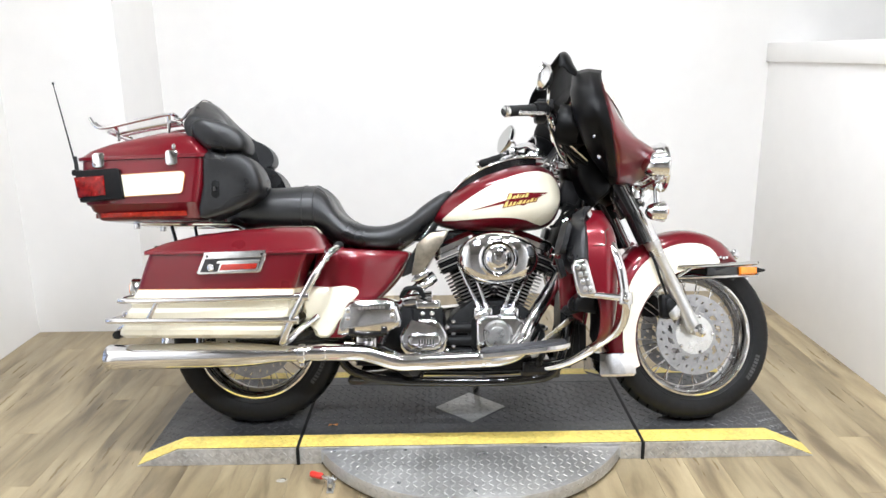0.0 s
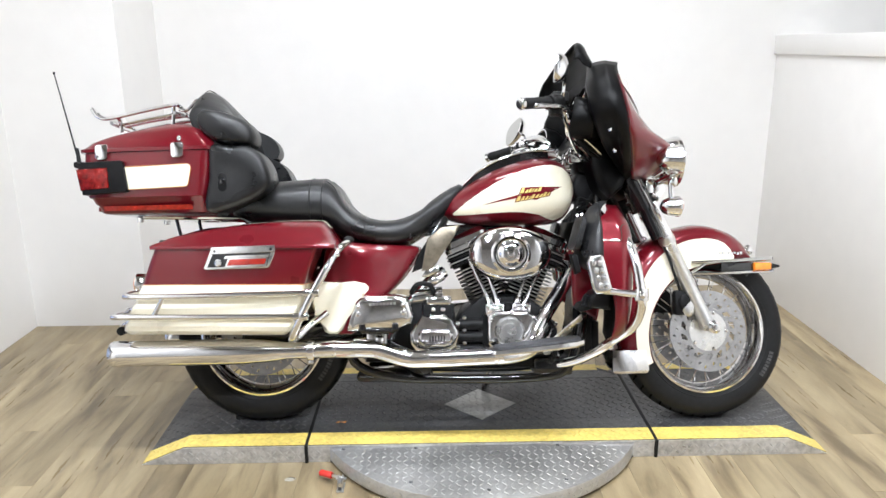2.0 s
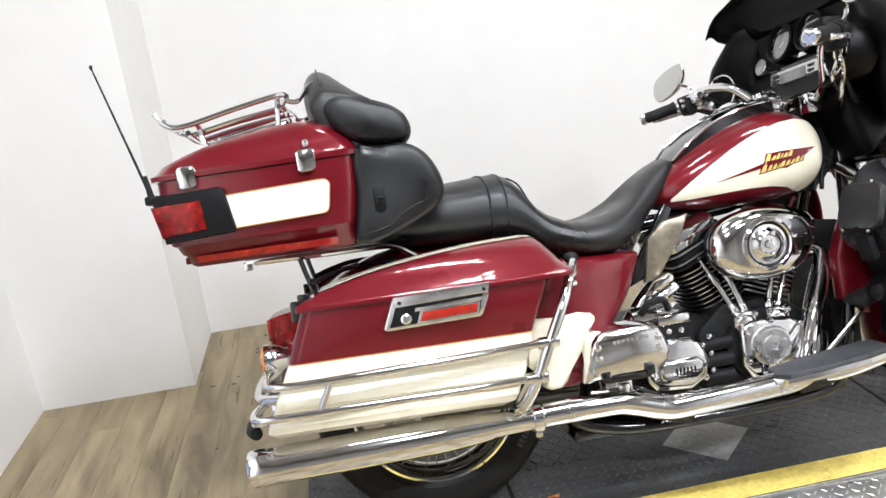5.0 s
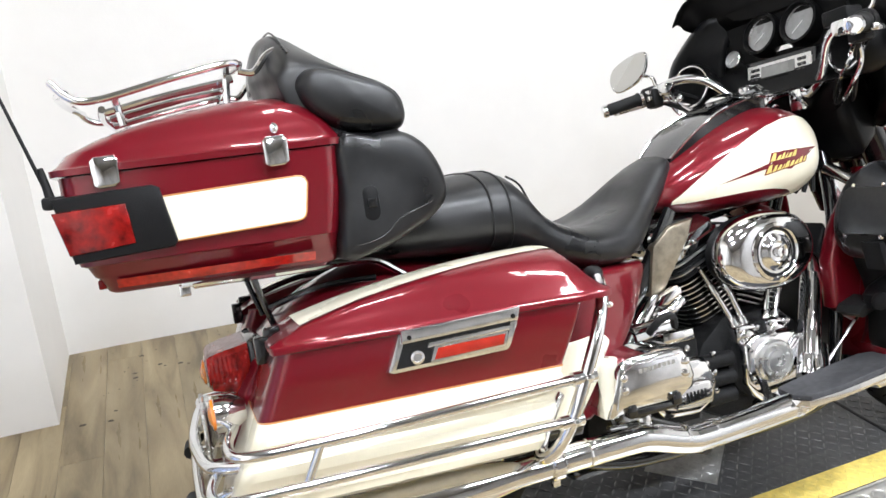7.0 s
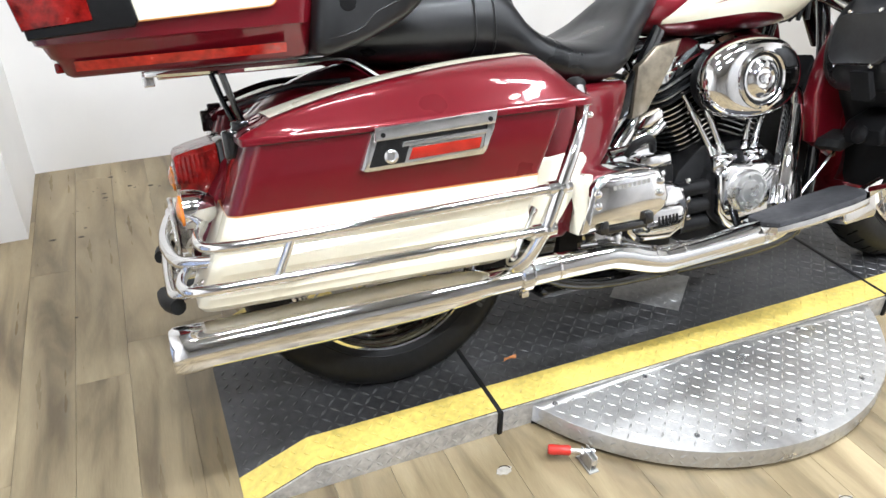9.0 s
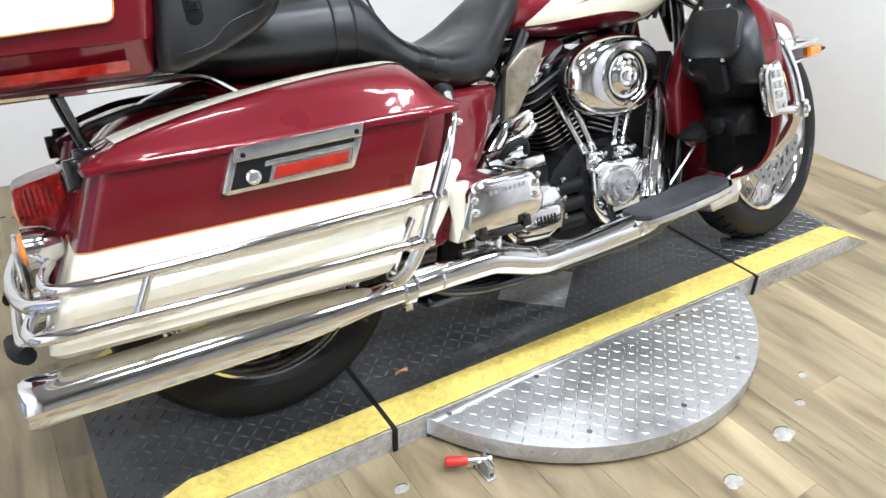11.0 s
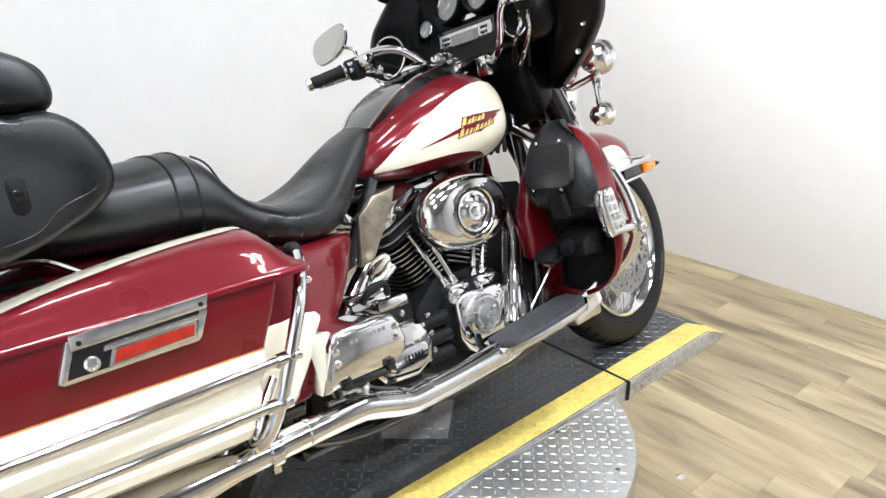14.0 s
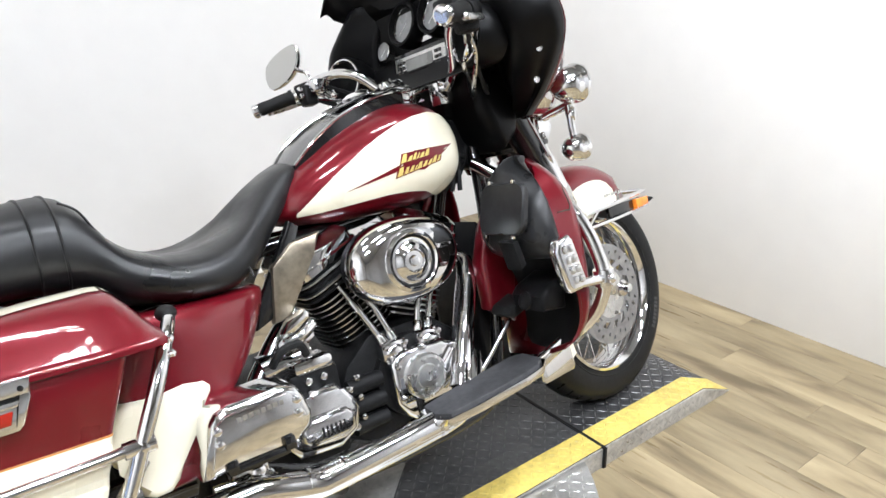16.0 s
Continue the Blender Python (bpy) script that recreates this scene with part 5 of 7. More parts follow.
for sgn in (-1, 1):
    def side(x):
        return sgn * (0.2775 - 0.068 * min(1, max(0, (-0.155 - x) / 0.40)))

    def strip(u, v, x0, x1, z0, z1, o, sgn=sgn, skew=0.0):
        x = x0 + (x1 - x0) * u + skew * (1 - v)
        return Vector((x, side(x) + sgn * o, z0 + (z1 - z0) * v))
    us = np.linspace(0, 1, 12)

    def stripe_fn(u, v):
        x = -0.43 + 0.244 * u + 0.014 * (1 - v) * (1 - u) - 0.008 * (1 - v) * u
        z0, z1 = 0.836 + 0.007 * u, 0.914 + 0.006 * u
        e = 1 - 0.36 * (1 - math.sqrt(max(0.0, 1 - max(0, (u - 0.93) / 0.07) ** 2)))
        zc = (z0 + z1) / 2
        return Vector((x, side(x) + sgn * 0.0035, zc + (z0 + (z1 - z0) * v - zc) * e))
    part("box_stripe", grid(stripe_fn, [0, 0.15, 0.3, 0.45, 0.6, 0.75, 0.88, 0.93, 0.945, 0.96, 0.975, 0.985, 0.993, 0.998, 1.0], np.linspace(0, 1, 5)), CREAM, topbox, "cream side stripe")
    edge = [stripe_fn(u, 1.0) for u in (0, 0.2, 0.4, 0.6, 0.8, 0.93, 0.96, 0.985, 1.0)] + [stripe_fn(1.0, 0.5)] + [stripe_fn(u, 0.0) for u in (1.0, 0.985, 0.96, 0.93, 0.8, 0.6, 0.4, 0.2, 0)]
    part("stripe_pinstripe", tube([p + Vector((0, -sgn * 0.0005, 0)) for p in edge], 0.0016, 6, 1), GOLDLINE, topbox, "thin orange-gold pinstripe")
    for x in (-0.508, -0.232):
        lt = part("latch", slab(((x - 0.021, 0.945), (x - 0.022, 0.985), (x - 0.015, 0.992), (x + 0.018, 0.993), (x + 0.023, 0.985), (x + 0.022, 0.947), (x + 0.012, 0.940), (x - 0.012, 0.939)), side(x) - sgn * 0.004, side(x) + sgn * 0.016, 0.005), CHROME, topbox, "chrome box latch")
    part("latch_knob", ell(-0.228, side(-0.23) + sgn * 0.0, 1.006, 0.008, 0.006, 0.010), CHROME, lid)
    # tail lamp wrapped round the rear corner
    def lean_out(bm, sgn=sgn):
        for v in bm.verts:
            v.co.y += sgn * 0.165 * (v.co.x + 0.50)
        return bm
    th = part("tail_lamp_housing", lean_out(slab(((-0.598, 0.932), (-0.44, 0.936), (-0.428, 0.930), (-0.412, 0.838), (-0.418, 0.828), (-0.578, 0.820)), sgn * 0.16, sgn * 0.236, 0.006)), PLASTIC, topbox, "black tail lamp housing")
    part("tail_lens", lean_out(slab(((-0.600, 0.908), (-0.484, 0.911), (-0.478, 0.842), (-0.583, 0.834)), sgn * 0.165, sgn * 0.2405, 0.005)), REDLENS, th, "red wraparound tail lens")
    part("side_reflector", grid(lambda u, v, sgn=sgn: Vector((-0.522 + 0.335 * u, sgn * (0.176 + 0.074 * u + 0.010 * v), 0.767 + 0.016 * v)), np.linspace(0, 1, 8), np.linspace(0, 1, 3)), REFLECTOR, topbox, "red lower side reflector strip")
part("rear_reflector", box(-0.556, -0.540, -0.15, 0.15, 0.766, 0.783, 0.003), REDLENS, topbox, "red rear reflector strip")
rack = part("luggage_rack", tube(((-0.575, -0.15, 1.118), (-0.545, -0.165, 1.085), (-0.50, -0.165, 1.082), (-0.39, -0.165, 1.106), (-0.285, -0.165, 1.126), (-0.26, -0.165, 1.122), (-0.28, 0, 1.124), (-0.26, 0.165, 1.122), (-0.285, 0.165, 1.126), (-0.39, 0.165, 1.106), (-0.50, 0.165, 1.082), (-0.545, 0.165, 1.085), (-0.575, 0.15, 1.118)), 0.0068, 10, 6), CHROME, topbox, "chrome luggage rack")
part("rack_rail", tube(((-0.555, -0.15, 1.098), (-0.575, -0.08, 1.104), (-0.58, 0, 1.106), (-0.575, 0.08, 1.104), (-0.555, 0.15, 1.098)), 0.0065, 8), CHROME, topbox)
part("rack_rail", tube(((-0.50, -0.165, 1.064), (-0.51, 0, 1.066), (-0.50, 0.165, 1.064)), 0.0065, 8), CHROME, topbox)
part("rack_rail", tube(((-0.28, -0.165, 1.10), (-0.28, 0, 1.112), (-0.28, 0.165, 1.10)), 0.0065, 8), CHROME, topbox)
for s in (-1, 1):
    part("rack_rail", tube(((-0.50, 0.12 * s, 1.064), (-0.39, 0.12 * s, 1.086), (-0.27, 0.12 * s, 1.105)), 0.0065, 8), CHROME, topbox)
    part("rack_rail", tube(((-0.50, 0.05 * s, 1.072), (-0.39, 0.05 * s, 1.094), (-0.27, 0.05 * s, 1.11)), 0.0065, 8), CHROME, topbox)
    part("rack_post", tube(((-0.47, 0.15 * s, 1.035), (-0.475, 0.15 * s, 1.068), (-0.478, 0.162 * s, 1.084)), 0.0065, 8), CHROME, topbox)
    part("rack_post", tube(((-0.29, 0.15 * s, 1.05), (-0.285, 0.155 * s, 1.10), (-0.283, 0.163 * s, 1.122)), 0.0065, 8), CHROME, topbox)
    part("rack_stay", tube(((-0.262, 0.165 * s, 1.112), (-0.235, 0.165 * s, 1.108), (-0.21, 0.165 * s, 1.135), (-0.19, 0.16 * s, 1.146)), 0.0065, 8), CHROME, topbox)
ant = part("antenna", tube(((-0.606, -0.195, 0.955), (-0.643, -0.194, 1.09), (-0.686, -0.194, 1.246)), 0.0035, 8, r_end=0.0018), RUBBER, topbox, "slim black whip antenna")
part("antenna_base", join(tube(((-0.598, -0.198, 0.925), (-0.607, -0.195, 0.985)), 0.0085, 10, r_end=0.005), box(-0.612, -0.575, -0.215, -0.175, 0.915, 0.936, 0.005)), RUBBER, ant)
part("antenna_tip", ell(-0.686, -0.194, 1.247, 0.004, 0.004, 0.006, 8), RUBBER, ant)
for ob in topbox.children:
    if ob.name.startswith(("luggage_rack", "rack_")):
        ob.location.z = 0.012
# carrier under the top box
part("box_carrier", join(*[tube(p, 0.0075, 8) for s in (-1, 1) for p in (((-0.40, 0.13 * s, 0.748), (-0.25, 0.14 * s, 0.744), (-0.10, 0.14 * s, 0.742), (-0.05, 0.14 * s, 0.735), (-0.01, 0.13 * s, 0.71), (0.03, 0.12 * s, 0.68)),)], box(-0.40, -0.20, -0.13, 0.13, 0.738, 0.750, 0.003)), CHROME, bike, "chrome top box carrier")
for s in (-1, 1):
    part("carrier_strut", join(tube(((-0.29, 0.125 * s, 0.742), (-0.275, 0.12 * s, 0.68), (-0.26, 0.11 * s, 0.63)), 0.0065, 8), tube(((-0.272, 0.118 * s, 0.675), (-0.17, 0.12 * s, 0.70), (-0.05, 0.12 * s, 0.70)), 0.0065, 8)), GLOSSBLACK, bike, "black carrier strut")
    part("carrier_bracket", join(box(-0.42, -0.10, 0.125 * s - 0.012, 0.125 * s + 0.012, 0.744, 0.756, 0.002), box(-0.425, -0.405, 0.125 * s - 0.010, 0.125 * s + 0.010, 0.728, 0.75, 0.002)), CHROME, bike, "flat chrome box bracket")

# saddlebags with lid, latch and guard rails
SATIN = mat("hazed_chrome", (0.84, 0.84, 0.84), 0.13, 0.95, var=0.06, scale=30, rvar=0.08)


def taper(bm):
    """Draws the rear of a bag in towards the wheel."""
    for v in bm.verts:
        v.co.y *= 1 - 0.176 * max(0.0, (0.25 - v.co.x) / 0.62)
    return bm


LT = [(-0.300, 0.640), (-0.282, 0.650), (-0.262, 0.656), (-0.246, 0.664), (-0.15, 0.686), (-0.05, 0.702), (0.05, 0.713), (0.14, 0.719), (0.21, 0.720), (0.262, 0.717), (0.285, 0.694), (0.306, 0.664), (0.316, 0.650)]


def lid_section(x, grow=0.0):
    """The lid across the bag, from its outer lip over the sloping shoulder to the flat top: half-widths and heights."""
    zt, ys = smooth_lerp(LT, x), lerp(((-0.30, 0.385), (-0.15, 0.358), (0.05, 0.322), (0.25, 0.292), (0.32, 0.285)), x)
    k = min(1.0, max(0.0, (zt - 0.640) / 0.05))
    pts = [(0.416, 0.6295), (0.417, 0.636), (0.415, 0.6415), (0.408, 0.643 + 0.003 * k)]
    for f, lift in ((0.25, 0.010), (0.5, 0.014), (0.75, 0.011), (0.92, 0.005)):
        pts.append((0.405 + (ys - 0.405) * f, 0.645 + (zt - 0.645) * f + lift * k))
    pts += [(ys - 0.006, zt + 0.001 * k), (ys - 0.03, zt + 0.003 * k), (0.235, zt + 0.002 * k), (0.205, zt - 0.006 * k), (0.195, 0.6295)]
    return pts


for sgn in (-1, 1):
    # body rings from the top down: height, rear, front, outer face
    rows = [(0.640, -0.286, 0.262, 0.4075), (0.60, -0.302, 0.246, 0.4065), (0.56, -0.318, 0.230, 0.402), (0.515, -0.336, 0.214, 0.392)]
    low = [(0.514, -0.337, 0.214, 0.3935), (0.500, -0.343, 0.210, 0.3935), (0.492, -0.347, 0.208, 0.402), (0.478, -0.353, 0.204, 0.402), (0.456, -0.364, 0.198, 0.386), (0.450, -0.367, 0.196, 0.384), (0.436, -0.374, 0.191, 0.395), (0.418, -0.382, 0.185, 0.394), (0.396, -0.392, 0.178, 0.377), (0.390, -0.395, 0.176, 0.375), (0.376, -0.402, 0.170, 0.381), (0.360, -0.408, 0.160, 0.376), (0.346, -0.402, 0.140, 0.350)]

    def bag_ring(z, x0, x1, w, sgn=sgn):
        q = []
        for cx, cy, a0 in ((x1 - 0.012, w - 0.012, 0), (x0 + 0.026, w - 0.026, 90), (x0 + 0.02, 0.19, 180), (x1 - 0.012, 0.19, 270)):
            rr = 0.012 if cx > 0 else (0.026 if cy > 0.3 else 0.02)
            for k in range(6):
                a = radians(a0 + 18 * k)
                q.append((cx + rr * math.cos(a), sgn * (cy + rr * math.sin(a)), z))
        return q
    bag = part("saddlebag", taper(loft([bag_ring(*r) for r in rows])), BURGUNDY, bike, "burgundy and cream hard saddlebag")
    part("bag_lower", taper(loft([bag_ring(*r) for r in low])), CREAM, bag, "cream ribbed lower saddlebag half", 30)
    part("pinstripe", taper(loft([bag_ring(0.5135 + dz, -0.337, 0.2145, 0.3925 + o) for dz, o in ((-0.0014, 0.0), (-0.0012, 0.0016), (0.0012, 0.0016), (0.0014, 0.0))])), GOLDLINE, bag, "thin orange-gold pinstripe")
    # lid: cross-sections along the bag
    xs = [-0.300, -0.296, -0.282, -0.262, -0.246, -0.20, -0.15, -0.10, -0.05, 0.0, 0.05, 0.10, 0.14, 0.18, 0.21, 0.24, 0.262, 0.274, 0.285, 0.296, 0.306, 0.316]
    blid = part("bag_lid", taper(loft([[(x, sgn * y * (0.985 if x in (-0.300, 0.316) else 1.0), z) for y, z in lid_section(x)] for x in xs])), BURGUNDY, bag, "burgundy saddlebag lid", 40)

    def band(x, v, sgn=sgn):
        sec = lid_section(x)
        y0, y1 = sec[7][0] - 0.004, 0.215
        y = y0 + (y1 - y0) * v
        z = lerp(sorted((p[0], p[1]) for p in sec[4:12]), y)
        return Vector((x, sgn * y, z + 0.002))
    part("lid_band", taper(grid(band, [x for x in np.linspace(-0.244, 0.258, 28)], np.linspace(0, 1, 8))), CREAM, blid, "cream band along the lid top")
    part("lid_band_nose", taper(grid(lambda u, v, sgn=sgn: band(0.262 + 0.022 * u, 0.02 + 0.9 * v), np.linspace(0, 1, 4), np.linspace(0, 1, 5))), CREAM, blid)
    part("lid_seam", taper(loft([bag_ring(0.6285 + dz, -0.287, 0.263, 0.4088) for dz in (-0.0015, 0.0015)])), GAP, bag, "dark gap under the lid")
    part("lid_hinge", taper(join(box(-0.318, -0.292, sgn * 0.30 - 0.012, sgn * 0.30 + 0.012, 0.60, 0.648, 0.004), box(-0.300, -0.270, sgn * 0.30 - 0.010, sgn * 0.30 + 0.010, 0.645, 0.662, 0.004))), GLOSSBLACK, blid, "black lid catch at the rear")
    lat = part("bag_latch", taper(slab(((-0.089, 0.629), (0.127, 0.636), (0.122, 0.612), (0.107, 0.574), (0.099, 0.567), (-0.106, 0.562), (-0.115, 0.567)), sgn * 0.400, sgn * 0.4185, 0.004)), SATIN, bag, "chrome saddlebag latch")
    part("latch_recess", taper(slab(((-0.083, 0.612), (0.110, 0.618), (0.097, 0.575), (-0.101, 0.570)), sgn * 0.418, sgn * 0.4195, 0.0)), GLOSSBLACK, lat, "dark latch recess")
    part("latch_lip", taper(slab(((-0.086, 0.6355), (0.127, 0.6415), (0.121, 0.619), (-0.088, 0.612)), sgn * 0.4185, sgn * 0.4275, 0.003)), SATIN, lat, "bright chrome latch flap")
    for x in (-0.074, 0.112):
        part("flap_screw", taper(lathe(((0.0042, 0), (0.0042, 0.0012), (0, 0.0018)), along((x, sgn * 0.4272, 0.6245 + 0.03 * x), (0, sgn, 0)), 10)), GLOSSBLACK, lat)
    part("flap_edge", taper(slab(((-0.040, 0.607), (0.108, 0.612), (0.104, 0.603), (-0.044, 0.598)), sgn * 0.4185, sgn * 0.4245, 0.002)), SATIN, lat)
    part("reflector_bezel", taper(slab(((-0.030, 0.600), (0.103, 0.604), (0.096, 0.575), (-0.042, 0.570)), sgn * 0.4190, sgn * 0.4218, 0.001)), SATIN, lat)
    part("latch_reflector", taper(slab(((-0.025, 0.5955), (0.097, 0.5985), (0.091, 0.5800), (-0.034, 0.5755)), sgn * 0.4210, sgn * 0.4238, 0.002)), ORANGERED, lat, "orange-red reflector")
    part("latch_lock", taper(lathe(((0.012, 0), (0.012, 0.005), (0.008, 0.0065), (0.007, 0.0035), (0, 0.0035)), along((-0.063, sgn * 0.4195, 0.585), (0, sgn, 0)), 18)), SATIN, lat, "round chrome lock")
    guard = part("bag_guard", tube(((0.352, sgn * 0.290, 0.652), (0.340, sgn * 0.330, 0.643), (0.316, sgn * 0.372, 0.616), (0.285, sgn * 0.396, 0.562), (0.244, sgn * 0.406, 0.487), (0.206, sgn * 0.405, 0.411), (0.180, sgn * 0.384, 0.357), (0.166, sgn * 0.350, 0.333), (0.178, sgn * 0.318, 0.338), (0.215, sgn * 0.285, 0.372), (0.265, sgn * 0.25, 0.41)), 0.0125, 14, 6), CHROME, bike, "chrome saddlebag guard")
    part("guard_foot", ell(0.347, sgn * 0.30, 0.656, 0.018, 0.025, 0.014), RUBBER, guard)
    for name, x, y, z in (("guard_bolt", 0.326, 0.376, 0.628), ("guard_bolt", 0.322, 0.384, 0.606)):
        part(name, lathe(((0.006, 0), (0.006, 0.006), (0.003, 0.009), (0, 0.009)), along((x, sgn * y, z), (0.3, sgn, 0.2)), 10), CHROME, guard)
    for upper, pts in ((True, ((0.262, 0.405, 0.488), (0.10, 0.396, 0.484), (-0.10, 0.384, 0.479), (-0.28, 0.372, 0.476), (-0.362, 0.362, 0.477), (-0.386, 0.338, 0.479), (-0.388, 0.28, 0.482), (-0.372, 0.21, 0.486))),
                       (False, ((0.222, 0.405, 0.413), (0.10, 0.399, 0.412), (-0.10, 0.386, 0.411), (-0.30, 0.374, 0.411), (-0.398, 0.366, 0.411), (-0.424, 0.342, 0.411), (-0.426, 0.28, 0.412), (-0.405, 0.20, 0.415)))):
        part("guard_rail", tube([(x, sgn * y, z) for x, y, z in pts], 0.0092, 12, 5), CHROME, guard, "chrome guard rail")
        x0, z0 = (0.242, 0.4875) if upper else (0.206, 0.4125)
        part("rail_clamp", join(tube(((x0 - 0.024, sgn * 0.404, z0 - 0.0006), (x0 + 0.022, sgn * 0.405, z0)), 0.0135, 14, smooth=False), lathe(((0.007, 0), (0.007, 0.006), (0, 0.008)), along((x0 + 0.004, sgn * 0.417, z0), (0, sgn, 0)), 12)), CHROME, guard)
    part("guard_strut", tube(((-0.244, sgn * 0.375, 0.476), (-0.278, sgn * 0.374, 0.411)), 0.0078, 10, smooth=False), CHROME, guard)

# side covers and rear fender
for sgn in (-1, 1):
    def tuck(bm, sgn=sgn):
        for v in bm.verts:
            v.co.y -= sgn * 0.10 * max(0.0, (v.co.x - 0.33) / 0.26) ** 1.6
        return bm
    shell = [(0.24, 0.66), (0.32, 0.652), (0.40, 0.645), (0.45, 0.642), (0.50, 0.640), (0.545, 0.638), (0.588, 0.636), (0.572, 0.60), (0.54, 0.545), (0.50, 0.495), (0.455, 0.455), (0.40, 0.40), (0.34, 0.345), (0.30, 0.35), (0.24, 0.45)]
    rings = []
    for y, f in ((0.13, 1.0), (0.205, 1.0), (0.226, 0.985), (0.236, 0.95), (0.243, 0.86), (0.2475, 0.68), (0.2495, 0.45), (0.250, 0.2)):
        rings.append([(0.43 + (x - 0.43) * f, sgn * y, 0.555 + (z - 0.555) * f) for x, z in shell])
    cover = subdiv(part("side_cover", tuck(loft(rings)), BURGUNDY, bike, "burgundy side cover", 70), 1)
    part("cover_skirt", tuck(slab(((0.33, 0.53), (0.40, 0.535), (0.438, 0.520), (0.440, 0.480), (0.420, 0.440), (0.395, 0.390), (0.375, 0.350), (0.345, 0.332), (0.30, 0.332), (0.29, 0.42)), sgn * 0.185, sgn * 0.236, 0.012, 3)), BURGUNDY, cover, "burgundy lower edge of the side cover")
    part("cover_panel", tuck(slab(((0.215, 0.514), (0.36, 0.516), (0.398, 0.513), (0.412, 0.498), (0.410, 0.484), (0.395, 0.466), (0.365, 0.45), (0.335, 0.39), (0.318, 0.352), (0.30, 0.336), (0.272, 0.335), (0.254, 0.345), (0.236, 0.41), (0.212, 0.43)), sgn * 0.20, sgn * 0.2525, 0.014, 5)), CREAM, cover, "cream panel on the side cover", 55)


def rear_fender(t, k):
    q = k / 6 - 1
    a = radians(t)
    r = 0.392 + 0.02 * math.sin(radians(t - 20))
    y = 0.125 * q
    return Vector((r * math.cos(a) * (1 - 0.05 * abs(q) ** 4), y, AXLE + (r * (1 - 0.10 * abs(q) ** 3)) * math.sin(a)))


rf = thick(part("rear_fender", grid(rear_fender, np.linspace(35, 178, 24), range(13)), BURGUNDY, bike, "burgundy rear fender"), 0.004)
part("fender_strut", mirrored(box(-0.24, 0.25, -0.185, -0.13, 0.56, 0.65, 0.02)), GLOSSBLACK, rf)
tl = part("tail_light", loft([[(x, y, z) for y, z in ((-w, z0), (-w + 0.006, z0 - 0.008), (w - 0.006, z0 - 0.008), (w, z0), (w, z1), (w - 0.008, z1 + 0.010), (-w + 0.008, z1 + 0.010), (-w, z1))] for x, w, z0, z1 in ((-0.400, 0.066, 0.542, 0.576), (-0.394, 0.076, 0.534, 0.584), (-0.365, 0.082, 0.527, 0.592), (-0.318, 0.084, 0.520, 0.600))]), REDLENS, rf, "dark red faceted tail light")
for k in range(9):
    part("lens_rib", box(-0.398 + 0.009 * k, -0.3945 + 0.009 * k, -0.0868 + 0.0008 * (8 - k), -0.0845 + 0.0008 * (8 - k), 0.540, 0.594), REDLENS, tl)
part("tail_light_base", box(-0.322, -0.285, -0.080, 0.080, 0.515, 0.615, 0.014), GLOSSBLACK, tl)
for sgn in (-1, 1):
    rs = part("rear_signal", lathe(((0.0, -0.045), (0.02, -0.042), (0.034, -0.02), (0.037, 0.0), (0.037, 0.012), (0.031, 0.014)), along((-0.388, sgn * 0.19, 0.512), (-1, 0, 0)), 28), CHROME, rf, "chrome bullet rear turn signal")
    part("signal_lens", lathe(((0.031, 0.008), (0.028, 0.018), (0.012, 0.024), (0, 0.025)), along((-0.388, sgn * 0.19, 0.512), (-1, 0, 0)), 24), AMBERLENS, rs)
    part("signal_arm", tube(((-0.36, sgn * 0.19, 0.52), (-0.355, sgn * 0.12, 0.51), (-0.35, sgn * 0.06, 0.505)), 0.011, 10), CHROME, rs)
part("plate_bracket", join(box(-0.425, -0.415, -0.09, 0.09, 0.38, 0.49, 0.004), box(-0.415, -0.37, -0.03, 0.03, 0.40, 0.50, 0.006)), ALLOY, rf, "blank plate bracket")
part("rear_bumper", join(tube(((-0.36, -0.27, 0.43), (-0.42, -0.22, 0.425), (-0.44, -0.1, 0.42), (-0.445, 0, 0.42), (-0.44, 0.1, 0.42), (-0.42, 0.22, 0.425), (-0.36, 0.27, 0.43)), 0.012, 10), tube(((-0.37, -0.27, 0.40), (-0.435, -0.235, 0.37), (-0.448, -0.14, 0.365), (-0.448, 0.14, 0.365), (-0.435, 0.235, 0.37), (-0.37, 0.27, 0.40)), 0.010, 10)), CHROME, bike, "chrome rear bumper bar")
for sgn in (-1, 1):
    part("bumper_pad", tube(((-0.44, sgn * 0.24, 0.352), (-0.455, sgn * 0.20, 0.350), (-0.46, sgn * 0.14, 0.350)), 0.015, 10), RUBBER, bike, "black rubber bumper pad")

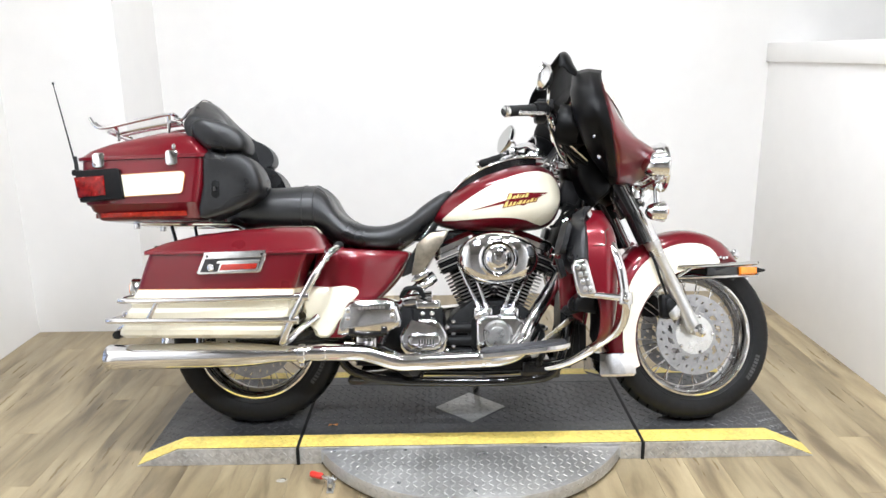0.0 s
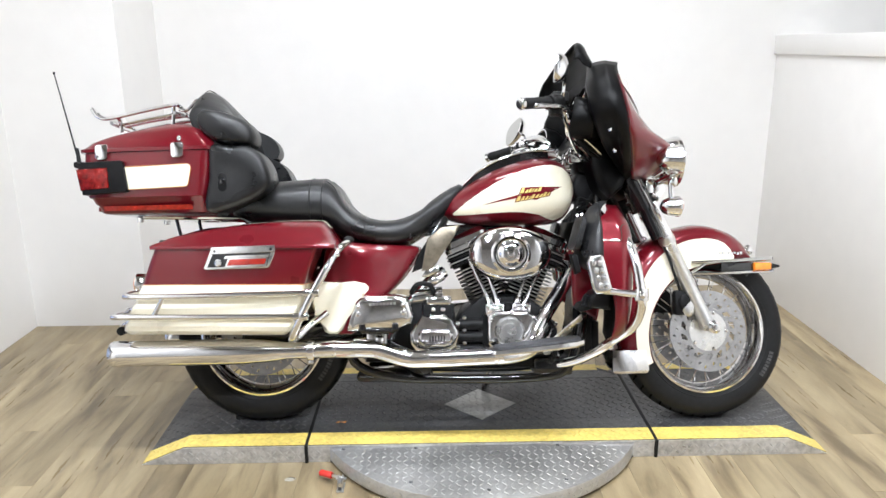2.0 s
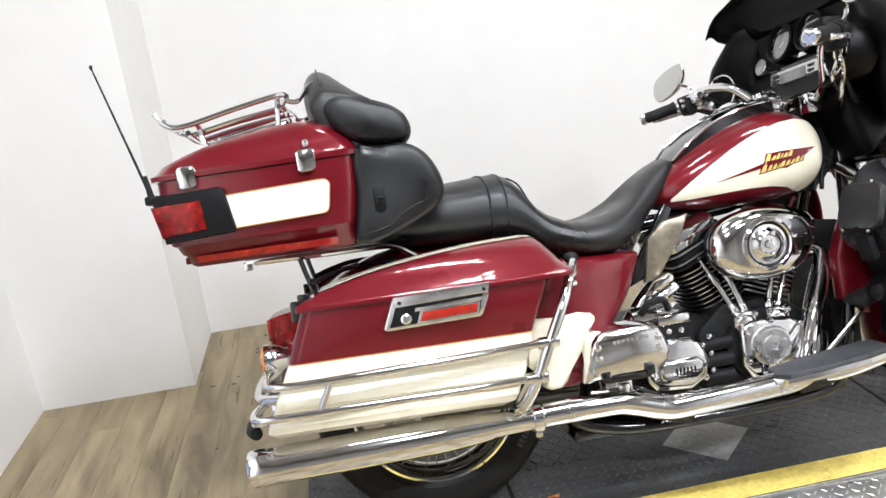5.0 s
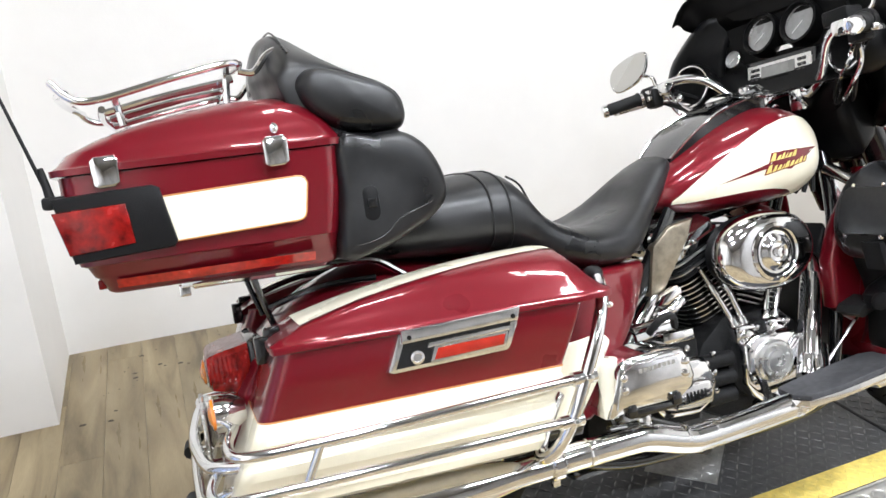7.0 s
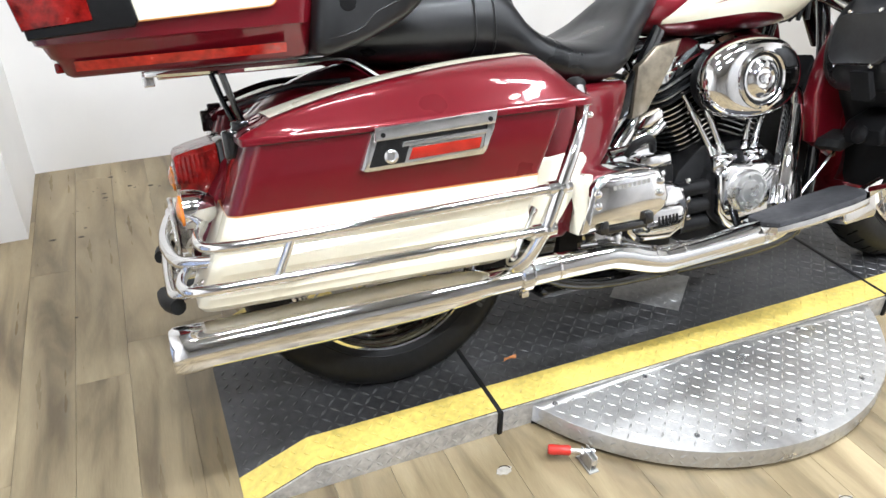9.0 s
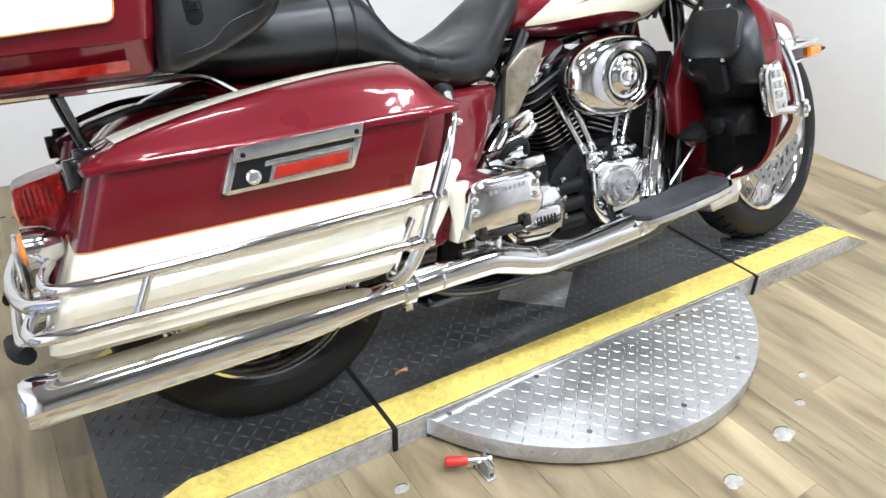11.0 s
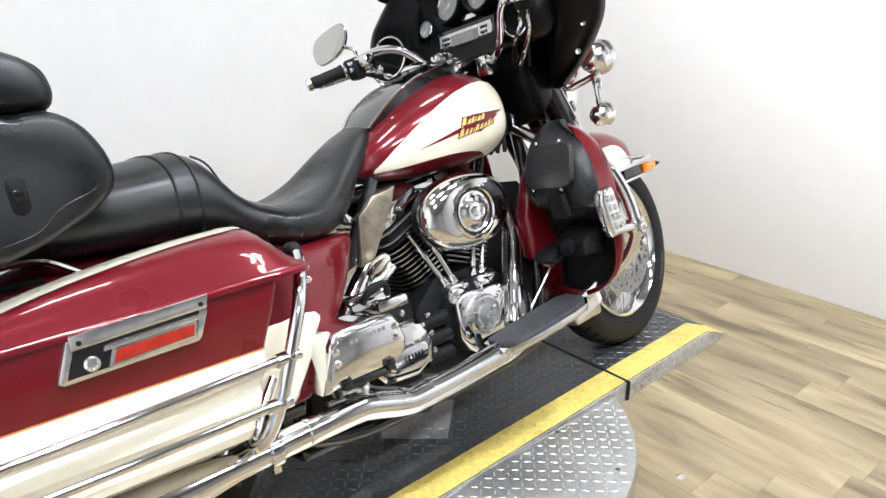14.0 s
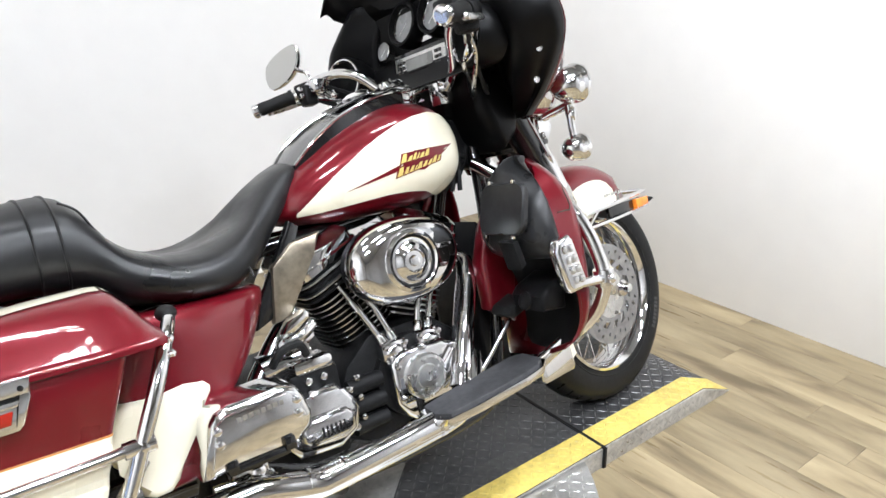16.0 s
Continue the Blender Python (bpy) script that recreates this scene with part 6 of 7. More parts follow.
# exhaust
for sgn in (-1, 1):
    muf = part("muffler", lathe(((0.030, 0), (0.040, -0.002), (0.044, 0.006), (0.0445, 0.03), (0.043, 0.05), (0.0435, 0.30), (0.042, 0.46), (0.036, 0.54), (0.028, 0.60), (0.027, 0.66)), along((-0.462, sgn * 0.255, 0.276), (1, sgn * 0.047, 0.018)), 32), CHROME, bike, "long chrome muffler")
    part("muffler_bore", lathe(((0.030, 0.004), (0.028, 0.05), (0, 0.051)), along((-0.463, sgn * 0.255, 0.276), (1, sgn * 0.047, 0.018)), 24), GAP, muf)
    part("muffler_clamp", join(lathe(((0.031, 0), (0.034, 0.003), (0.034, 0.022), (0.031, 0.025)), along((0.205, sgn * 0.285, 0.287), (1, 0, 0.01)), 24), box(0.209, 0.226, sgn * 0.285 - 0.006, sgn * 0.285 + 0.006, 0.24, 0.262, 0.002)), CHROME, muf, "chrome muffler clamp")
    pipe = part("exhaust_pipe", tube(((0.19, sgn * 0.285, 0.287), (0.40, sgn * 0.287, 0.287), (0.45, sgn * 0.288, 0.280), (0.535, sgn * 0.29, 0.255), (0.60, sgn * 0.29, 0.252), (0.80, sgn * 0.285, 0.258), (0.90, sgn * 0.27, 0.262), (0.97, sgn * 0.235, 0.285), (1.02, sgn * 0.185, 0.345)), 0.0265, 16, 5), CHROME, bike, "chrome exhaust pipe")
    part("heat_shield", tube(((0.235, sgn * 0.2875, 0.291), (0.40, sgn * 0.290, 0.292), (0.45, sgn * 0.291, 0.286), (0.535, sgn * 0.293, 0.2605), (0.60, sgn * 0.293, 0.2575), (0.86, sgn * 0.283, 0.266)), 0.0275, 16, 5), CHROME, pipe, "chrome heat shield")
    for x, z in ((0.29, 0.2925), (0.52, 0.266), (0.60, 0.2585), (0.83, 0.266)):
        part("shield_clamp", lathe(((0.0275, 0), (0.0292, 0.002), (0.0292, 0.010), (0.0275, 0.012)), along((x, sgn * 0.291, z), (1, 0, -0.25 if x == 0.52 else 0.0)), 20), CHROME, pipe)
hp = part("header_pipe", tube(((1.090, -0.045, 0.560), (1.122, -0.072, 0.548), (1.117, -0.092, 0.526), (1.070, -0.128, 0.461), (1.024, -0.163, 0.398), (0.979, -0.195, 0.321), (0.955, -0.212, 0.288)), 0.024, 16, 5), CHROME, bike, "chrome front header pipe")
part("header_shield", tube(((1.100, -0.112, 0.505), (1.068, -0.136, 0.458), (1.022, -0.171, 0.396), (0.985, -0.198, 0.332)), 0.0255, 14), CHROME, hp)
part("rear_header", tube(((0.665, -0.055, 0.54), (0.62, -0.075, 0.51), (0.57, -0.085, 0.46), (0.52, -0.10, 0.40), (0.48, -0.15, 0.33), (0.47, -0.24, 0.28)), 0.023, 14), CHROME, bike, "chrome rear header pipe")
part("crossover", tube(((0.60, -0.27, 0.225), (0.56, -0.1, 0.20), (0.50, 0.1, 0.20), (0.45, 0.27, 0.26)), 0.022, 12), RUSTY, bike)

# engine
eng = part("crankcase", join(slab(((0.70, 0.24), (0.78, 0.20), (0.98, 0.195), (1.06, 0.235), (1.07, 0.33), (1.03, 0.40), (0.96, 0.455), (0.80, 0.455), (0.73, 0.40), (0.69, 0.32)), -0.125, 0.125, 0.015), lathe(((0.095, -0.14), (0.10, -0.12), (0.10, 0.12), (0.095, 0.14)), along((0.885, 0, 0.335), (0, 1, 0)), 32)), WRINKLE, bike, "black wrinkle-finish crankcase")
CYL = ((0.835, 0.440, -22.5), (0.945, 0.440, 22.5))


def rect_ring(m, hx, hy, z, r, n=5):
    out = []
    for sx, sy, a0 in ((1, 1, 0), (-1, 1, 90), (-1, -1, 180), (1, -1, 270)):
        for k in range(n + 1):
            a = radians(a0 + 90 * k / n)
            out.append(m @ Vector((sx * (hx - r) + r * math.cos(a), sy * (hy - r) + r * math.sin(a), z)))
    return out


for cx, cz, ang in CYL:
    m = Matrix.Translation((cx, 0, cz)) @ Matrix.Rotation(radians(ang), 4, "Y")
    cyl = part("cylinder", lathe(((0.06, -0.01), (0.06, 0.20)), m, 28), WRINKLE, eng, "black cylinder barrel")
    for k in range(10):
        z = 0.012 + 0.0135 * k
        hx, hy = 0.078 + 0.0006 * k, 0.092
        fin = part("cooling_fin", loft([rect_ring(m, hx - 0.006, hy - 0.006, z - 0.0012, 0.05), rect_ring(m, hx, hy, z - 0.0008, 0.05), rect_ring(m, hx, hy, z + 0.0030, 0.05), rect_ring(m, hx - 0.006, hy - 0.006, z + 0.0036, 0.05)]), WRINKLE, cyl)
        part("fin_edge", loft([rect_ring(m, hx + 0.0006, hy + 0.0006, z - 0.0006, 0.05), rect_ring(m, hx + 0.0006, hy + 0.0006, z + 0.0028, 0.05)], False), FIN, cyl)
    head = part("cylinder_head", loft([rect_ring(m, 0.082, 0.10, 0.150, 0.035), rect_ring(m, 0.085, 0.105, 0.155, 0.035), rect_ring(m, 0.087, 0.108, 0.20, 0.035), rect_ring(m, 0.082, 0.10, 0.205, 0.035)]), WRINKLE, eng, "black cylinder head")
    for k in range(4):
        z = 0.158 + 0.0125 * k
        part("head_fin", loft([rect_ring(m, 0.090, 0.112, z, 0.036), rect_ring(m, 0.0925, 0.1145, z + 0.0008, 0.036), rect_ring(m, 0.0925, 0.1145, z + 0.004, 0.036), rect_ring(m, 0.090, 0.112, z + 0.0048, 0.036)]), FIN if k % 2 else WRINKLE, head)
    rb = part("rocker_cover", loft([rect_ring(m, 0.088, 0.108, 0.208, 0.03), rect_ring(m, 0.089, 0.109, 0.222, 0.03), rect_ring(m, 0.084, 0.104, 0.226, 0.03), rect_ring(m, 0.084, 0.104, 0.245, 0.03), rect_ring(m, 0.070, 0.088, 0.262, 0.03), rect_ring(m, 0.04, 0.055, 0.268, 0.03)]), CHROME, eng, "chrome rocker cover")
    for sx, sy in ((0.06, -0.098), (-0.06, -0.098), (0.0, -0.108)):
        part("cover_bolt", lathe(((0.007, 0), (0.007, 0.006), (0.004, 0.0075), (0, 0.0075)), m @ Matrix.Translation((sx, sy, 0.222)), 10), CHROME, rb)
    # pushrod tubes and tappet block
    s = 1 if ang > 0 else -1
    for k, dx in enumerate((0.012, 0.048)):
        p0 = Vector((0.89 + s * (0.032 + 0.028 * k), -0.128, 0.425))
        p1 = m @ Vector((s * (-0.028 + 0.045 * k) * 1.0, -0.103, 0.165))
        pr = part("pushrod_tube", tube((p0, p1), 0.0085, 12, smooth=False), CHROME, eng, "chrome pushrod tube")
        part("tube_collar", (lathe(((0.0125, 0), (0.0125, 0.022), (0.0095, 0.026)), along(p0, p1 - p0), 14), lathe(((0.0115, 0), (0.0115, 0.03), (0.0095, 0.034)), along(p0.lerp(p1, 0.52), p1 - p0), 14)), CHROME, pr)
    part("tappet_block", join(box(0.89 + s * 0.047 - 0.034, 0.89 + s * 0.047 + 0.034, -0.155, -0.10, 0.385, 0.43, 0.008), ell(0.89 + s * 0.047, -0.15, 0.405, 0.028, 0.012, 0.018)), CHROME, eng, "chrome tappet block")
    for dx in (-0.026, 0.026):
        part("cover_bolt", lathe(((0.006, 0), (0.006, 0.006), (0, 0.008)), along((0.89 + s * 0.047 + dx, -0.155, 0.42), (0, -1, 0)), 10), CHROME, eng)
# gear-case cover and timer cover
gc = part("gear_cover", slab(((0.835, 0.255), (0.87, 0.225), (0.93, 0.225), (0.975, 0.26), (0.995, 0.32), (0.99, 0.385), (0.955, 0.405), (0.845, 0.405), (0.815, 0.385), (0.815, 0.29)), -0.175, -0.12, 0.014, 4), CHROME, eng, "chrome gear-case cover")
part("timer_cover", lathe(((0.051, 0), (0.053, 0.010), (0.049, 0.017), (0.044, 0.018), (0.042, 0.013), (0.029, 0.013), (0.027, 0.018), (0.010, 0.019), (0.009, 0.015), (0, 0.015)), along((0.893, -0.174, 0.335), (0, -1, 0)), 36), ALLOY, gc, "round chrome timer cover")
for k in range(5):
    a = 2 * math.pi * k / 5 + 0.3
    part("cover_bolt", lathe(((0.005, 0), (0.005, 0.003), (0, 0.004)), along((0.893 + 0.0355 * math.cos(a), -0.188, 0.335 + 0.0355 * math.sin(a)), (0, -1, 0)), 10), ALLOY, gc)
for x, z in ((0.828, 0.30), (0.828, 0.375), (0.86, 0.24), (0.94, 0.24), (0.985, 0.30), (0.98, 0.38), (0.90, 0.40)):
    part("cover_bolt", lathe(((0.0075, 0), (0.0075, 0.006), (0.004, 0.008), (0, 0.008)), along((x, -0.174, z), (0, -1, 0)), 10), CHROME, gc)
# oval air cleaner
acm = along((0.897, -0.10, 0.605), (0, -1, 0))


def oval(prof, m=None, n=48):
    mm = m or acm
    return loft([[mm @ Vector((r * 1.53 * math.cos(a) * (1 - 0.03 * math.cos(2 * a)), r * math.sin(a), h)) for a in (2 * math.pi * k / n for k in range(n))] for r, h in prof])


ac = part("air_cleaner", oval(((0.082, 0.048), (0.0945, 0.052), (0.0975, 0.062), (0.0972, 0.074), (0.094, 0.086), (0.088, 0.096), (0.078, 0.104), (0.066, 0.109))), CHROME, eng, "oval chrome air cleaner cover", 60)
part("cleaner_dish", lathe(((0.071, 0.102), (0.069, 0.113), (0.062, 0.1165), (0.058, 0.112), (0.048, 0.108), (0.040, 0.111), (0.035, 0.118), (0.026, 0.121), (0.022, 0.116), (0.013, 0.1165), (0.010, 0.126), (0.0, 0.127)), acm, 40), CHROME, ac, "dished chrome cleaner centre")
part("cleaner_ring", ring([(0.052, 0.110), (0.055, 0.1118), (0.058, 0.1126), (0.055, 0.109)], acm, 40), WRINKLE, ac)
part("cleaner_backplate", oval(((0.084, 0.020), (0.090, 0.022), (0.090, 0.046), (0.086, 0.05))), WRINKLE, ac)
part("intake_manifold", join(tube(((0.80, -0.03, 0.60), (0.89, -0.06, 0.61), (0.98, -0.03, 0.60)), 0.03, 14), box(0.85, 0.93, -0.10, -0.02, 0.57, 0.65, 0.015)), WRINKLE, eng)
# transmission, covers and lower clutter
tr = part("gearbox", join(slab(((0.38, 0.22), (0.70, 0.22), (0.72, 0.30), (0.70, 0.40), (0.64, 0.44), (0.50, 0.43), (0.40, 0.38)), -0.135, 0.125, 0.016), box(0.585, 0.70, -0.15, -0.10, 0.27, 0.43, 0.01)), WRINKLE, bike, "black gearbox casing")
rcv = part("release_cover", slab(((0.545, 0.290), (0.565, 0.264), (0.66, 0.256), (0.705, 0.280), (0.718, 0.325), (0.708, 0.358), (0.685, 0.378), (0.672, 0.394), (0.61, 0.394), (0.595, 0.378), (0.56, 0.366), (0.543, 0.33)), -0.185, -0.13, 0.014, 4), CHROME, tr, "chrome gearbox side cover")
part("cover_boss", slab(((0.572, 0.302), (0.588, 0.286), (0.67, 0.284), (0.692, 0.30), (0.694, 0.330), (0.678, 0.344), (0.588, 0.344), (0.572, 0.330)), -0.203, -0.18, 0.010, 3), CHROME, rcv)
for k in range(6):
    part("boss_rib", box(0.612 + 0.010 * k, 0.616 + 0.010 * k, -0.2045, -0.202, 0.303, 0.323), WRINKLE, rcv)
for x, z in ((0.575, 0.36), (0.712, 0.36), (0.572, 0.275), (0.712, 0.275), (0.625, 0.41), (0.66, 0.41)):
    part("cover_bolt", lathe(((0.008, 0), (0.008, 0.008), (0.004, 0.010), (0, 0.010)), along((x, -0.15, z), (0, -1, 0)), 10), CHROME, tr)
for k in range(3):
    part("case_rib", tube(((0.715, -0.135, 0.265 + 0.045 * k), (0.80, -0.135, 0.265 + 0.045 * k)), 0.019, 12, smooth=False), WRINKLE, tr)
    part("cover_bolt", lathe(((0.007, 0), (0.007, 0.006), (0, 0.008)), along((0.735, -0.15, 0.29 + 0.045 * k), (0, -1, 0)), 10), CHROME, tr)
part("starter_motor", join(tube(((0.55, -0.09, 0.445), (0.66, -0.09, 0.455)), 0.034, 18, smooth=False), box(0.60, 0.69, -0.155, -0.09, 0.425, 0.455, 0.008)), CHROME, tr, "chrome starter cover")
part("hose_loop", tube(((0.55, -0.17, 0.47), (0.57, -0.19, 0.50), (0.61, -0.18, 0.50), (0.63, -0.16, 0.47)), 0.009, 8), RUBBER, tr)
bx = part("brake_cylinder_cover", slab(((0.340, 0.352), (0.352, 0.395), (0.368, 0.448), (0.382, 0.463), (0.41, 0.470), (0.50, 0.471), (0.535, 0.464), (0.548, 0.445), (0.560, 0.405), (0.552, 0.375), (0.515, 0.365), (0.36, 0.350)), -0.315, -0.20, 0.016, 4), CHROME, bike, "chrome rear master cylinder cover")
part("cover_face", slab(((0.358, 0.372), (0.380, 0.445), (0.40, 0.456), (0.52, 0.457), (0.542, 0.41), (0.535, 0.385)), -0.3195, -0.312, 0.003, 2), CHROME, bx)
part("cover_badge", join(*[box(0.415 + 0.0115 * k, 0.423 + 0.0115 * k, -0.3208, -0.319, 0.437 + 0.0005 * k, 0.446 + 0.0005 * k) for k in range(8)]), ALLOY, bx, "silver badge bar")
for x, z in ((0.378, 0.435), (0.378, 0.41), (0.530, 0.44), (0.528, 0.415)):
    part("cover_bolt", lathe(((0.008, 0), (0.008, 0.004), (0.005, 0.006), (0, 0.006)), along((x, -0.319, z), (0, -1, 0)), 12), CHROME, bx)
part("cover_latch", join(box(0.385, 0.50, -0.318, -0.29, 0.345, 0.362, 0.005), box(0.38, 0.402, -0.322, -0.30, 0.35, 0.376, 0.004), box(0.49, 0.512, -0.322, -0.30, 0.352, 0.378, 0.004)), GLOSSBLACK, bx, "black latch bar")
part("brake_linkage", join(box(0.40, 0.47, -0.27, -0.21, 0.295, 0.345, 0.008), tube(((0.40, -0.27, 0.315), (0.36, -0.27, 0.318)), 0.009, 10, smooth=False), ell(0.445, -0.275, 0.32, 0.018, 0.012, 0.018)), CHROME, bike, "small chrome brake linkage")
# frame
part("frame", join(*[tube(p, 0.017, 10) for s in (-1, 1) for p in (
    ((1.24, 0.04 * s, 0.86), (1.20, 0.10 * s, 0.66), (1.16, 0.125 * s, 0.40), (1.11, 0.13 * s, 0.21), (1.0, 0.13 * s, 0.165), (0.7, 0.13 * s, 0.16), (0.45, 0.13 * s, 0.175), (0.33, 0.13 * s, 0.25), (0.36, 0.12 * s, 0.45), (0.48, 0.09 * s, 0.66), (0.55, 0.05 * s, 0.71)),
    ((1.22, 0.03 * s, 0.90), (0.95, 0.04 * s, 0.72), (0.60, 0.06 * s, 0.69), (0.35, 0.11 * s, 0.64), (0.0, 0.13 * s, 0.64)),
    ((0.36, 0.15 * s, 0.30), (0.18, 0.15 * s, 0.31), (0.0, 0.13 * s, AXLE)))], box(0.345, 0.62, -0.12, 0.12, 0.145, 0.185, 0.02), box(0.98, 1.12, -0.14, 0.14, 0.17, 0.235, 0.012)), GLOSSBLACK, bike, "black steel frame")
part("swingarm", mirrored(slab(((-0.05, 0.295), (0.36, 0.275), (0.38, 0.34), (0.30, 0.36), (-0.05, 0.345)), -0.165, -0.125, 0.01)), GLOSSBLACK, bike, "black swingarm")
part("rear_shock", mirrored(join(tube(((0.02, -0.155, 0.36), (0.10, -0.165, 0.62)), 0.025, 14, smooth=False), tube(((0.03, -0.155, 0.38), (0.06, -0.16, 0.50)), 0.032, 14, smooth=False))), GLOSSBLACK, bike, "black rear shock")
part("rear_caliper", box(-0.12, -0.03, -0.125, -0.07, 0.36, 0.46, 0.015), WRINKLE, bike, "black rear brake caliper")
part("jiffy_stand", join(tube(((0.86, 0.13, 0.17), (0.82, 0.22, 0.06), (0.80, 0.27, -0.07)), 0.012, 10), box(0.775, 0.84, 0.25, 0.30, -0.082, -0.07, 0.004)), CHROME, bike, "chrome side stand")
DEFLECTOR = mat("brown_grey_steel", (0.30, 0.26, 0.20), 0.35, 0.9, var=0.2, scale=9)
part("lower_panel", slab(((0.585, 0.545), (0.605, 0.66), (0.655, 0.70), (0.725, 0.71), (0.70, 0.665), (0.655, 0.60), (0.625, 0.55)), -0.145, -0.12, 0.006), DEFLECTOR, bike, "bare metal heat deflector")
part("deflector_left", slab(((0.585, 0.545), (0.605, 0.66), (0.655, 0.70), (0.725, 0.71), (0.70, 0.665), (0.655, 0.60), (0.625, 0.55)), 0.12, 0.145, 0.006), ALLOY, bike)
part("coil_cover", slab(((0.585, 0.526), (0.600, 0.548), (0.640, 0.566), (0.650, 0.558), (0.648, 0.544), (0.61, 0.524)), -0.178, -0.145, 0.008), CHROME, bike, "chrome switch cover")
part("shield_pipe", tube(((0.595, -0.15, 0.498), (0.625, -0.158, 0.510), (0.66, -0.15, 0.526)), 0.015, 14), CHROME, bike, "short chrome shield pipe")
part("under_seat_gloss", slab(((0.60, 0.56), (0.685, 0.73), (0.665, 0.745), (0.57, 0.60), (0.55, 0.54)), -0.135, -0.115, 0.004), GLOSSBLACK, bike, "black frame side rail")
for k in range(4):
    part("wire_loom", tube(((1.10 + 0.01 * k, -0.05 - 0.02 * k, 0.72), (1.15, -0.07 - 0.01 * k, 0.74 + 0.02 * k), (1.20, -0.06, 0.80), (1.24, -0.04, 0.90)), 0.006, 6), RUBBER, bike)
reg = part("voltage_regulator", box(1.165, 1.20, -0.075, 0.075, 0.22, 0.36, 0.006), WRINKLE, bike, "black finned voltage regulator")
for k in range(9):
    part("regulator_fin", box(1.20, 1.226, -0.072 + 0.0165 * k, -0.066 + 0.0165 * k, 0.225, 0.355, 0.001), WRINKLE, reg)
part("downtube_cover", slab(((1.125, 0.20), (1.165, 0.20), (1.19, 0.42), (1.205, 0.58), (1.18, 0.63), (1.15, 0.58), (1.13, 0.40)), -0.095, 0.095, 0.012, 3), PLASTIC, bike, "black cover between the frame downtubes")
part("neck_cover", slab(((1.13, 0.80), (1.22, 0.76), (1.30, 0.82), (1.27, 0.92), (1.16, 0.90), (1.13, 0.84)), -0.06, 0.06, 0.02, 3), PLASTIC, bike, "black steering neck cover")
part("horn_cover", join(ell(1.02, 0.14, 0.62, 0.05, 0.02, 0.07), box(0.98, 1.06, 0.10, 0.13, 0.57, 0.67, 0.01)), CHROME, bike, "chrome horn cover")
part("primary_cover", slab(((0.52, 0.24), (0.62, 0.20), (0.90, 0.21), (1.02, 0.27), (1.03, 0.36), (0.98, 0.42), (0.85, 0.43), (0.60, 0.41), (0.52, 0.34)), 0.12, 0.20, 0.03, 4), CHROME, bike, "chrome primary cover")

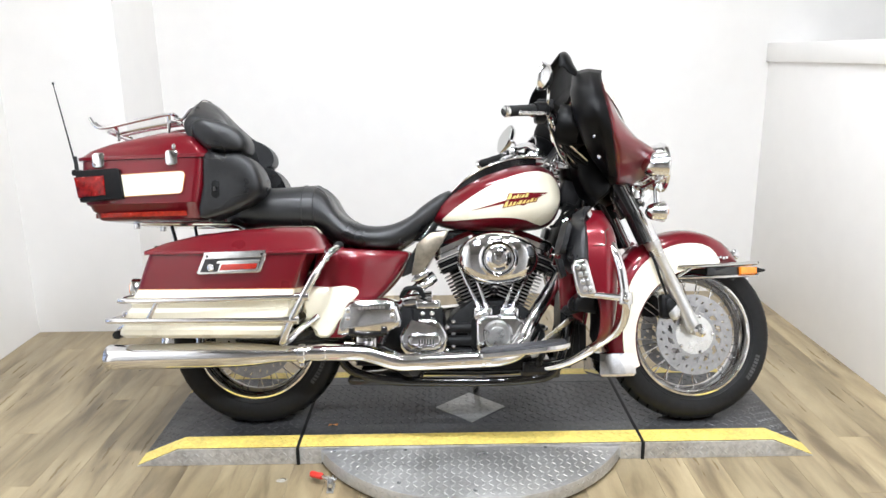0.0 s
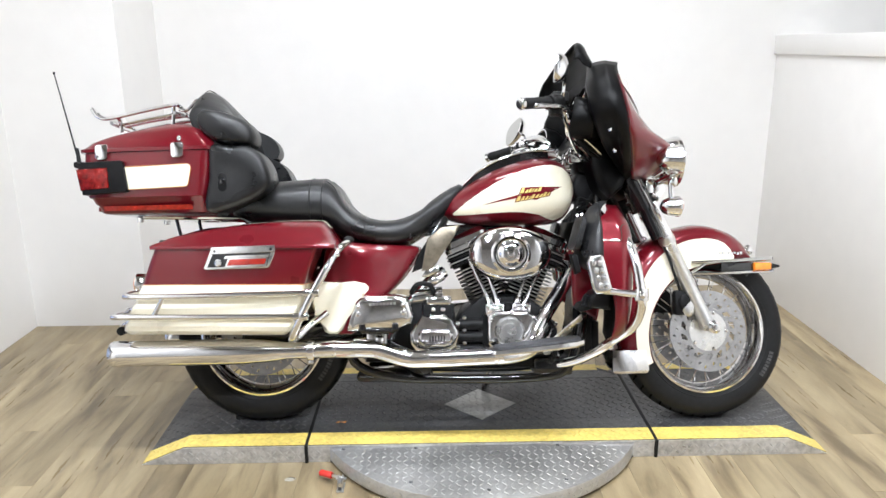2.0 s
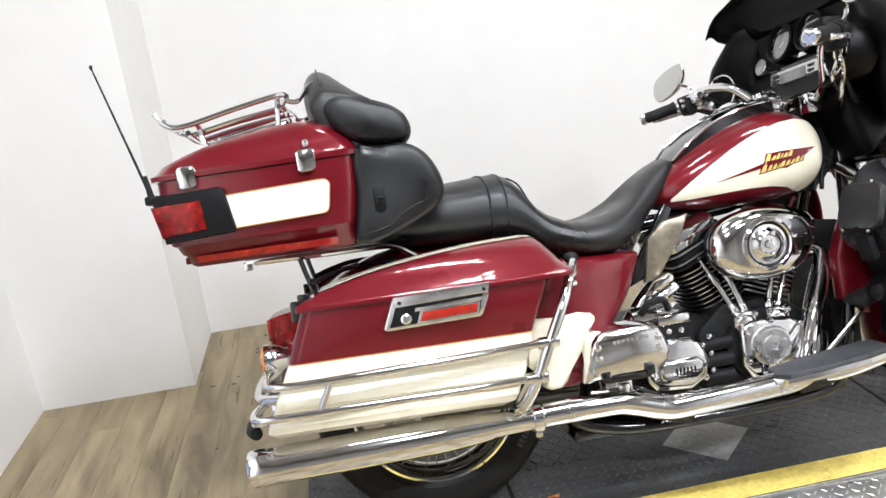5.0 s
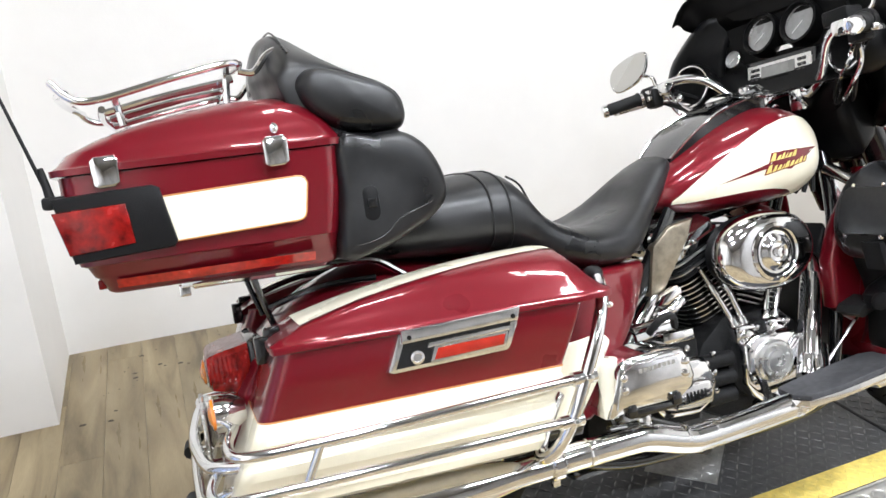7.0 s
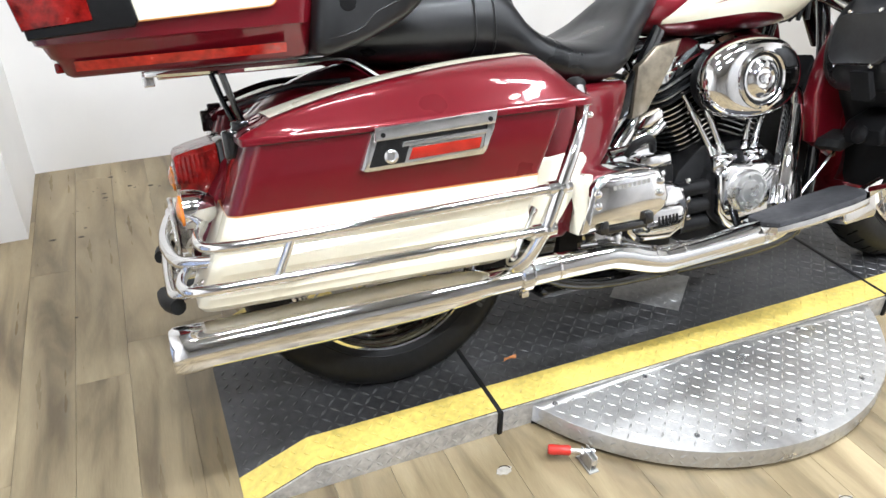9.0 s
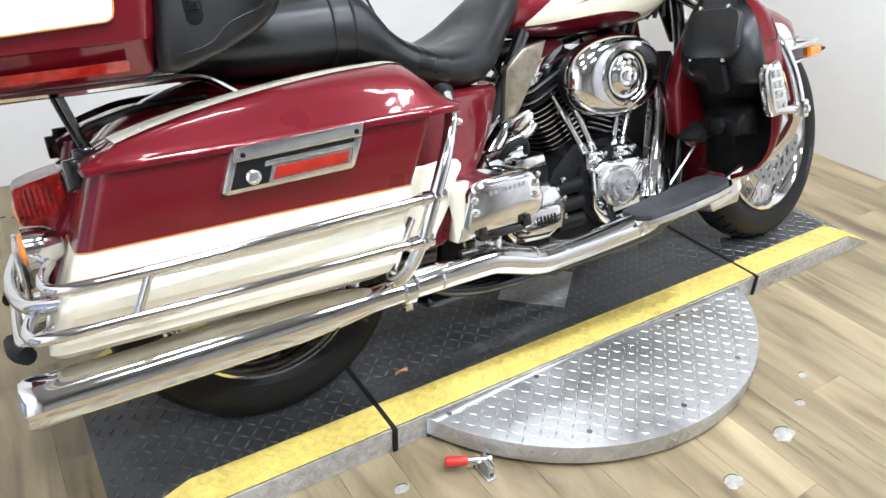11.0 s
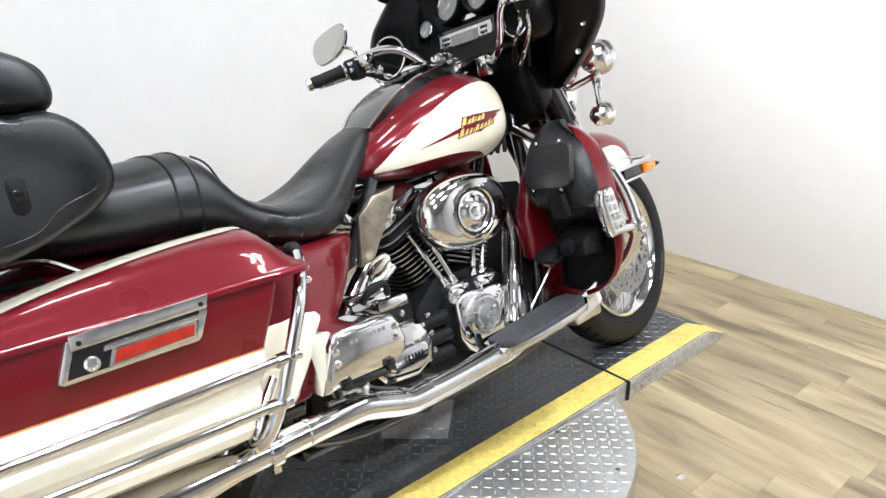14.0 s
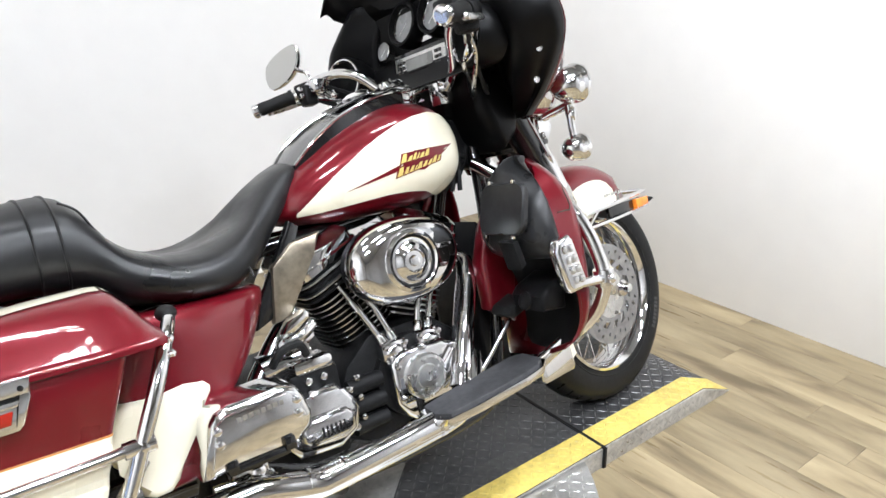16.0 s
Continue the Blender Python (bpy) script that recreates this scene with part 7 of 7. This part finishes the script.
# lower fairings, engine guard, pegs and boards
for sgn in (-1, 1):
    LFT = [(0.300, 1.226, 1.250, 0.27), (0.325, 1.216, 1.266, 0.335), (0.37, 1.220, 1.278, 0.372), (0.43, 1.218, 1.286, 0.388), (0.48, 1.208, 1.290, 0.390), (0.52, 1.190, 1.292, 0.388), (0.60, 1.164, 1.294, 0.382), (0.66, 1.155, 1.292, 0.370), (0.71, 1.168, 1.282, 0.348), (0.745, 1.210, 1.266, 0.318), (0.768, 1.214, 1.262, 0.275)]

    def lower_pt(z, u, sgn=sgn):
        xr, xf, w = (smooth_lerp([(r[0], r[i]) for r in LFT], z) for i in (1, 2, 3))
        w -= 0.012
        if u < 0.4:
            return Vector((xr + (xf - 0.05 - xr) * u / 0.4, sgn * (w - 0.008 * (1 - u / 0.4)), z))
        a = (u - 0.4) / 0.6
        return Vector((xf - 0.05 + 0.05 * math.sin(min(1, a * 2) * math.pi / 2) - 0.02 * max(0, a - 0.5), sgn * (w - (w - 0.125) * (a ** 1.6)), z))
    lf = thick(part("lower_fairing", grid(lower_pt, np.linspace(0.300, 0.768, 30), np.linspace(0, 1, 22)), BURGUNDY, bike, "burgundy lower fairing"), 0.006)
    part("fairing_crease", tube([lower_pt(0.645 + 0.0 * u, u) + Vector((0, sgn * 0.001, 0)) for u in (0.22, 0.28, 0.34, 0.38)] + [lower_pt(0.66, 0.41), lower_pt(0.69, 0.43), lower_pt(0.70, 0.5)], 0.0016, 6), GAP, lf)
    PK = [(0.545, 1.150, 0.012), (0.555, 1.128, 0.006), (0.60, 1.106, 0.0), (0.66, 1.114, 0.0), (0.70, 1.128, 0.004), (0.742, 1.148, 0.012), (0.768, 1.168, 0.030), (0.784, 1.196, 0.056)]
    rows = []
    for z, xb, tuck in PK:
        yo, yi = smooth_lerp([(r[0], r[3]) for r in LFT], min(z, 0.768)) + 0.006, 0.146 + tuck * 1.3
        rows.append([(xr, sgn * y, z) for xr, y in ((1.215, yi), (xb + 0.056, yi), (xb + 0.022, yi + 0.012), (xb + 0.006, yi + 0.038), (xb, (yi + yo) / 2 - 0.02), (xb + 0.004, yo - 0.062), (xb + 0.020, yo - 0.026), (xb + 0.042, yo - 0.006), (1.172, yo), (1.192, yo - 0.016))])
    pocket = subdiv(part("glove_pocket", loft(rows), VINYL, lf, "black glove box pocket", 60), 1)
    dm = along((1.112, sgn * 0.282, 0.672), (-0.965, 0, 0.26))
    door = part("pocket_door", loft([rect_ring(dm, 0.076 * f, 0.058 * f, h, 0.028) for f, h in ((0.98, -0.010), (1.0, 0.003), (0.96, 0.007), (0.5, 0.009))]), VINYL, pocket, "black pocket door")
    part("door_tab", slab(((1.084, 0.602), (1.104, 0.602), (1.118, 0.545), (1.100, 0.535)), sgn * 0.276, sgn * 0.330, 0.006), PLASTIC, door)
    for dy, z in ((-0.040, 0.732), (0.040, 0.732), (-0.048, 0.614), (0.048, 0.614)):
        part("rivet", lathe(((0.006, 0), (0.005, 0.004), (0, 0.005)), along((1.1045 + (z - 0.668) * 0.27, sgn * 0.282 + dy, z), (-1, 0, 0.26)), 8), CHROME, door)
    # hollow black back: a shell that runs from the outer rim in to the wheel side
    def hollow(z, u, sgn=sgn):
        xr, xf, w = (smooth_lerp([(r[0], r[i]) for r in LFT], z) for i in (1, 2, 3))
        w -= 0.012
        yin = 0.165
        y = w - 0.004 - (w - 0.004 - yin) * u
        return Vector((xr + 0.004 + (xf - xr - 0.035) * math.sin(math.pi * min(1, u * 1.15)) ** 0.7 * 0.8, sgn * y, z))
    part("fairing_back", grid(hollow, np.linspace(0.302, 0.56, 12), np.linspace(0, 1, 14)), PLASTIC, lf, "hollow black back of the lower fairing", 50)
    part("inner_panel", slab(((1.12, 0.42), (1.20, 0.37), (1.24, 0.60), (1.20, 0.70), (1.145, 0.62), (1.115, 0.54)), sgn * 0.115, sgn * 0.165, 0.016, 3), BURGUNDY, lf, "burgundy inner panel")
    knob = part("vent_knob", slab(((1.145, 0.425), (1.215, 0.415), (1.225, 0.50), (1.16, 0.478), (1.142, 0.46)), sgn * 0.215, sgn * 0.335, 0.016, 3), PLASTIC, lf, "black vent housing")
    part("vent_dial", lathe(((0.022, 0), (0.022, 0.006), (0.012, 0.012), (0, 0.012)), along((1.142, sgn * 0.275, 0.448), (-0.9, 0, 0.3)), 18), PLASTIC, knob)
    eg = part("engine_guard", tube(((1.20, sgn * 0.09, 0.775), (1.235, sgn * 0.22, 0.70), (1.262, sgn * 0.325, 0.652), (1.285, sgn * 0.362, 0.58), (1.298, sgn * 0.380, 0.48), (1.302, sgn * 0.358, 0.415), (1.286, sgn * 0.318, 0.360), (1.238, sgn * 0.262, 0.312), (1.19, sgn * 0.22, 0.268), (1.13, sgn * 0.165, 0.228), (1.06, sgn * 0.12, 0.205)), 0.0165, 14, 6), CHROME, bike, "chrome engine guard bar")
    peg = part("highway_peg", slab(((1.118, 0.574), (1.128, 0.598), (1.162, 0.604), (1.172, 0.592), (1.198, 0.494), (1.186, 0.478), (1.148, 0.476), (1.136, 0.490)), sgn * 0.398, sgn * 0.430, 0.010, 3), CHROME, eg, "chrome highway peg with rubber pads")
    for k in range(4):
        for d in (0, 1):
            part("peg_pad", box(1.132 + 0.007 * k + 0.018 * d, 1.146 + 0.007 * k + 0.018 * d, sgn * 0.4305 - 0.004, sgn * 0.4305 + 0.004, 0.566 - 0.024 * k, 0.584 - 0.024 * k, 0.003), ALLOY, peg)
    part("peg_clamp", join(tube(((1.16, sgn * 0.405, 0.487), (1.295, sgn * 0.385, 0.470)), 0.0115, 10, smooth=False), lathe(((0.024, -0.02), (0.025, -0.016), (0.025, 0.016), (0.024, 0.02)), along((1.298, sgn * 0.380, 0.470), (0, 0, 1)), 18), ell(1.297, sgn * 0.404, 0.470, 0.012, 0.01, 0.012)), CHROME, eg, "chrome peg clamp")
    def deck(pts, levels, k=0.11):
        return loft([[(x, sgn * y, z + (x - 0.85) * k) for x, y in ((0.985 + (x - 0.985) * f, 0.294 + (y - 0.294) * f) for x, y in pts)] for f, z in levels])
    outline = ((0.824, 0.240), (0.814, 0.30), (0.832, 0.338), (0.91, 0.352), (1.04, 0.358), (1.095, 0.352), (1.126, 0.325), (1.128, 0.26), (1.10, 0.240), (0.90, 0.235))
    brd = part("floorboard", deck(outline, ((0.97, 0.270), (0.995, 0.273), (1.0, 0.277), (1.0, 0.288))), CHROME, bike, "chrome rider floorboard")
    part("board_mat", deck(outline, ((0.93, 0.2885), (0.93, 0.295), (0.90, 0.298))), MATRUBBER, brd, "black rubber board mat")
    for xa, xb, zb in ((0.86, 0.90, 0.280), (1.04, 1.05, 0.296)):
        part("board_bracket", tube(((xa, sgn * 0.14, 0.22), (xb, sgn * 0.25, zb)), 0.013, 10), GLOSSBLACK, brd)
# the blade lies along its arm with its flat side turned up and out
PB0, PB1 = Vector((1.020, -0.187, 0.272)), Vector((1.160, -0.189, 0.397))
pd = (PB1 - PB0).normalized()
pw = Vector((0.667, 0.630, -0.200))
pw = (pw - pd * pw.dot(pd)).normalized()
pn = pd.cross(pw)


def blade_ring(f, half):
    c = PB0.lerp(PB1, f)
    return [c + pw * a * half + pn * b * 0.0028 for a, b in ((-1, -0.6), (-0.9, -1), (0.9, -1), (1, -0.6), (1, 0.6), (0.9, 1), (-0.9, 1), (-1, 0.6))]


pedal = part("brake_pedal", join(loft([blade_ring(f, w) for f, w in ((0.0, 0.022), (0.3, 0.021), (0.7, 0.017), (0.95, 0.013), (1.0, 0.009))]), lathe(((0.018, -0.010), (0.021, 0), (0.018, 0.010)), along(PB0, (0, 1, 0)), 20)), ALLOY, bike, "polished steel brake pedal blade")
part("pedal_pad", slab(((1.118, 0.414), (1.128, 0.432), (1.178, 0.448), (1.190, 0.440), (1.180, 0.416), (1.135, 0.402)), -0.232, -0.160, 0.006), RUBBER, pedal, "black rubber brake pedal pad")
part("pedal_rod", tube(((1.015, -0.190, 0.262), (0.85, -0.215, 0.245), (0.62, -0.225, 0.25), (0.46, -0.235, 0.315)), 0.006, 8), GLOSSBLACK, pedal)
part("passenger_peg", mirrored(join(tube(((0.43, -0.20, 0.27), (0.50, -0.26, 0.262)), 0.011, 10, smooth=False))), CHROME, bike)

# ---- small marks and loose bits ----
for bx_, by_ in ((0.872, -0.02), (0.864, -0.228), (0.613, -0.279), (0.38, -0.024), (0.131, -0.024), (0.368, -0.229)):
    part("bolt", lathe(((0.0065, 0), (0.0065, 0.0016), (0.005, 0.0022), (0.0035, 0.0008), (0, 0.0008)), Matrix.Translation((bx_, by_, PZ - 0.0055)), 12), GREYPLATE, disc_thing, "dark countersunk bolt")

FILLER = mat("grey_floor_filler", (0.36, 0.335, 0.29), 0.5, var=0.2, scale=40)
DIRT = mat("dark_floor_dirt", (0.05, 0.04, 0.03), 0.8, var=0.2)


def blot(cx, cy, r, rng, z, squash=0.75, n=14):
    """A thin irregular patch."""
    a0 = rng.uniform(0, 6)
    ring_ = [(cx + r * rng.uniform(0.7, 1.1) * math.cos(a0 + 2 * math.pi * k / n), cy + squash * r * rng.uniform(0.7, 1.1) * math.sin(a0 + 2 * math.pi * k / n)) for k in range(n)]
    return loft([[(x, y, 0.0002) for x, y in ring_], [(cx + (x - cx) * 0.96, cy + (y - cy) * 0.96, z) for x, y in ring_]])


def crack(cx, cy, r, a0, a1, z):
    """A thin crescent gouge."""
    pts = [(cx + r * math.cos(a0 + (a1 - a0) * k / 8), cy + 0.8 * r * math.sin(a0 + (a1 - a0) * k / 8), z) for k in range(9)]
    return tube(pts, 0.0011, 5, 2)


rng = random.Random(11)
for mx, my, mr in ((1.026, -0.319, 0.016), (0.927, -0.38, 0.016), (0.80, -0.426, 0.034), (0.582, -0.46, 0.028), (-0.04, -0.11, 0.02)):
    mark = tagged(part("floor_patch", blot(mx, my, mr, rng, 0.0007), FILLER), "small grey filled gouge in the laminate floor", "floor mark")
    part("gouge", crack(mx, my, mr * 0.75, 0.4 + rng.uniform(-0.3, 0.3), 2.3 + rng.uniform(-0.3, 0.5), 0.0008), DIRT, mark, "dark crescent gouge")
specks = []
for px_, py_ in ((-0.958, 1.31), (-0.792, 1.569), (-0.794, 1.605), (-0.859, 1.359), (-0.705, 1.638), (-0.687, 1.619), (-0.632, 1.614), (-0.603, 1.597), (-0.872, 1.30), (-0.888, 0.829), (-0.768, 1.741)):
    specks.append(blot(px_, py_, rng.uniform(0.006, 0.012), rng, 0.0009, 0.6, 8))
for k in range(26):
    specks.append(blot(rng.uniform(-1.0, -0.3), rng.uniform(1.4, 1.85), rng.uniform(0.002, 0.005), rng, 0.0009, 0.6, 7))
tagged(part("floor_dirt", join(*specks), DIRT), "dark specks of dirt on the laminate by the wall", "dirt", kind="stuff")
SCRAP = mat("orange_scrap", (0.75, 0.30, 0.10), 0.6, var=0.2, scale=60)
tagged(part("paper_scrap", grid(lambda u, v: Vector((0.085 + 0.034 * u + 0.006 * v, 0.146 + 0.012 * v * (1 - 0.6 * abs(u - 0.5)), PZ + 0.0022 + 0.005 * math.sin(3 * u + 2 * v) ** 2)), np.linspace(0, 1, 8), np.linspace(0, 1, 5)), SCRAP), "small curled orange scrap on the black tread plate", "scrap")


# ---- floor planks ----
def planks():
    """Laminate boards laid front to back, with staggered ends; alike boards share a mesh."""
    w, meshes, rng = 0.125, {}, random.Random(4)
    x = XL - 0.02
    while x < XR:
        y = YF - rng.uniform(0, 1.1)
        while y < YB:
            length = 1.22
            y0, y1 = max(y, YF), min(y + length, YB)
            if x + w < XP:
                y1 = min(y1, YP + 0.01)
            if y1 - y0 > 0.03:
                key = round(y1 - y0, 2)
                if key not in meshes:
                    bm = box(0.0003, w - 0.0003, 0.0003, key - 0.0003, -0.008, 0.0)
                    bmesh.ops.bevel(bm, geom=[e for e in bm.edges if min(v.co.z for v in e.verts) > -0.001], offset=0.0005, segments=1, affect="EDGES")
                    ob = part("plank", bm, WOOD, floor)
                    meshes[key] = ob.data
                else:
                    ob = new("plank", meshes[key])
                    ob.parent = floor
                ob.location = (x, y0, 0)
            y += length
        x += w


planks()
